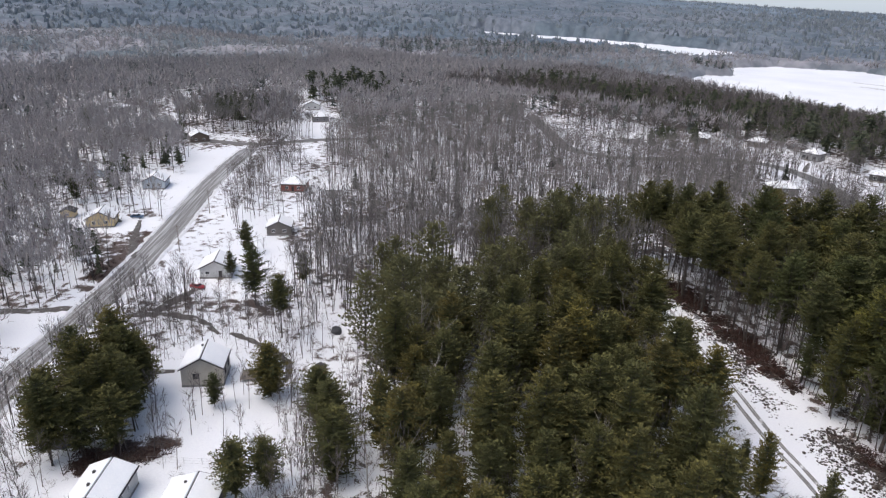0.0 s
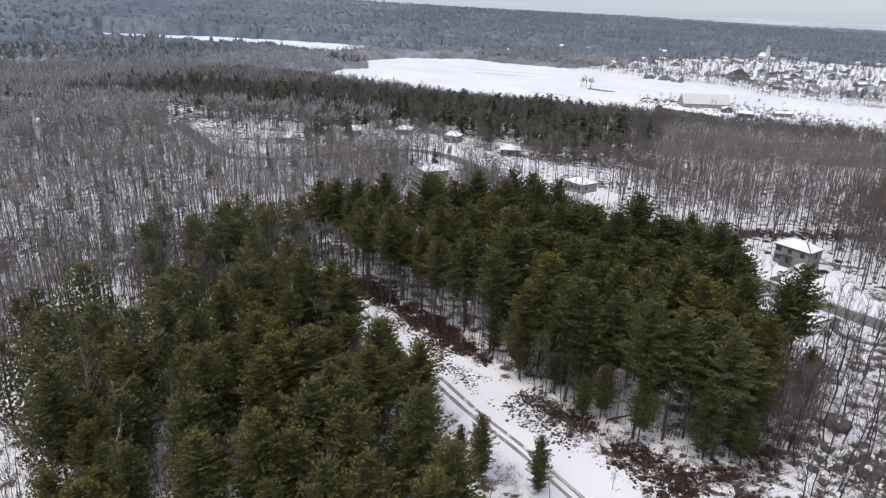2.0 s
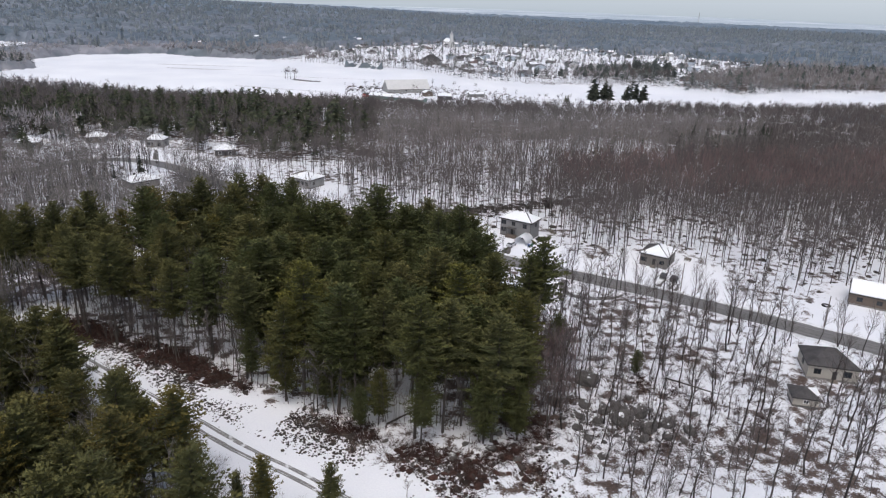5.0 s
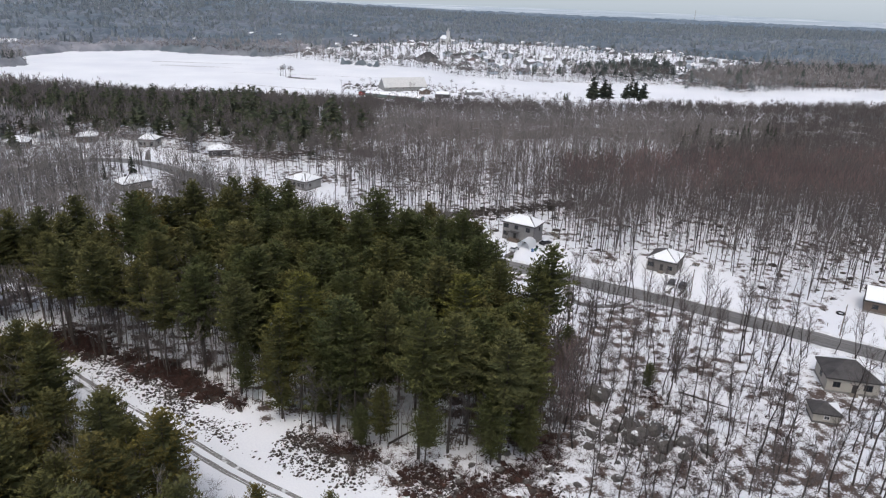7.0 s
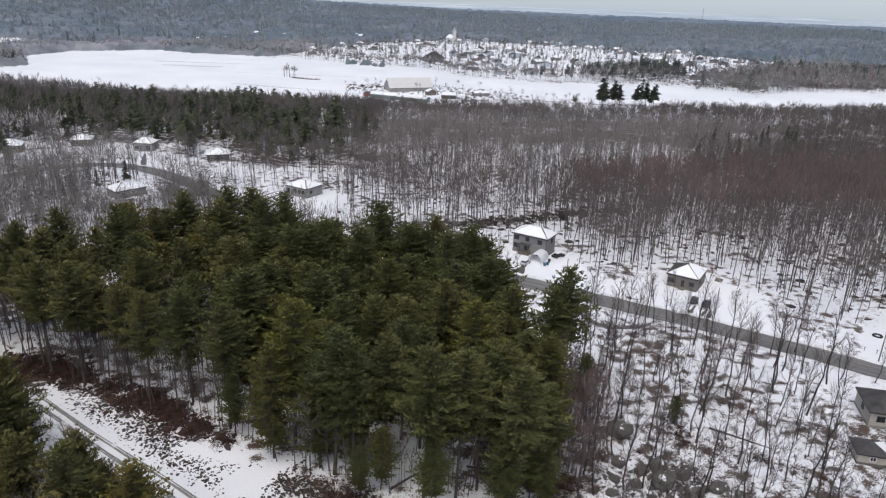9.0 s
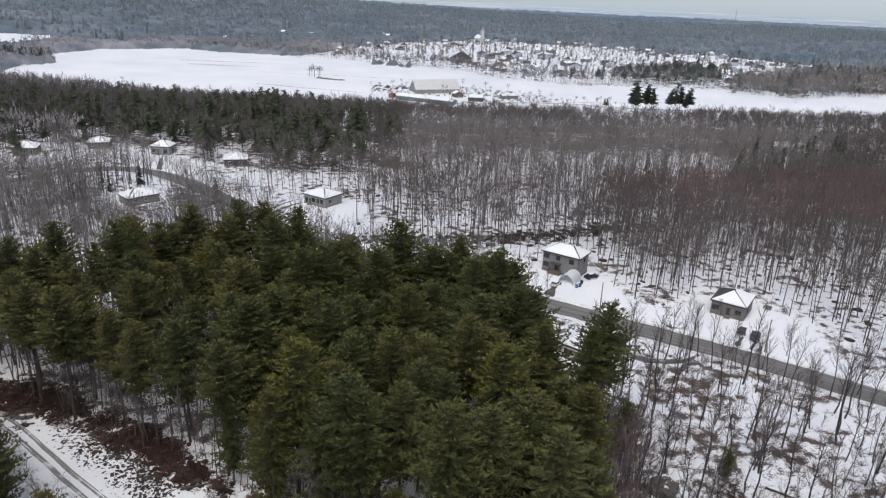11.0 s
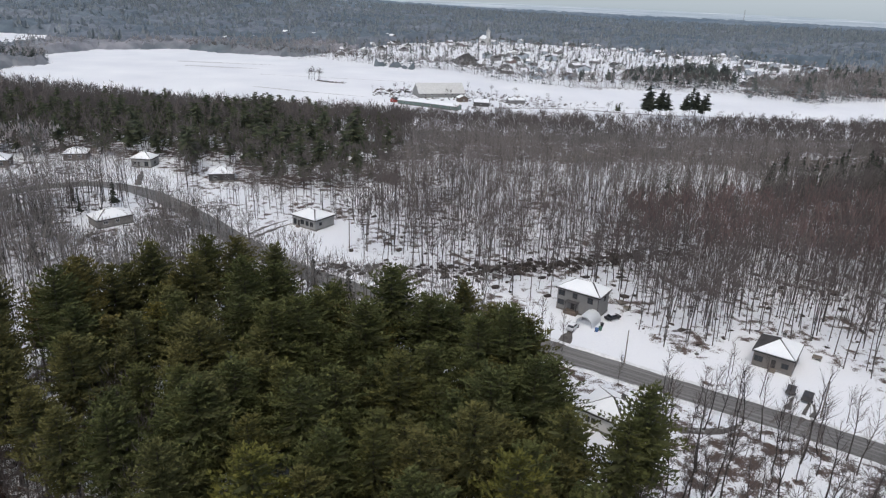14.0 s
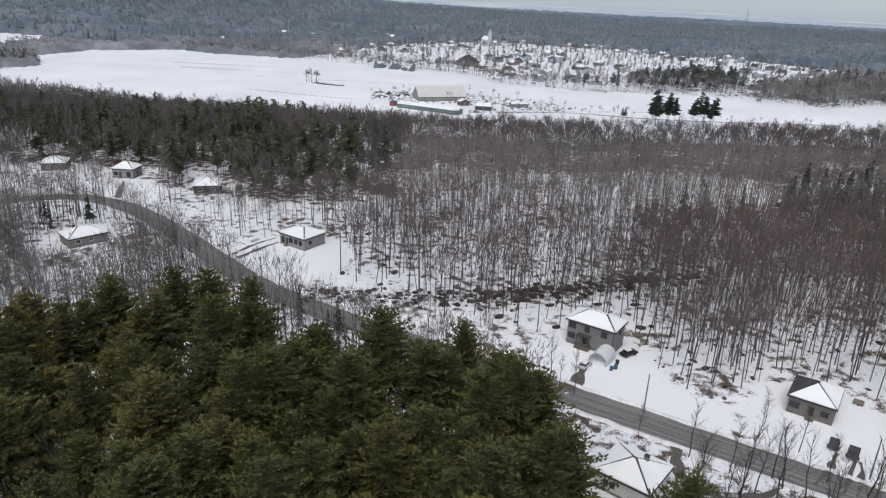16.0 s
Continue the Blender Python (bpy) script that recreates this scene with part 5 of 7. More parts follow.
beyond(1130, 3000, 15.5, 312, 0.25, FAR_CREST, (0.85, 1.3), [M_CREST, M_CREST], "conifer_woods", "dark crowns in the distant woods, haze painted into their colour")

# ---- houses ----
def poly_bm(polys, bm=None):
    bm = bm or bmesh.new()
    for p in polys:
        bm.faces.new([bm.verts.new(q) for q in p])
    return bm


def slab(poly, thick, inset):
    """A sheet lying on a sloping plane: the outline drawn in by inset, thickened upward, with a soft rim."""
    p = [Vector(q) for q in poly]
    c = sum(p, Vector()) / len(p)
    nrm = (p[1] - p[0]).cross(p[2] - p[1]).normalized()
    if nrm.z < 0:
        nrm = -nrm
        p = p[::-1]
    def pull(d):
        out = []
        for q in p:
            v = c - q
            out.append(q + v * min(0.45, d * 1.5 / v.length))
        return out
    low, mid, top = [q + nrm * 0.012 for q in pull(inset)], [q + nrm * thick * 0.7 for q in pull(inset)], [q + nrm * thick for q in pull(inset + 0.1)]
    bm = bmesh.new()
    rings = [[bm.verts.new(q) for q in ring] for ring in (low, mid, top)]
    n = len(p)
    for a, b in zip(rings, rings[1:]):
        for i in range(n):
            bm.faces.new((a[i], a[(i + 1) % n], b[(i + 1) % n], b[i]))
    bm.faces.new(rings[2])
    bm.faces.new(rings[0][::-1])
    return bm


def roof_planes(kind, w, d, h, rise, over):
    """Sloping planes of a roof over a plan w by d, ridge along the longer way (hip) or along y (gable)."""
    a, b = w / 2 + over, d / 2 + over
    if kind == "hip":
        if w >= d:
            r = a - b
            e, f = (-r, 0, h + rise), (r, 0, h + rise)
            return [[(-a, -b, h), (a, -b, h), f, e], [(a, b, h), (-a, b, h), e, f], [(-a, b, h), (-a, -b, h), e], [(a, -b, h), (a, b, h), f]]
        r = b - a
        e, f = (0, -r, h + rise), (0, r, h + rise)
        return [[(a, -b, h), (a, b, h), f, e], [(-a, b, h), (-a, -b, h), e, f], [(-a, -b, h), (a, -b, h), e], [(a, b, h), (-a, b, h), f]]
    if kind == "gable_y":
        e, f = (0, -b, h + rise), (0, b, h + rise)
        return [[(a, -b, h), (a, b, h), f, e], [(-a, b, h), (-a, -b, h), e, f]]
    e, f = (-a, 0, h + rise), (a, 0, h + rise)
    return [[(-a, -b, h), (a, -b, h), f, e], [(a, b, h), (-a, b, h), e, f]]


def window_part(house, face, u, zc, w, h, half_w, half_d, frame_mat):
    """A window in a wall: frame of four bars, glass set back, and a mullion."""
    ang = {"F": 0, "B": 180, "R": 90, "L": -90}[face]
    off = half_d if face in "FB" else half_w
    place = pose(0, 0, 0, 0, 0, ang) @ pose(u, -off, zc)
    fr = bmesh.new()
    for cx, cz, sx, sz in ((0, h / 2, w + 0.16, 0.1), (0, -h / 2, w + 0.16, 0.1), (-w / 2, 0, 0.1, h), (w / 2, 0, 0.1, h), (0, 0, 0.06, h)):
        box(cx, -0.02, cz, sx, 0.12, sz, fr)
    fr.transform(place)
    ob = part("window", fr, frame_mat, house)
    part("pane", box(0, 0.0, 0, w, 0.05, h).copy(), M_GLASS, ob).data.transform(place)
    return ob


def house(label, spot, turn, w, d, wall_h, kind, rise, wall_mat, windows=(), bare=(), roof_mat=None, over=0.4, frame_mat=None, name="house", group="houses by the road", door=None,
          chimney=None, base=0.0, snow=0.22, vents=(), category="house"):
    """A house with walls, footing, roof, the snow on each roof plane, fascia, windows, door, chimney and vents."""
    top = new(name)
    frame_mat = frame_mat or M_WHITE
    wall = box(0, 0, wall_h / 2 - 0.2, w, d, wall_h + 0.4)
    planes = roof_planes(kind, w, d, wall_h, rise, over)
    if kind == "gable_y":
        for s in (-1, 1):
            poly_bm([[(-w / 2, s * d / 2, wall_h), (w / 2, s * d / 2, wall_h), (0, s * d / 2, wall_h + rise * (1 - over / (w / 2 + over)))]], wall)
    if kind == "gable_x":
        for s in (-1, 1):
            poly_bm([[(s * w / 2, -d / 2, wall_h), (s * w / 2, d / 2, wall_h), (s * w / 2, 0, wall_h + rise * (1 - over / (d / 2 + over)))]], wall)
    part("wall", wall, wall_mat, top)
    part("footing", box(0, 0, 0.12, w + 0.12, d + 0.12, 0.7), M_ROCK, top)
    rf = poly_bm(planes)
    bmesh.ops.remove_doubles(rf, verts=rf.verts[:], dist=0.001)
    ext = bmesh.ops.extrude_face_region(rf, geom=rf.faces[:])
    bmesh.ops.translate(rf, vec=(0, 0, -0.2), verts=[g for g in ext["geom"] if isinstance(g, bmesh.types.BMVert)])
    bmesh.ops.recalc_face_normals(rf, faces=rf.faces[:])
    roof = part("roof", rf, roof_mat or M_SHINGLE, top)
    for k, p in enumerate(planes):
        if k not in bare:
            part("roof_snow", slab(p, snow, 0.2), M_SNOW, roof, "smooth snow lying on the roof")
    a, b = w / 2 + over, d / 2 + over
    for cx, cy, sx, sy in ((0, -b, 2 * a, 0.06), (0, b, 2 * a, 0.06), (-a, 0, 0.06, 2 * b), (a, 0, 0.06, 2 * b)):
        if kind == "hip" or (kind == "gable_y") == (sx < sy):
            part("fascia", box(cx, cy, wall_h - 0.14, sx, sy, 0.26), M_TRIM, top)
    for face, u, zc, ww, hh in windows:
        window_part(top, face, u, zc, ww, hh, w / 2, d / 2, frame_mat)
    if door:
        face, u = door
        ang = {"F": 0, "B": 180, "R": 90, "L": -90}[face]
        off = d / 2 if face in "FB" else w / 2
        place = pose(0, 0, 0, 0, 0, ang) @ pose(u, -off, 0)
        dm = box(0, -0.03, 1.35 + base, 0.95, 0.1, 2.05, bevel=0.02)
        dm.transform(place)
        dr = part("door", dm, M_TRIM, top)
        kn = box(0.36, -0.1, 1.3 + base, 0.06, 0.08, 0.14, bevel=0.02)
        kn.transform(place)
        part("handle", kn, M_STEEL, dr)
        st = bmesh.new()
        for q in range(3):
            box(0, -0.35 - 0.3 * q, 0.28 - 0.14 * q + base / 2, 1.6, 0.34, 0.36 + base - 0.1 * q, st)
        st.transform(place)
        part("steps", st, M_TIMBER, top)
    if chimney:
        cx, cy, cz = chimney
        ch = box(cx, cy, cz, 0.7, 0.7, 1.7, bevel=0.03)
        c = part("chimney", ch, M_ROCK, top)
        part("cap", box(cx, cy, cz + 0.9, 0.86, 0.86, 0.12, bevel=0.02), M_TRIM, c)
    for vx, vy, vz in vents:
        part("roof_vent", box(vx, vy, vz, 0.45, 0.45, 0.5, bevel=0.04), M_TRIM, roof)
    top.matrix_basis = pose(spot[0], spot[1], float(land(spot[0], spot[1])), 0, 0, turn)
    return tagged(top, label, category, group)


C_GREY = paint("grey_siding", (0.225, 0.22, 0.218))
C_LIGHT = paint("light_grey_siding", (0.29, 0.29, 0.285))
C_TAN = paint("tan_siding", (0.175, 0.16, 0.148))
C_YELLOW = paint("yellow_siding", (0.58, 0.46, 0.27))
C_PALE = paint("pale_siding", (0.55, 0.55, 0.54))
C_BLUE = paint("blue_grey_siding", (0.42, 0.47, 0.52))
C_BROWN = paint("brown_siding", (0.14, 0.11, 0.09))
C_BRICK = paint("red_brick", (0.25, 0.10, 0.08))
C_CREAM = paint("cream_siding", (0.40, 0.375, 0.33))
C_GREEN = paint("green_siding", (0.16, 0.22, 0.2))
C_DARK = paint("charcoal_siding", (0.09, 0.087, 0.087))

house("two-storey grey house with a snowy hipped roof and dark trim", (47.3, 223.2), -37.5, 11.4, 6.8, 6.2, "hip", 2.2, C_GREY,
      [("F", -4.5, 4.8, 1.7, 1.4), ("F", -4.5, 2.2, 1.7, 1.4), ("F", -0.8, 4.8, 1.2, 1.3), ("F", 3.4, 4.6, 1.4, 1.4), ("R", 0.5, 4.6, 0.9, 1.2), ("L", 0, 4.6, 1.2, 1.2)],
      frame_mat=M_TRIM, door=("F", -1.2), base=0.6, over=0.5)
two = [o for o in bpy.data.objects if o.name == "house"][0]
part("porch_roof", box(-1.2, -4.1, 3.3, 3.4, 1.7, 0.18, bevel=0.03), M_SHINGLE, two)
for sx in (-2.7, 0.3):
    part("porch_post", box(sx, -4.75, 1.65, 0.14, 0.14, 3.2, bevel=0.01), M_TRIM, two)
part("porch_deck", box(-1.2, -4.2, 0.5, 3.6, 1.9, 0.9, bevel=0.02), C_BROWN, two)
part("downpipe", box(5.62, -3.46, 3.0, 0.1, 0.1, 6.0), M_TRIM, two)
house("tan bungalow with a hipped roof, one end slope bare", (86.1, 196.4), -38, 8.4, 9.2, 3.9, "hip", 2.4, C_TAN,
      [("F", -3.0, 2.0, 1.8, 1.3), ("F", 2.6, 1.9, 1.4, 1.2), ("R", -1.5, 1.9, 1.1, 1.1)], bare=(1,), frame_mat=M_TRIM, door=("F", 0.2), base=0.3, chimney=(0.4, 2.4, 5.6))
house("long low grey bungalow under a snowy hipped roof", (-29.9, 287), -38, 10.6, 8.9, 3.7, "hip", 1.9, C_LIGHT,
      [("F", -0.6, 2.0, 1.6, 1.5), ("F", 1.6, 2.0, 1.3, 1.5), ("F", 3.6, 2.0, 1.3, 1.5), ("F", -4.0, 1.6, 1.2, 1.9), ("R", -2, 2.0, 1.0, 1.0), ("B", 0, 1.8, 1.4, 1.2)], frame_mat=M_TRIM, door=("F", -2.3))
house("pale bungalow beside the road under a snowy hipped roof", (41.1, 173), -42, 9.6, 9.2, 3.5, "hip", 2.2, C_PALE,
      [("F", -2.6, 1.8, 0.8, 1.1), ("F", -1.4, 1.8, 0.8, 1.1), ("L", 0, 1.8, 1.4, 1.1)], frame_mat=M_TRIM, chimney=(1.6, 1.2, 5.2))
house("cream gabled house with a snow-covered roof and small windows", (-119.2, 36.8), 52, 8.6, 8.0, 4.2, "gable_y", 2.6, C_CREAM,
      [("F", -1.6, 2.5, 0.55, 1.2), ("F", -0.9, 2.5, 0.55, 1.2), ("R", -1.5, 2.2, 1.2, 1.1), ("R", 2.0, 2.2, 1.2, 1.1), ("L", 0, 2.2, 1.2, 1.1)], frame_mat=M_TRIM, vents=((-0.6, 1.6, 6.8),))
house("white-roofed house with deep snow and dark roof vents", (-93.7, 5.9), 46, 7.4, 9.6, 3.6, "gable_y", 1.7, C_PALE,
      [("R", 1.0, 2.2, 0.7, 1.2), ("R", -1.6, 2.2, 1.0, 1.1), ("B", 0, 2.0, 1.2, 1.1)], vents=((-1.6, 1.5, 5.0), (-0.9, -2.0, 5.3)))
house("low house with deep snow and one bare dark eave", (-82.5, 15.6), 46, 8.6, 9.0, 2.6, "gable_y", 1.3, C_BROWN, [("F", 0, 1.5, 1.0, 0.9), ("L", 1, 1.5, 1.0, 0.9)], vents=((-1.4, 2.2, 3.7),))
house("grey bungalow with a snowy pyramid roof set back from the road", (-110.2, 360.8), -8, 8.6, 7.4, 3.7, "hip", 2.4, C_LIGHT,
      [("F", -2.9, 1.7, 1.6, 1.3), ("F", 2.4, 1.6, 1.6, 1.9), ("R", 0, 1.7, 1.2, 1.1), ("L", 0, 1.7, 1.2, 1.1)], frame_mat=M_TRIM, group="hip-roofed houses in the woods", door=("F", -1.0))
house("grey hip-roofed house half hidden among bare trees", (-73.4, 342.2), 10, 9.6, 8.4, 3.1, "hip", 2.3, C_DARK,
      [("F", -2.4, 1.7, 1.5, 1.2), ("F", 2.2, 1.7, 1.5, 1.2), ("R", 0, 1.7, 1.2, 1.1)], group="hip-roofed houses in the woods", door=("F", 0))
house("brown house with a snowy pyramid roof by the bend", (-168.3, 354.6), 14, 9.6, 9.0, 3.3, "hip", 2.6, C_BROWN,
      [("F", -2.4, 1.8, 1.6, 1.5), ("F", 2.4, 1.8, 1.6, 1.5), ("R", 0, 1.7, 1.2, 1.1)], frame_mat=M_WHITE, group="hip-roofed houses in the woods", door=("F", 0))
house("grey house with a snowy pyramid roof among bare trees", (-192.7, 322.2), 18, 9.4, 8.8, 3.1, "hip", 2.4, C_GREY,
      [("F", -2.4, 1.7, 1.5, 1.2), ("F", 2.2, 1.7, 1.5, 1.2), ("R", 0, 1.7, 1.2, 1.1)], group="hip-roofed houses in the woods", door=("F", 0))
house("brown hip-roofed house dimly seen behind trees", (-142.6, 370.3), 12, 9.2, 8.6, 3.0, "hip", 2.2, C_BROWN,
      [("F", -2.0, 1.7, 1.4, 1.2), ("F", 2.0, 1.7, 1.4, 1.2)], group="hip-roofed houses in the woods")
house("low grey-brown bungalow behind bare trees", (-96.1, 285.4), 42, 11.4, 8.2, 2.9, "hip", 2.2, paint("grey_tan_siding", (0.26, 0.245, 0.225)),
      [("F", 0.6, 1.8, 1.2, 1.0), ("F", -3.2, 1.8, 1.4, 1.0), ("R", 0, 1.7, 1.2, 1.0)], frame_mat=M_WHITE, chimney=(-2.4, 0.6, 4.6))
house("yellow gabled house with a snowy roof", (-236.1, 57.8), 57, 8.8, 7.6, 3.1, "gable_y", 2.5, C_YELLOW,
      [("F", -2.0, 1.8, 1.1, 1.0), ("F", 1.8, 1.8, 1.1, 1.0), ("R", 0, 1.8, 1.3, 1.1)], group="village houses", door=("R", 2))
house("small tan shed with a low brown roof", (-252.1, 51.9), 57, 4.6, 4.0, 2.3, "gable_y", 1.2, C_YELLOW, [("F", 0, 1.3, 0.7, 0.7)], name="shed", category="shed", bare=(0, 1), group="village sheds")
house("pale house with a snow-covered roof beside a driveway", (-170.5, 66.4), 52, 8.6, 8.4, 3.1, "gable_y", 2.4, C_PALE,
      [("F", -2.2, 1.8, 1.1, 1.0), ("R", -1, 1.8, 1.3, 1.1)], group="village houses", door=("F", 1.4))
house("tan house with a snowy gabled roof among bare trees", (-189.7, 99.2), 52, 8.0, 7.4, 2.9, "gable_y", 2.1, C_TAN,
      [("F", -1.8, 1.7, 1.0, 1.0), ("F", 1.8, 1.7, 1.0, 1.0), ("R", 0, 1.7, 1.2, 1.0)], group="village houses")
house("red brick house with a snowy hipped roof", (-230.7, 131.8), 44, 9.6, 8.0, 3.2, "hip", 2.5, C_BRICK,
      [("F", -2.4, 1.8, 1.1, 1.1), ("F", 2.4, 1.8, 1.1, 1.1), ("R", 0, 1.8, 1.2, 1.0)], group="village houses", door=("F", 0))
house("pale blue house with a snowy gabled roof", (-270.3, 91.4), 53, 8.6, 8.8, 3.2, "gable_y", 2.5, C_BLUE,
      [("F", -2.0, 1.8, 1.1, 1.0), ("F", 2.0, 1.8, 1.1, 1.0), ("R", 0, 1.8, 1.2, 1.0)], group="village houses", door=("F", 0))
house("small blue-grey house behind bare trees", (-301.6, 79.6), 53, 6.4, 6.4, 2.8, "gable_y", 1.9, C_BLUE, [("F", 0, 1.6, 1.1, 1.0)], group="village houses")
house("white-roofed outbuilding among saplings", (-214.6, 139.8), 46, 6.2, 5.0, 2.5, "gable_x", 1.2, C_PALE, [("F", 0, 1.4, 1.0, 0.8)], name="shed", category="shed", group="village sheds")
for k, (hx, hy, mat, a) in enumerate(((*(-385.1, 246), C_PALE, 50), (*(-347.5, 225.8), C_GREY, 60), (*(-435.2, 182.3), C_BLUE, 40), (*(-448.7, 145.8), C_TAN, 30), (*(-389.7, 334.1), C_PALE, 20), (*(-345, 260.1), C_PALE, 30), (*(-339.3, 144.1), C_BROWN, 70), (*(-400, 88.9), C_GREY, 60))):
    house("far village house with a snowy roof among trees", (hx, hy), a, 9.4, 8.2, 3.2, ("gable_y", "hip")[k % 2], 2.4, mat, [("F", -2, 1.8, 1.1, 1.0), ("F", 2, 1.8, 1.1, 1.0), ("R", 0, 1.8, 1.2, 1.0)], group="village houses")
house("cream house with a dark roof partly clear of snow", (99.5, 128.4), -19, 10.4, 8.8, 3.6, "hip", 2.6, C_CREAM,
      [("F", -3.2, 2.0, 1.4, 1.2), ("F", 3.0, 2.0, 1.6, 1.4), ("L", 0, 2.0, 1.2, 1.1)], bare=(0, 2), frame_mat=M_TRIM, door=("F", 0.4))
house("small cream garage with a dark roof", (86.5, 116.4), -19, 5.0, 4.6, 2.4, "hip", 1.2, C_CREAM, [("F", 0, 1.4, 1.0, 0.8)], bare=(0, 1, 2), name="garage", category="garage")
house("brown house at the roadside with a steep snowy roof", (135.3, 164.6), -36, 10.0, 8.6, 3.4, "gable_x", 2.8, C_BROWN,
      [("F", -2.4, 1.9, 1.4, 1.2), ("F", 2.4, 1.9, 1.4, 1.2), ("L", 0, 1.9, 1.2, 1.1)], frame_mat=M_TRIM)
house("small dark red shed in the saplings", (-103.5, 55.2), 40, 2.4, 2.2, 1.9, "gable_y", 0.7, C_BRICK, [("F", 0, 1.1, 0.5, 0.5)], name="shed", category="shed", bare=(0, 1), over=0.15)

# ---- vehicles ----
TRAILERS = [(82.8, 183.1), (84.8, 180.2)]

def car(label, spot, turn, mat, snowy=True):
    top = new("car")
    body = bmesh.new()
    prof = [(-2.2, 0.35), (-2.25, 0.75), (-2.1, 0.95), (-1.0, 1.02), (1.0, 0.98), (2.05, 0.86), (2.25, 0.6), (2.2, 0.35)]
    for s in (-1, 1):
        body.faces.new([body.verts.new((px, s * 0.88, pz)) for px, pz in (prof if s < 0 else prof[::-1])])
    body.verts.ensure_lookup_table()
    n = len(prof)
    for k in range(n):
        q = (k + 1) % n
        body.faces.new((body.verts[k], body.verts[n + n - 1 - k], body.verts[n + n - 1 - q], body.verts[q]))
    bmesh.ops.recalc_face_normals(body, faces=body.faces[:])
    bmesh.ops.bevel(body, geom=body.edges[:], offset=0.07, segments=2, affect="EDGES")
    part("body", body, mat, top)
    def tapered(z0, z1, x0, x1, x2, x3, y0, y1):
        return poly_bm([]) if False else _hexa([(x0, -y0, z0), (x1, -y0, z0), (x1, y0, z0), (x0, y0, z0), (x2, -y1, z1), (x3, -y1, z1), (x3, y1, z1), (x2, y1, z1)])
    part("windows", tapered(0.98, 1.38, -1.55, 1.05, -1.15, 0.45, 0.82, 0.68), M_GLASS, top)
    part("roof", tapered(1.37, 1.45, -1.18, 0.48, -1.1, 0.4, 0.7, 0.62), mat, top)
    if snowy:
        part("snow_cap", box(-0.35, 0, 1.5, 1.5, 1.2, 0.12, bevel=0.05), M_SNOW, top, "snow on the roof")
    for wx in (-1.35, 1.35):
        for s in (-1, 1):
            wb = bmesh.new()
            bmesh.ops.create_cone(wb, cap_ends=True, segments=16, radius1=0.33, radius2=0.33, depth=0.22, matrix=pose(wx, s * 0.82, 0.33, 90))
            wh = part("wheel", wb, M_TYRE, top)
            hb = bmesh.new()
            bmesh.ops.create_cone(hb, cap_ends=True, segments=12, radius1=0.19, radius2=0.17, depth=0.24, matrix=pose(wx, s * 0.82, 0.33, 90))
            part("rim", hb, M_STEEL, wh)
    for s in (-1, 1):
        part("headlight", box(2.2, s * 0.6, 0.68, 0.08, 0.34, 0.14, bevel=0.03), M_WHITE, top)
    top.matrix_basis = pose(spot[0], spot[1], 0.02, 0, 0, turn)
    return tagged(top, label, "car", "parked cars")


def _hexa(v):
    bm = bmesh.new()
    q = [bm.verts.new(a) for a in v]
    for f in ((0, 3, 2, 1), (4, 5, 6, 7), (0, 1, 5, 4), (1, 2, 6, 5), (2, 3, 7, 6), (3, 0, 4, 7)):
        bm.faces.new([q[k] for k in f])
    bmesh.ops.bevel(bm, geom=bm.edges[:], offset=0.04, segments=1, affect="EDGES")
    return bm


C_SILVER, C_BLACK, C_RED, C_CARBLUE = paint("silver_paint", (0.5, 0.5, 0.52), 0.3), paint("black_paint", (0.02, 0.02, 0.022), 0.3), paint("red_paint", (0.42, 0.04, 0.05), 0.35), paint("blue_paint", (0.05, 0.09, 0.16), 0.35)
car("silver car with snow on it before a white shelter", (42.4, 212.1), 52, C_SILVER)
car("black car with a snowy roof beside the grey house", (54, 217.7), 28, C_BLACK)
car("red car in a driveway", (-164.2, 56.9), 20, C_RED)
car("dark blue car in the yellow house's drive", (-235.4, 69.2), 40, C_CARBLUE)
car("white car parked among far houses", (-346.3, 234.1), 60, C_SILVER)

def trailer(label, spot, turn, w=2.0, ln=3.6, h=1.5):
    """Boxy utility trailer: bed, four sides, cover, drawbar and wheels."""
    top = new("utility_trailer")
    part("bed", box(0, 0, 0.62, ln, w, 0.12, bevel=0.02), M_TRIM, top)
    for sx, sy, lx, ly in ((0, -w / 2, ln, 0.06), (0, w / 2, ln, 0.06), (-ln / 2, 0, 0.06, w), (ln / 2, 0, 0.06, w)):
        part("side_panel", box(sx, sy, 0.62 + h / 2, lx, ly, h, bevel=0.01), C_DARK, top)
    part("cover", box(0, 0, 0.66 + h, ln + 0.1, w + 0.1, 0.08, bevel=0.03), M_TARP, top)
    part("drawbar", box(ln / 2 + 0.6, 0, 0.5, 1.3, 0.1, 0.1, bevel=0.01), M_STEEL, top)
    for s in (-1, 1):
        wb = bmesh.new()
        bmesh.ops.create_cone(wb, cap_ends=True, segments=16, radius1=0.34, radius2=0.34, depth=0.2, matrix=pose(-0.2, s * (w / 2 + 0.12), 0.34, 90))
        part("wheel", wb, M_TYRE, top)
    top.matrix_basis = pose(spot[0], spot[1], 0.03, 0, 0, turn)
    return tagged(top, label, "trailer", "trailers in the drive")


trailer("dark covered utility trailer at the end of a drive", TRAILERS[0], 54, 1.6, 2.6, 0.8)
trailer("tall dark box trailer parked beside the drive", TRAILERS[1], 50, 1.8, 2.6, 1.1)

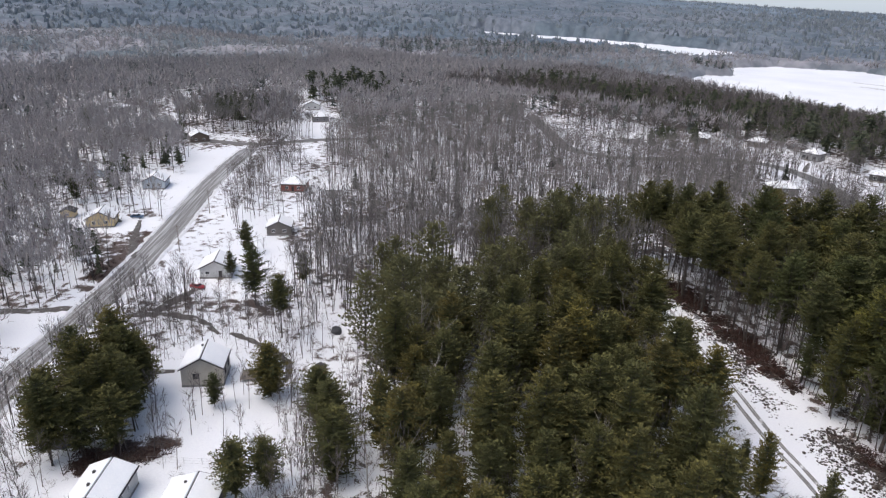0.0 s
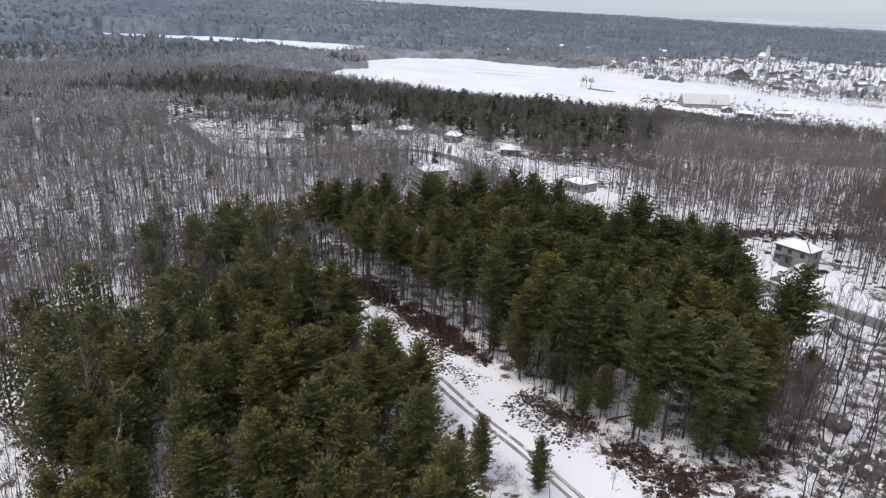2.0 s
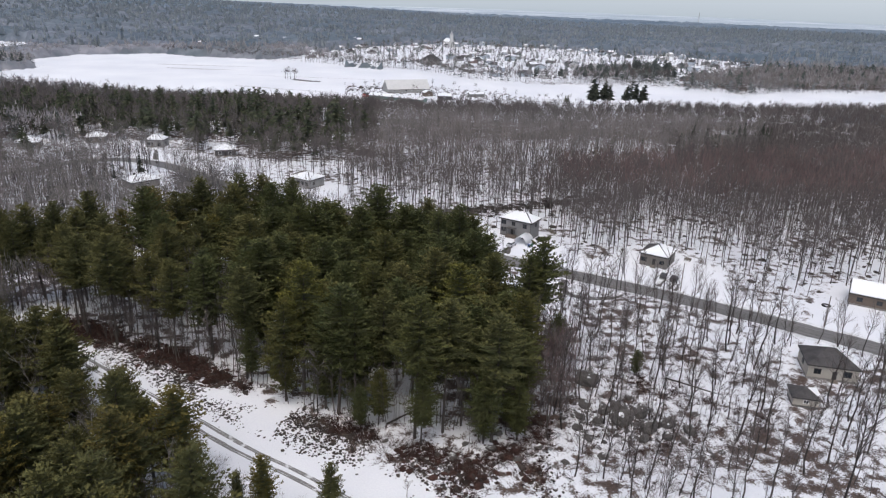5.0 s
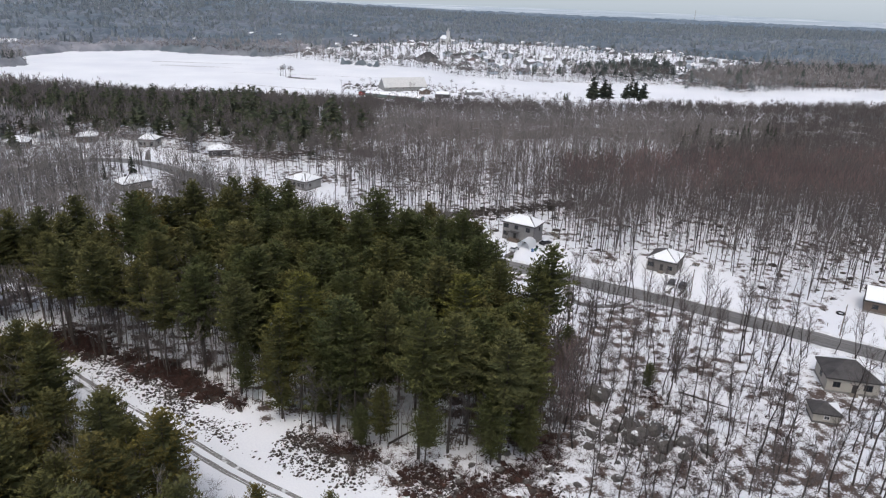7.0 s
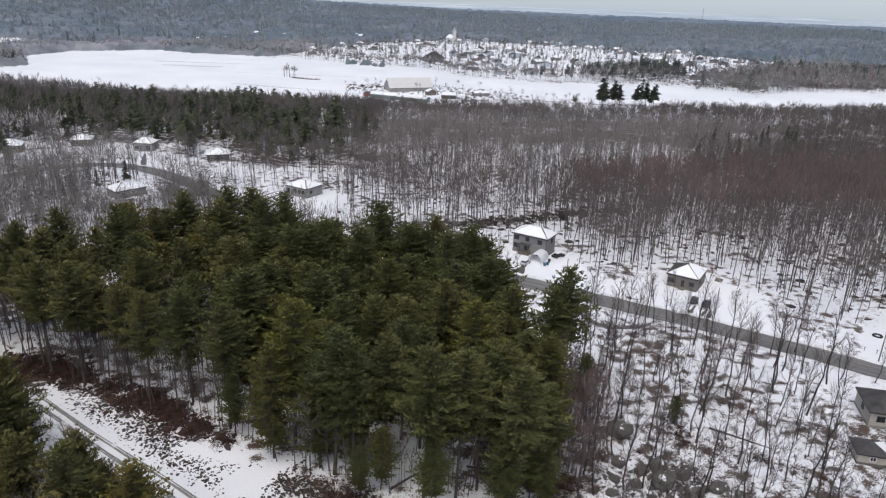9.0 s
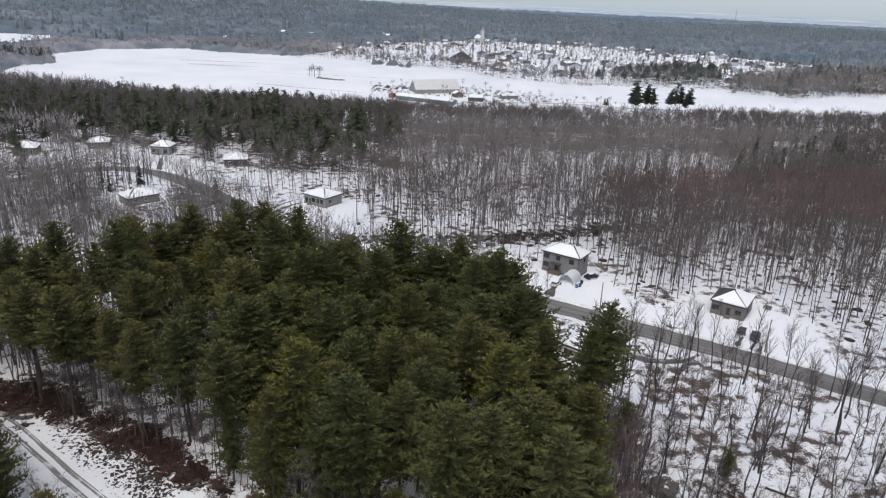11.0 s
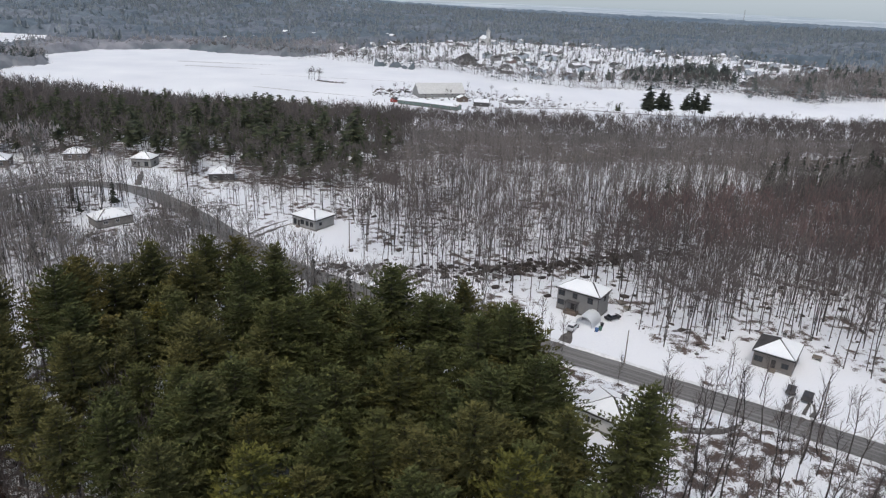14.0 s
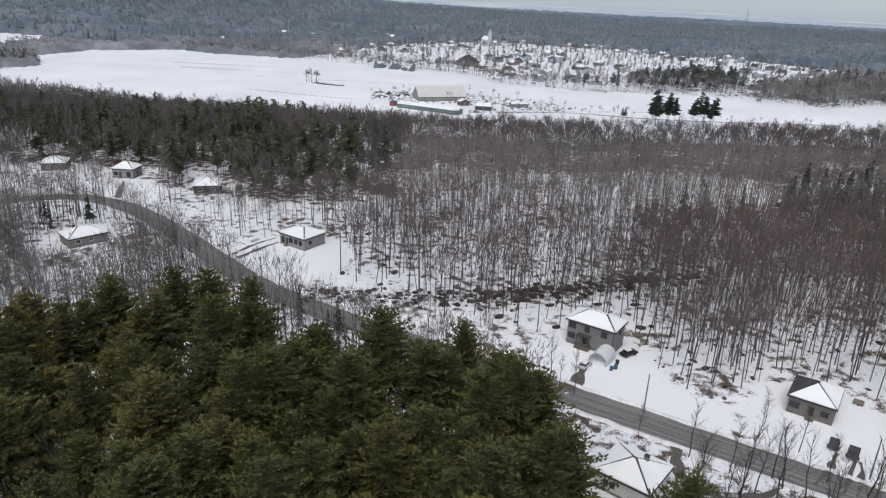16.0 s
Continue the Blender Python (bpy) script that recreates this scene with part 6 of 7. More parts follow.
# ---- yard things ----
def shelter(spot, turn):
    """Arched fabric car shelter, open at the front, on hoops."""
    top = new("car_shelter")
    n, r, ln = 14, 2.1, 5.6
    skin = bmesh.new()
    grid = [[skin.verts.new((r * 1.05 * math.cos(math.pi * k / n), y, 2.7 * math.sin(math.pi * k / n) ** 0.8)) for k in range(n + 1)] for y in np.linspace(-ln / 2, ln / 2, 6)]
    for a, b in zip(grid, grid[1:]):
        for k in range(n):
            skin.faces.new((a[k], a[k + 1], b[k + 1], b[k]))
    skin.faces.new(grid[-1])
    bmesh.ops.solidify(skin, geom=skin.faces[:], thickness=0.05)
    part("cover", skin, M_SNOW, top, "white fabric cover under snow")
    for y in np.linspace(-ln / 2, ln / 2, 4):
        v, f = tube([(r * math.cos(math.pi * k / 10), y, 2.62 * math.sin(math.pi * k / 10) ** 0.8) for k in range(11)], [0.03] * 11, 5)
        new("hoop", mesh_np("hoop", v, f, [M_STEEL])).parent = top
    top.matrix_basis = pose(*spot, 0, 0, 0, turn)
    return tagged(top, "white arched fabric car shelter, open in front", "car shelter")


shelter((47.2, 215.5), -38)


def bin_thing(label, spot, mat):
    top = new("wheelie_bin")
    part("body", _hexa([(-0.24, -0.28, 0.06), (0.24, -0.28, 0.06), (0.24, 0.28, 0.06), (-0.24, 0.28, 0.06), (-0.31, -0.36, 1.0), (0.31, -0.36, 1.0), (0.31, 0.36, 1.0), (-0.31, 0.36, 1.0)]), mat, top)
    part("lid", box(0, 0, 1.05, 0.68, 0.78, 0.09, bevel=0.03), mat, top)
    for s in (-1, 1):
        wb = bmesh.new()
        bmesh.ops.create_cone(wb, cap_ends=True, segments=12, radius1=0.12, radius2=0.12, depth=0.06, matrix=pose(s * 0.27, 0.3, 0.12, 0, 90))
        part("wheel", wb, M_TYRE, top)
    top.matrix_basis = pose(*spot, 0, 0, 0, 30)
    return tagged(top, label, "bin", "bins by the drive")


bin_thing("blue plastic recycling bin on the snow", (48, 210.6), paint("blue_plastic", (0.06, 0.13, 0.28), 0.5))
bin_thing("green plastic bin on the snow", (49.1, 211.2), paint("green_plastic", (0.06, 0.14, 0.1), 0.5))
bin_thing("black plastic bin on the snow", (50.1, 213.4), C_BLACK)


def pole_thing(spot, h, label, arm=True, lean=0.0):
    top = new("utility_pole")
    v, f = tube([(0, 0, -0.3), (0, 0, h * 0.5), (0, 0, h)], [0.16, 0.13, 0.1], 9)
    new("post", mesh_np("post", v, f, [M_TIMBER], smooth=True)).parent = top
    if arm:
        part("crossarm", box(0, 0, h - 0.5, 1.8, 0.1, 0.12, bevel=0.02), M_TIMBER, top)
        for s in (-0.8, 0.0, 0.8):
            bm = bmesh.new()
            bmesh.ops.create_cone(bm, cap_ends=True, segments=8, radius1=0.06, radius2=0.04, depth=0.2, matrix=pose(s, 0, h - 0.34))
            part("insulator", bm, M_WHITE, top)
    top.matrix_basis = pose(*spot, 0, lean, 0, 52)
    return tagged(top, label, "pole", "utility poles")


pole_thing((50.4, 195.1), 8.5, "weathered wooden utility pole beside the road", False)
for p in ((-141.2, 14.5), (-168.1, 41.7), (-193.9, 65.5), (-223.4, 90.7), (-254.2, 114.8), (-286.4, 143.8)):
    pole_thing(p, 9.0, "wooden utility pole along the village road")
for p in ((84.4, 174.3), (113.2, 150.7)):
    pole_thing(p, 8.5, "wooden utility pole beside the woods road", False)


def drive(line, half, label, seed):
    return strip("driveway", soft_line(line, 1.5), half, M_DRIVE, label, 0.06, 0.45, seed, "driveway", 0.6)


for k, (line, half, label) in enumerate(DRIVES):
    drive(line, half, label, 101 + k)


def playset(spot):
    top = new("play_tower")
    for sx in (-0.8, 0.8):
        for sy in (-0.8, 0.8):
            part("post", box(sx, sy, 1.5, 0.12, 0.12, 3.0, bevel=0.01), M_TIMBER, top)
    part("platform", box(0, 0, 1.5, 1.7, 1.7, 0.1, bevel=0.01), M_TIMBER, top)
    part("roof", poly_bm([[(-1, -1, 2.9), (1, -1, 2.9), (0, 0, 3.8)], [(1, -1, 2.9), (1, 1, 2.9), (0, 0, 3.8)], [(1, 1, 2.9), (-1, 1, 2.9), (0, 0, 3.8)], [(-1, 1, 2.9), (-1, -1, 2.9), (0, 0, 3.8)], [(-1, 1, 2.9), (1, 1, 2.9), (1, -1, 2.9), (-1, -1, 2.9)]]), M_SHINGLE, top)
    part("railing", box(0, -0.82, 1.95, 1.6, 0.06, 0.7, bevel=0.01), M_TIMBER, top)
    part("slide", _hexa([(0.8, -0.3, 1.42), (0.8, 0.3, 1.42), (0.8, 0.3, 1.52), (0.8, -0.3, 1.52), (3.0, -0.3, 0.05), (3.0, 0.3, 0.05), (3.0, 0.3, 0.15), (3.0, -0.3, 0.15)]), paint("yellow_plastic", (0.6, 0.4, 0.06), 0.5), top)
    part("beam", box(-2.0, 0, 2.3, 2.4, 0.12, 0.12, bevel=0.01), M_TIMBER, top)
    for sy in (-0.6, 0.6):
        part("leg", box(-3.1, sy, 1.15, 0.1, 0.1, 2.4, bevel=0.01), M_TIMBER, top)
    top.matrix_basis = pose(*spot, 0, 0, 0, 200)
    return tagged(top, "wooden play tower with a slide in the snowy yard", "play tower")


playset((-87.5, 25.0))


def wire_fence(a, b, n):
    top = new("fence")
    a, b = Vector((*a, 0)), Vector((*b, 0))
    d = b - a
    for k in range(n + 1):
        q = a + d * k / n
        v, f = tube([(q.x, q.y, -0.2), (q.x, q.y, 1.3)], [0.04, 0.04], 6)
        new("post", mesh_np("post", v, f, [M_STEEL])).parent = top
    for zz in (0.15, 0.7, 1.25):
        v, f = tube([(a.x, a.y, zz), (b.x, b.y, zz)], [0.015, 0.015], 4)
        new("rail", mesh_np("rail", v, f, [M_STEEL])).parent = top
    return tagged(top, "thin wire fence across a snowy yard", "fence")


wire_fence((-99.3, 15.4), (-82.7, 31.3), 7)


def deck(spot, turn):
    top = new("deck")
    for k in range(12):
        part("plank", box(-1.9 + k * 0.345, 0, 0.62, 0.33, 3.6, 0.06), M_TIMBER, top)
    for sx in (-1.9, 1.9):
        for sy in (-1.7, 1.7):
            part("post", box(sx, sy, 0.7, 0.14, 0.14, 1.6, bevel=0.01), M_TIMBER, top)
    for sx in (-1.9, 1.9):
        part("rail", box(sx, 0, 1.45, 0.08, 3.5, 0.1, bevel=0.01), M_TIMBER, top)
    top.matrix_basis = pose(*spot, 0, 0, 0, turn)
    return tagged(top, "weathered timber deck beside the cream house", "deck")


deck((-112.5, 43.6), 49)


def mound(name, label, category, spot, size, mat, seed, group=""):
    """A lumpy heap: boulder, covered pile or stump, sunk into the snow a little."""
    bm = bmesh.new()
    bmesh.ops.create_icosphere(bm, subdivisions=3, radius=1.0)
    for v in bm.verts:
        k = 1 + 0.32 * noise.noise(v.co * 1.3 + Vector((seed, 0, 0))) + 0.12 * noise.noise(v.co * 3.7 + Vector((0, seed, 0)))
        v.co = Vector((v.co.x * size[0], v.co.y * size[1], v.co.z * size[2])) * k
    me = bpy.data.meshes.new(name)
    bm.to_mesh(me)
    bm.free()
    me.materials.append(mat)
    ob = new(name, me)
    ob.matrix_basis = pose(spot[0], spot[1], size[2] * 0.45, 0, 0, seed * 47 % 360)
    return tagged(ob, label, category, group)


mound("tarpaulin_mound", "heap under a dark tarpaulin in the snow", "heap", (-117.5, 69.9), (1.9, 1.3, 0.9), M_TARP, 3)
mound("tarpaulin_mound", "dark covered heap beside the drive", "heap", (-114.3, 5.9), (2.4, 1.6, 1.0), M_TARP, 5)
mound("tarpaulin_mound", "low dark covered heap in the saplings", "heap", (-106.5, 45.7), (1.6, 1.2, 0.5), M_TARP, 6)
for k in range(10):
    px, py = np.array((104.4, 161.6)) + (np.array((123.8, 148.3)) - np.array((104.4, 161.6))) * k / 9
    st = new("marker_stake")
    part("post", box(0, 0, 0.45, 0.12, 0.12, 0.9, bevel=0.01), M_TIMBER, st)
    part("cap", box(0, 0, 0.92, 0.26, 0.26, 0.1, bevel=0.02), M_TRIM, st)
    st.matrix_basis = pose(px, py, 0, 0, 0, 20)
    tagged(st, "short dark marker stake in the snowy verge", "stake", "stakes along the verge")
ty = bmesh.new()
n1, n2 = 18, 8
ring_v = [[ty.verts.new(((0.62 + 0.22 * math.cos(b)) * math.cos(a), (0.62 + 0.22 * math.cos(b)) * math.sin(a), 0.18 + 0.2 * math.sin(b))) for b in np.linspace(0, 2 * math.pi, n2, endpoint=False)] for a in np.linspace(0, 2 * math.pi, n1, endpoint=False)]
for i in range(n1):
    for j in range(n2):
        ty.faces.new((ring_v[i][j], ring_v[(i + 1) % n1][j], ring_v[(i + 1) % n1][(j + 1) % n2], ring_v[i][(j + 1) % n2]))
tyre_me = bpy.data.meshes.new("old_tyre")
ty.to_mesh(tyre_me)
ty.free()
tyre_me.materials.append(M_TYRE)
tyre_ob = new("old_tyre", tyre_me)
tyre_ob.matrix_basis = pose(*(121.3, 162.5), 0.05, 0, 0, 10) @ Matrix.Diagonal((1.5, 1.5, 1.2, 1))
tagged(tyre_ob, "large black tyre lying on the snow", "tyre")


def pallet(spot, turn, label):
    top = new("timber_pallet")
    for k in range(5):
        part("board", box(-0.8 + 0.4 * k, 0, 0.5, 0.3, 2.0, 0.06), M_TIMBER, top)
    for sy in (-0.85, 0, 0.85):
        part("bearer", box(0, sy, 0.24, 1.9, 0.12, 0.46), M_TIMBER, top)
    top.matrix_basis = pose(*spot, 0, 0, 0, turn)
    return tagged(top, label, "pallet")


pallet((59, 227.2), 20, "weathered timber stack behind the grey house")
pallet((97, 198.1), 50, "square timber pallet beside the tan bungalow")
pallet((59.6, 223.8), 70, "low timber frame lying on the snow")
for px, py in ((65.5, 201.4), (68.9, 199.6), (71.2, 203), (74.6, 208.7), (64.5, 208.3), (67.9, 211.1)):
    mound("boulder", "dark boulder with snow at the wood's edge", "boulder", (px, py), (0.5 + 0.03 * (px * 7 % 9), 0.45, 0.35), M_ROCK, px * 1.3, "boulders at the wood edge")
r = np.random.default_rng(120)
BIG = ((42.8, 126.1, 2.0), (46.2, 115.5, 1.5), (45.6, 111.4, 1.9), (50.2, 113.8, 1.45), (49.9, 108.5, 1.5), (39.6, 117.1, 1.1), (43.1, 114.8, 1.0), (54.2, 109.3, 1.2), (40.7, 111.5, 0.9), (57.6, 107.0, 1.1), (52.5, 105.5, 0.9), (37.5, 113.0, 0.8), (36.0, 109.5, 0.8), (47.8, 105.2, 0.9))
for px, py, s in BIG:
    mound("boulder", "large rounded grey boulder with snow lying on it", "boulder", (px, py), (s * 1.3, s * 1.0, s * 0.95), M_STONE, px * 1.7, "boulders in the clearing")
for px, py in ((37.2, 106.1), (42.9, 106.6), (33.9, 113), (49.8, 119.6), (55.3, 104.2), (27, 103.9), (22.5, 100.6), (30.9, 99.3), (38.3, 100.4), (18, 104.1), (13.5, 105.8), (20.3, 108.6)):
    s = r.uniform(0.45, 0.85)
    mound("boulder", "grey boulder half buried in snow", "boulder", (px, py), (s * 1.25, s, s * 0.75), M_STONE, px * 1.7, "boulders in the clearing")


def bits(name, label, category, spots, lo, hi, mat, seed, flat=0.6):
    """Uncountable clods and stones as one object."""
    r = np.random.default_rng(seed)
    b = bmesh.new()
    bmesh.ops.create_icosphere(b, subdivisions=1, radius=1.0)
    b.verts.ensure_lookup_table()
    v = np.array([tuple(q.co) for q in b.verts])
    f = np.array([[q.index for q in a.verts] for a in b.faces])
    b.free()
    v = v * (1 + r.normal(0, 0.26, (len(v), 1)))
    v[:, 0] *= 1.35
    v[:, 2] *= flat
    out, faces = many((v, f), spots, r.uniform(lo, hi, len(spots)) * r.uniform(0.4, 1, len(spots)), r, 0.2)
    return tagged(new(name, mesh_np(name, out, faces, [mat])), label, category, kind="stuff")


def along(line, wide, n, seed):
    r = np.random.default_rng(seed)
    p = np.array(soft_line(line, 0.5))
    q = p[r.integers(0, len(p), n)] + r.normal(0, wide, (n, 2))
    return np.column_stack([q, np.full(n, 0.02)])


FOOT = [(-12, 115), (-2, 107.5), (5, 104), (13, 100.5), (20, 101), (27, 106), (30, 114)]
CUT = [(-67.7, 149.6), (-63.6, 146.9), (-51.1, 139.1), (-38.6, 126.9), (-28.6, 121.8), (-19.2, 116.5), (-11, 110.6), (-4.1, 107.7)]
bits("dirt_clods", "dark clods and stumps strewn over snow along the cut edge", "clods", np.concatenate([along(CUT, 1.0, 1900, 1), along(CUT, 2.2, 1300, 9), along(CUT[4:], 2.8, 1000, 4), along([(-62, 143), (-49, 133), (-37, 122), (-26, 114.5), (-15, 107.5), (-3, 101)], 1.5, 1700, 10), along([(0, 104), (9, 98), (18, 92), (28, 88)], 3.0, 900, 12), along([(-6, 111), (2, 105), (8, 100), (16, 96), (28, 97)], 1.7, 600, 2), scatter(RUBBLE, 2.0, 3)]), 0.07, 0.3, M_CLOD, 5)
bits("stones", "grey stones scattered through the clearing", "stones", np.concatenate([along([(2, 106), (12, 99), (20, 98)], 2.2, 60, 7), along([(36, 116), (46, 110), (58, 104)], 4.0, 110, 8)]), 0.3, 0.8, M_STONE, 6)


HEAPS = ((-78, 156, 4.2, 210), (-70, 154, 3.4, 170), (-64, 150.5, 2.2, 60), (-50, 142, 2.6, 110), (-43, 137.5, 2.2, 100), (-36, 131.5, 2.0, 90), (-31, 127.5, 1.5, 50), (-57, 146.5, 2.2, 70), (-46.5, 140, 2.0, 60), (-39.5, 134.5, 1.8, 50), (6, 101, 2.6, 30), (14, 97, 3.0, 70), (2, 103, 2.0, 20), (20, 103, 2.2, 25), (25, 113, 2.2, 25), (11, 93, 2.2, 20), (24, 96, 2.6, 20))


def heaped(share, seed):
    """Spots gathered in separate heaps."""
    r = np.random.default_rng(seed)
    out = [np.column_stack([hx + r.normal(0, hr * 0.8, int(n * share)), hy + r.normal(0, hr * 0.8, int(n * share)), np.full(int(n * share), 0.02)]) for hx, hy, hr, n in HEAPS]
    return np.concatenate(out)


brush("rust-brown brush and dead boughs heaped along the pines", heaped(1.5, 11), 11, M_BRUSH, (0.5, 1.6), 11, 0.15)
bits("dark_clods", "dark stumps and roots among the brush", "clods", heaped(0.6, 14), 0.2, 0.8, M_CLOD, 15)
bits("brush_clods", "red-brown heaps of bark and roots", "clods", heaped(0.6, 12), 0.2, 0.8, M_BRUSH, 13)
brush("rust-brown brush under the yard pines", scatter(MULCH, 0.7, 13), 14, M_BRUSH, (0.3, 0.9), 12, 0.2)
brush("rust-brown shrubs beside the village road", scatter(RUSSET_A, 1.4, 41), 42, M_BRUSH, (0.5, 1.7), 16, 0.09)
brush("brown hedge of bare shrubs below the pale house", scatter(RUSSET_B, 1.3, 55), 56, M_TWIG, (0.5, 1.7), 16, 0.07)
brush("low bare shrubs and twigs among boulders", scatter([(24.9, 120), (22.5, 101.7), (44.9, 87.7), (78.9, 96.5), (94.8, 114.5), (68.1, 142.2), (38.7, 142.6)], 1.9, 15), 16, M_TWIG, (0.5, 1.9), 16, 0.055)
brush("low bare shrubs in the yards", scatter(WOODS_S, 2.1, 17), 18, M_TWIG, (0.4, 1.8), 12, 0.05)
brush("low bare shrubs along the edge of the track", along([(-74.8, 139.6), (-56.7, 124.5), (-40.9, 111.6), (-27.4, 97.7), (-11.7, 83.8)], 1.8, 420, 19), 20, M_TWIG, (0.6, 2.2), 14, 0.05)
brush("reddish undergrowth at the foot of the pines", scatter([(6.8, 113.3), (27.1, 111.9), (34.1, 129), (29.6, 138.2), (20.5, 124.6)], 1.5, 21), 22, M_BRUSH, (0.4, 1.5), 9, 0.1)
brush("undergrowth and fallen twigs in the eastern woods", scatter(WOODS_E, 5.0, 23, away), 24, M_TWIG, (0.5, 1.5), 7, 0.09)
brush("undergrowth in the middle woods", scatter(WOODS_MID, 4.5, 25, away), 26, M_TWIG, (0.5, 1.7), 7, 0.09)
BAND = [(-21.1, 249.1), (0.4, 246.4), (23.1, 248.4), (40.1, 252.7), (57.1, 257.1), (74.1, 262.5), (92.2, 266.8)]
bits("dark_rocks", "band of dark rocks and roots along a wooded gully", "rocks", along(BAND, 2.6, 420, 31), 0.4, 1.5, M_CLOD, 32)
brush("dark thicket along a wooded gully", along(BAND, 3.2, 500, 33), 34, M_TWIG, (0.8, 2.6), 10, 0.12)
brush("russet bracken among the bare trees", scatter([(61.4, 149.2), (70.4, 144.5), (81.5, 128.4), (79.1, 121.6), (70.2, 128.5), (61.3, 140.1)], 1.6, 35), 36, M_BRUSH, (0.4, 1.2), 9, 0.12)
bits("dark_clumps", "dark rocks and stumps dotted through the eastern woods", "rocks", scatter(WOODS_E, 6.5, 37, away), 0.3, 1.1, M_CLOD, 38)
brush("dark red-brown brush at the foot of the pines", along(FOOT, 1.6, 420, 51), 52, M_BRUSH, (0.5, 1.9), 16, 0.09)
brush("red-brown thicket of shoots beside the boulders", scatter(SIDE, 1.7, 53), 54, M_BRUSH, (0.8, 2.6), 9, 0.07)
brush("brushwood heaps on the rubble", scatter(RUBBLE, 3.6, 39), 40, M_BRUSH, (0.5, 1.8), 22, 0.09)
brush("dark tangle of roots and dead boughs under the trees", scatter([(33.8, 101.6), (49.5, 96.8), (63.2, 105.8), (56.5, 112.7), (45.2, 110.6), (36.2, 111.8)], 2.0, 47), 48, M_BRUSH, (0.5, 1.6), 26, 0.1)
brush("russet leaf litter and dead fern on the slope", along([(49.9, 128.8), (58.9, 123), (67.8, 116), (76.8, 111.3)], 2.2, 160, 49), 50, M_BRUSH, (0.3, 0.9), 14, 0.16)
for px, py, a, ln in ((*(-33.9, 128.8), 20, 7), (*(2.2, 115.1), 40, 8), (*(-53.1, 142.8), 70, 6), (*(15.8, 116.7), -15, 7), (*(65.6, 122.9), -35, 12)):
    v, f = tube([(-ln / 2, 0, 0), (0, 0.1, 0.05), (ln / 2, 0, 0.1)], [0.2, 0.17, 0.09], 8)
    lg = new("fallen_log", mesh_np("fallen_log", v, f, [M_BARK_PINE], smooth=True))
    lg.matrix_basis = pose(px, py, 0.25, 0, 3, a)
    tagged(lg, "fallen pine log lying in the snow", "log", "fallen logs")

# ---- the farm and the far town ----
house("long grey barn with a snow-dusted roof on the field", (30, 668), 14, 40, 20, 3.2, "gable_x", 7.5, paint("barn_grey", (0.3, 0.3, 0.29)), [("F", k, 2.4, 1.4, 1.0) for k in range(-15, 16, 6)], name="barn", group="farm buildings", category="barn", bare=(0, 1), over=0.5, roof_mat=paint("pale_sheet_roof", (0.58, 0.58, 0.57), 0.5))
house("long low green farm building with a white roof", (20, 612), -30, 52, 8, 3.0, "gable_x", 1.6, C_GREEN, [("F", k, 1.7, 1.2, 0.9) for k in range(-20, 21, 8)], name="barn", group="farm buildings", category="barn", roof_mat=M_STEEL)
house("red gable shed joined to the farm building", (-7, 629), -30, 4, 6, 2.4, "gable_y", 1.2, paint("barn_red", (0.36, 0.07, 0.06)), [("F", 0, 1.7, 1.2, 0.9)], name="shed", group="farm buildings", category="shed", bare=(0, 1))
house("small dark farm shed in the snow", (62, 622), -10, 12, 8, 3.2, "gable_x", 2, C_DARK, [("F", 0, 1.7, 1.2, 0.9)], name="shed", group="farm buildings", category="shed")
house("brown farm shed beside the barn", (48, 640), 20, 8, 6, 3.2, "gable_y", 2, C_BROWN, [("F", 0, 1.7, 1.2, 0.9)], name="shed", group="farm buildings", category="shed")
house("grey implement shed beside the lane", (92, 640), 10, 14, 6, 2.6, "gable_x", 1.4, C_GREY, [("F", 0, 1.5, 1.2, 0.9)], name="shed", group="farm buildings", category="shed")
brush("low dark hedge on the open field", along([(-80, 735), (-66, 728), (-55, 724)], 1.0, 60, 29) + (0, 0, float(land(-68, 728))), 30, M_TWIG, (0.8, 2.2), 12, 0.4)
FARM = [(-30, 660), (-22, 700), (60, 700), (130, 655), (135, 628), (70, 605), (45, 600), (60, 640), (-5, 645)]
brush("bare shrubs and stored gear around the farm", scatter(FARM, 6.0, 27), 28, M_CLOD, (0.8, 2.6), 9, 0.4)
bits("farm_heaps", "grey heaps of stones and stored gear on the snow", "heaps", scatter(FARM, 10.0, 43), 0.6, 2.2, M_ROCK, 44)
bits("muck_heaps", "dark muck heaps round the barn", "heaps", scatter([(-28, 668), (-24, 698), (8, 700), (10, 684), (-12, 660)], 6.0, 45), 0.9, 2.6, M_CLOD, 46)
bare_woods(FARM, 16, 305, 0.28, 0.5, "bare trees round the farm", None, BARE_MORE)
bare_woods([(60, 600), (130, 625), (215, 606), (320, 600), (320, 590), (210, 592), (130, 604), (70, 588)], 9, 306, 0.2, 0.45, "bare bushes dotted along the farm lane", None, BARE_MORE)
for px, py, size in ((-84, 742, 0.85), (-79, 739, 0.72), (-89, 745, 0.6)):
    tree_thing("bare_tree", BARE[int(size * 100) % 9], (px, py, float(land(px, py)) - 0.2), size, px * 31 % 360, "wide lone bare tree on the open field", "tree", "trees on the field", wide=2.2)
bare_woods([(-90, 737), (-90, 748), (-76, 744), (-76, 735)], 4.5, 319, 0.5, 0.65, "fine crowns of the lone trees on the field", None, BARE_HAZE)
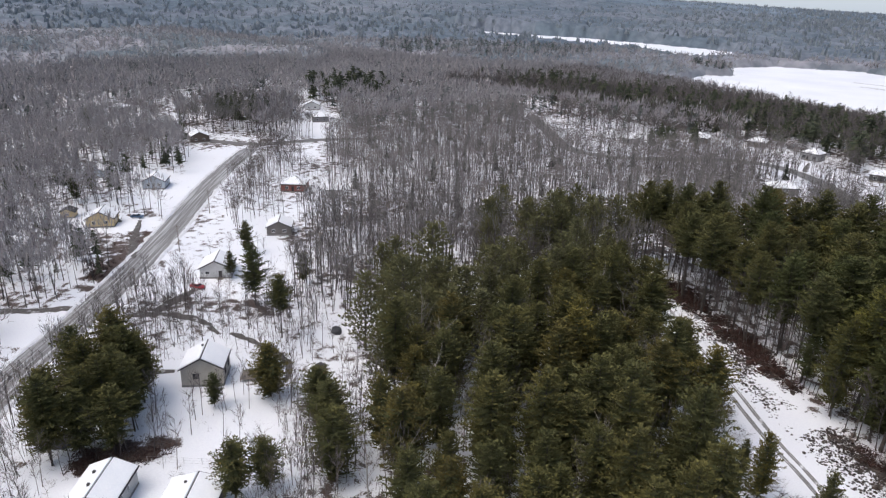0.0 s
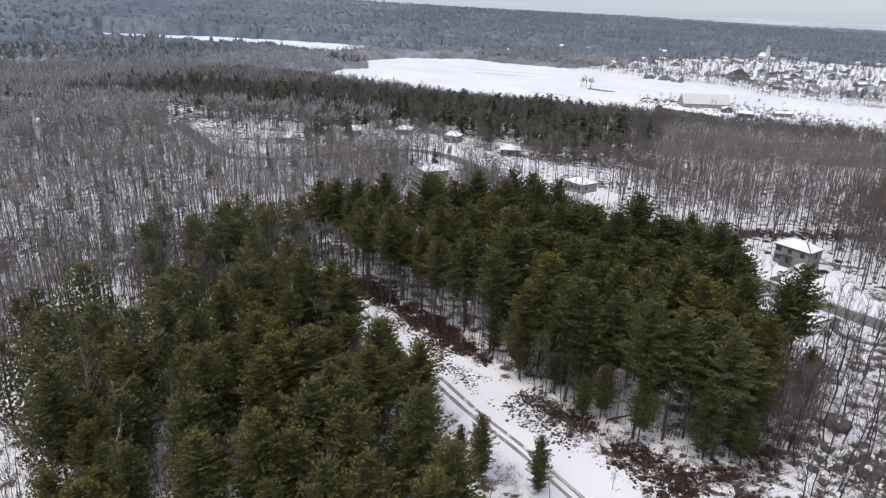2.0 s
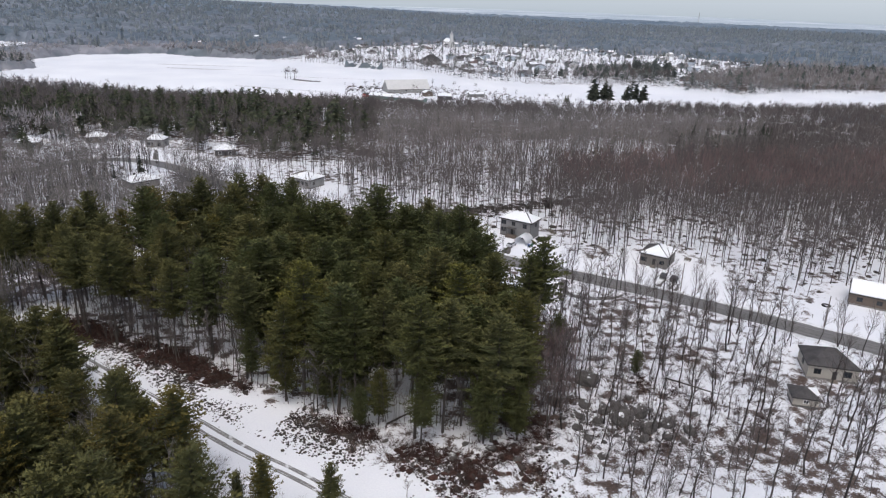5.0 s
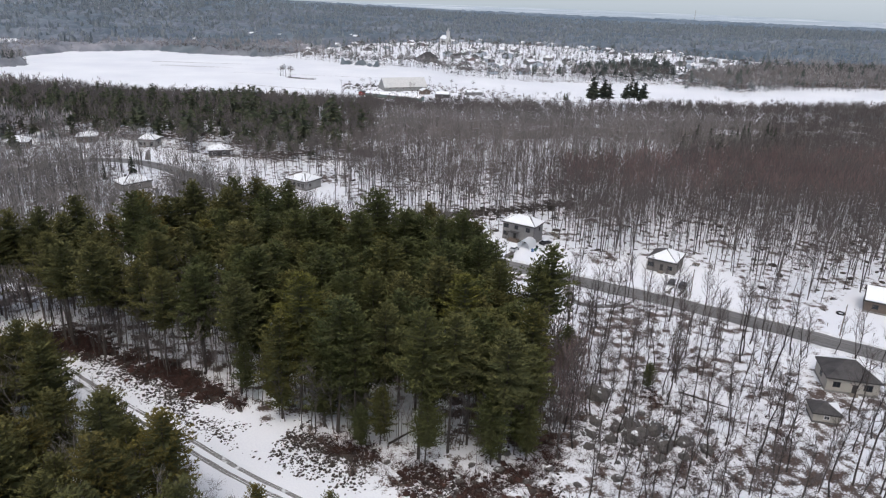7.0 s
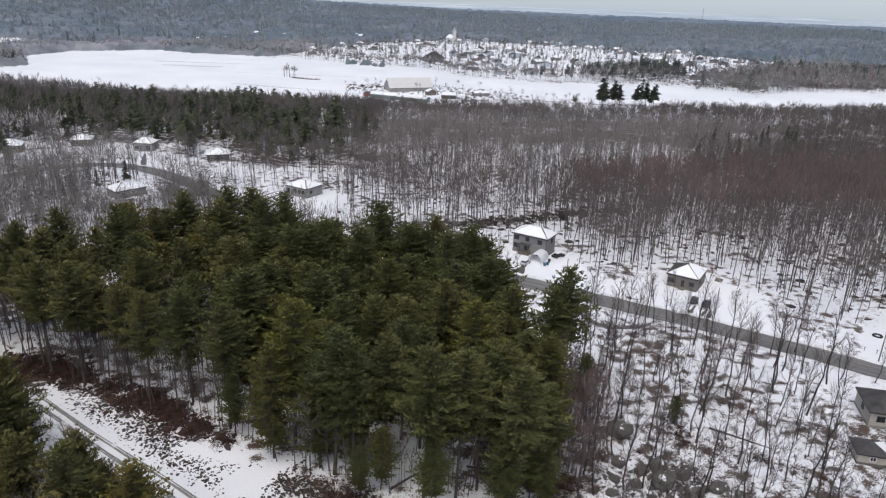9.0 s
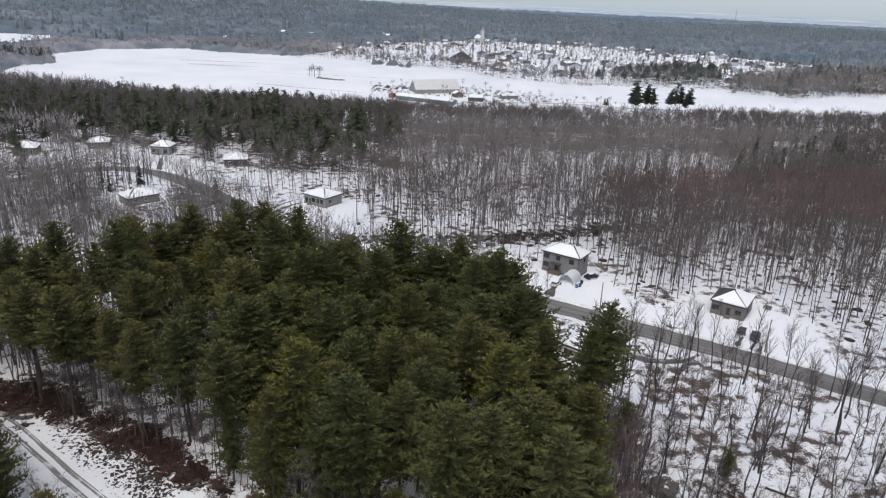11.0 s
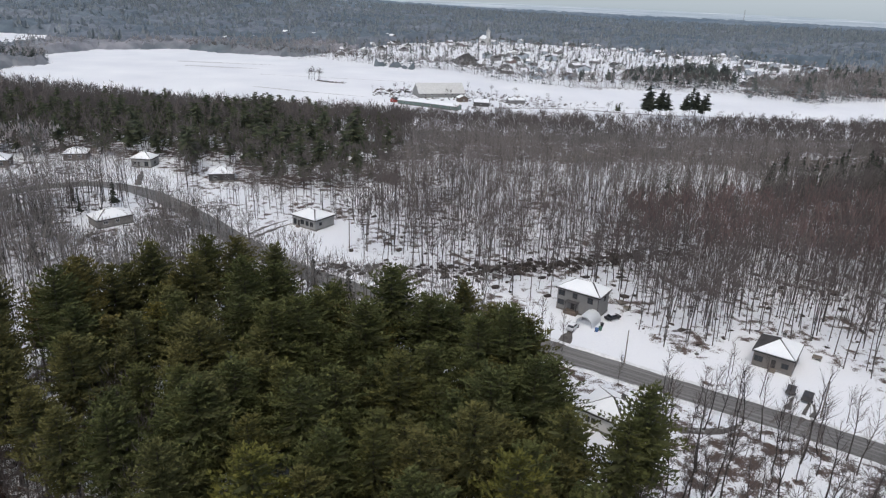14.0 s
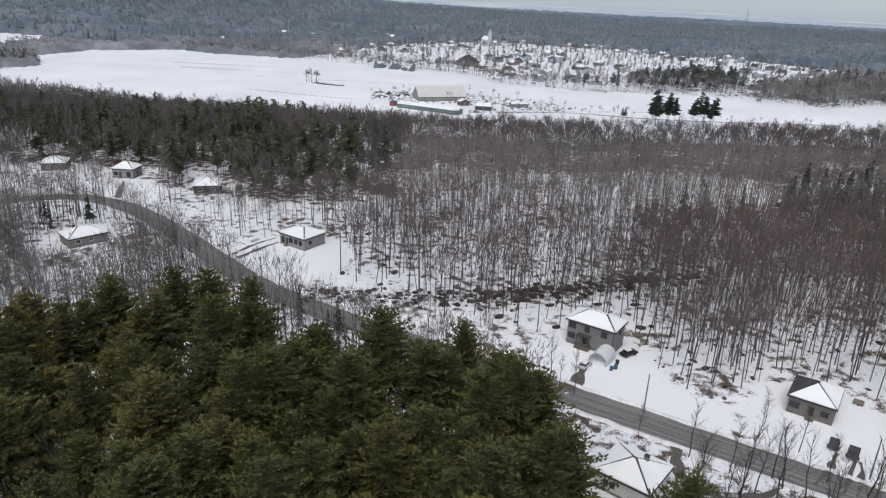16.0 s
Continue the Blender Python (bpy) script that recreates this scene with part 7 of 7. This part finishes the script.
for k, line in enumerate(([(-230, 838), (-190, 830), (-150, 826)], [(-250, 880), (-180, 872), (-140, 868)], [(-130, 690), (-90, 672), (-30, 650)], [(-140, 775), (-60, 760), (30, 742)], [(130, 625), (230, 640), (262, 690)])):
    strip("field_track", soft_line(line, 9), (4.5, 3.4, 1.6, 0.9, 0.8)[k], M_SMUDGE, "bare tractor line showing through field snow", 0.06, 0.9, 60 + k, "track", 0.7)
strip("lane_farm", soft_line([(70, 612), (130, 618), (200, 600), (330, 596)], 8), 1.6, M_RUT, "farm lane along a hedge", 0.1, 0.6, 31)
r = np.random.default_rng(140)
# Red and brown sidings greyed: haze over the far town put into the paint.
TOWN_MATS = [C_PALE, C_GREY, C_BLUE, paint("dull_red_siding", (0.22, 0.16, 0.15)), C_PALE, paint("grey_brown_siding", (0.2, 0.19, 0.185)), C_BLUE]
protos = {}
def town_keep(x, y, r):
    n = np.array([noise.noise((a * 0.006, b * 0.006, 4.4)) for a, b in zip(x, y)])
    return (n > -0.1) & (off_line([(-140, 985), (-79, 942), (-10, 886), (44, 880), (72, 835), (106, 765), (158, 745), (212, 737)], x, y) > 32)


spots = scatter(TOWN, 42, 141, town_keep)
for q in spots:
    k = int(r.integers(0, 10))
    if k not in protos:
        protos[k] = house("far town house with a snowy roof", (q[0], q[1]), r.uniform(0, 180), r.uniform(10, 15), r.uniform(8, 10), r.uniform(3, 5.4), ("gable_y", "hip", "gable_x")[k % 3], 2.6, TOWN_MATS[k % 7],
                          [("F", 0, 1.8, 2.6, 1.2), ("R", 0, 1.8, 1.8, 1.2)], group="far town houses", bare=((), (0,), (), (1,), (0, 1))[k % 5])
    else:
        copy_thing(protos[k], pose(*q, 0, 0, r.uniform(0, 360)))
for px, py in ((-183, 1267), (-125, 1356), (-106, 1347), (-71, 1415), (-20, 1330), (-30, 1362), (-150, 1290), (-200, 1330), (-230, 1190), (-260, 1160)):
    copy_thing(protos[int(r.choice(list(protos)))], pose(px, py, float(land(px, py)) + 6, 0, 0, r.uniform(0, 360)))
church = house("white church with a small tower in the far town", (142, 1343), 20, 12, 24, 9.0, "gable_y", 6.0, C_PALE, [("F", 0, 4.0, 2.0, 3.0)], name="church", group="far town houses", category="church")
part("tower", box(0, -10, 11, 5, 5, 22), C_PALE, church)
spire = bmesh.new()
bmesh.ops.create_cone(spire, cap_ends=True, segments=4, radius1=3.6, radius2=0.1, depth=7, matrix=pose(0, -10, 25.5, 0, 0, 45))
part("spire", spire, M_STEEL, church)
house("large dark hipped barn at the edge of the town", (77, 955), 25, 24, 18, 4.5, "hip", 8.0, C_GREY, [("F", 0, 2.4, 2.0, 1.4)], name="barn", group="far town houses", category="barn", bare=(0, 1, 2, 3))
mast = new("radio_mast")
mx, my = (1577.8, 3450)
mz = float(land(mx, my))
for a in range(3):
    q = (math.cos(a * 2.09) * 2.2, math.sin(a * 2.09) * 2.2)
    v, f = tube([(q[0], q[1], 0), (q[0] * 0.3, q[1] * 0.3, 62)], [0.5, 0.35], 4)
    new("leg", mesh_np("leg", v, f, [M_STEEL])).parent = mast
for zz in range(4, 62, 6):
    part("brace", box(0, 0, zz, 3.4 * (1 - zz / 90), 3.4 * (1 - zz / 90), 0.4), M_STEEL, mast)
mast.location = (mx, my, mz)
tagged(mast, "thin lattice radio mast on the far ridge", "mast")
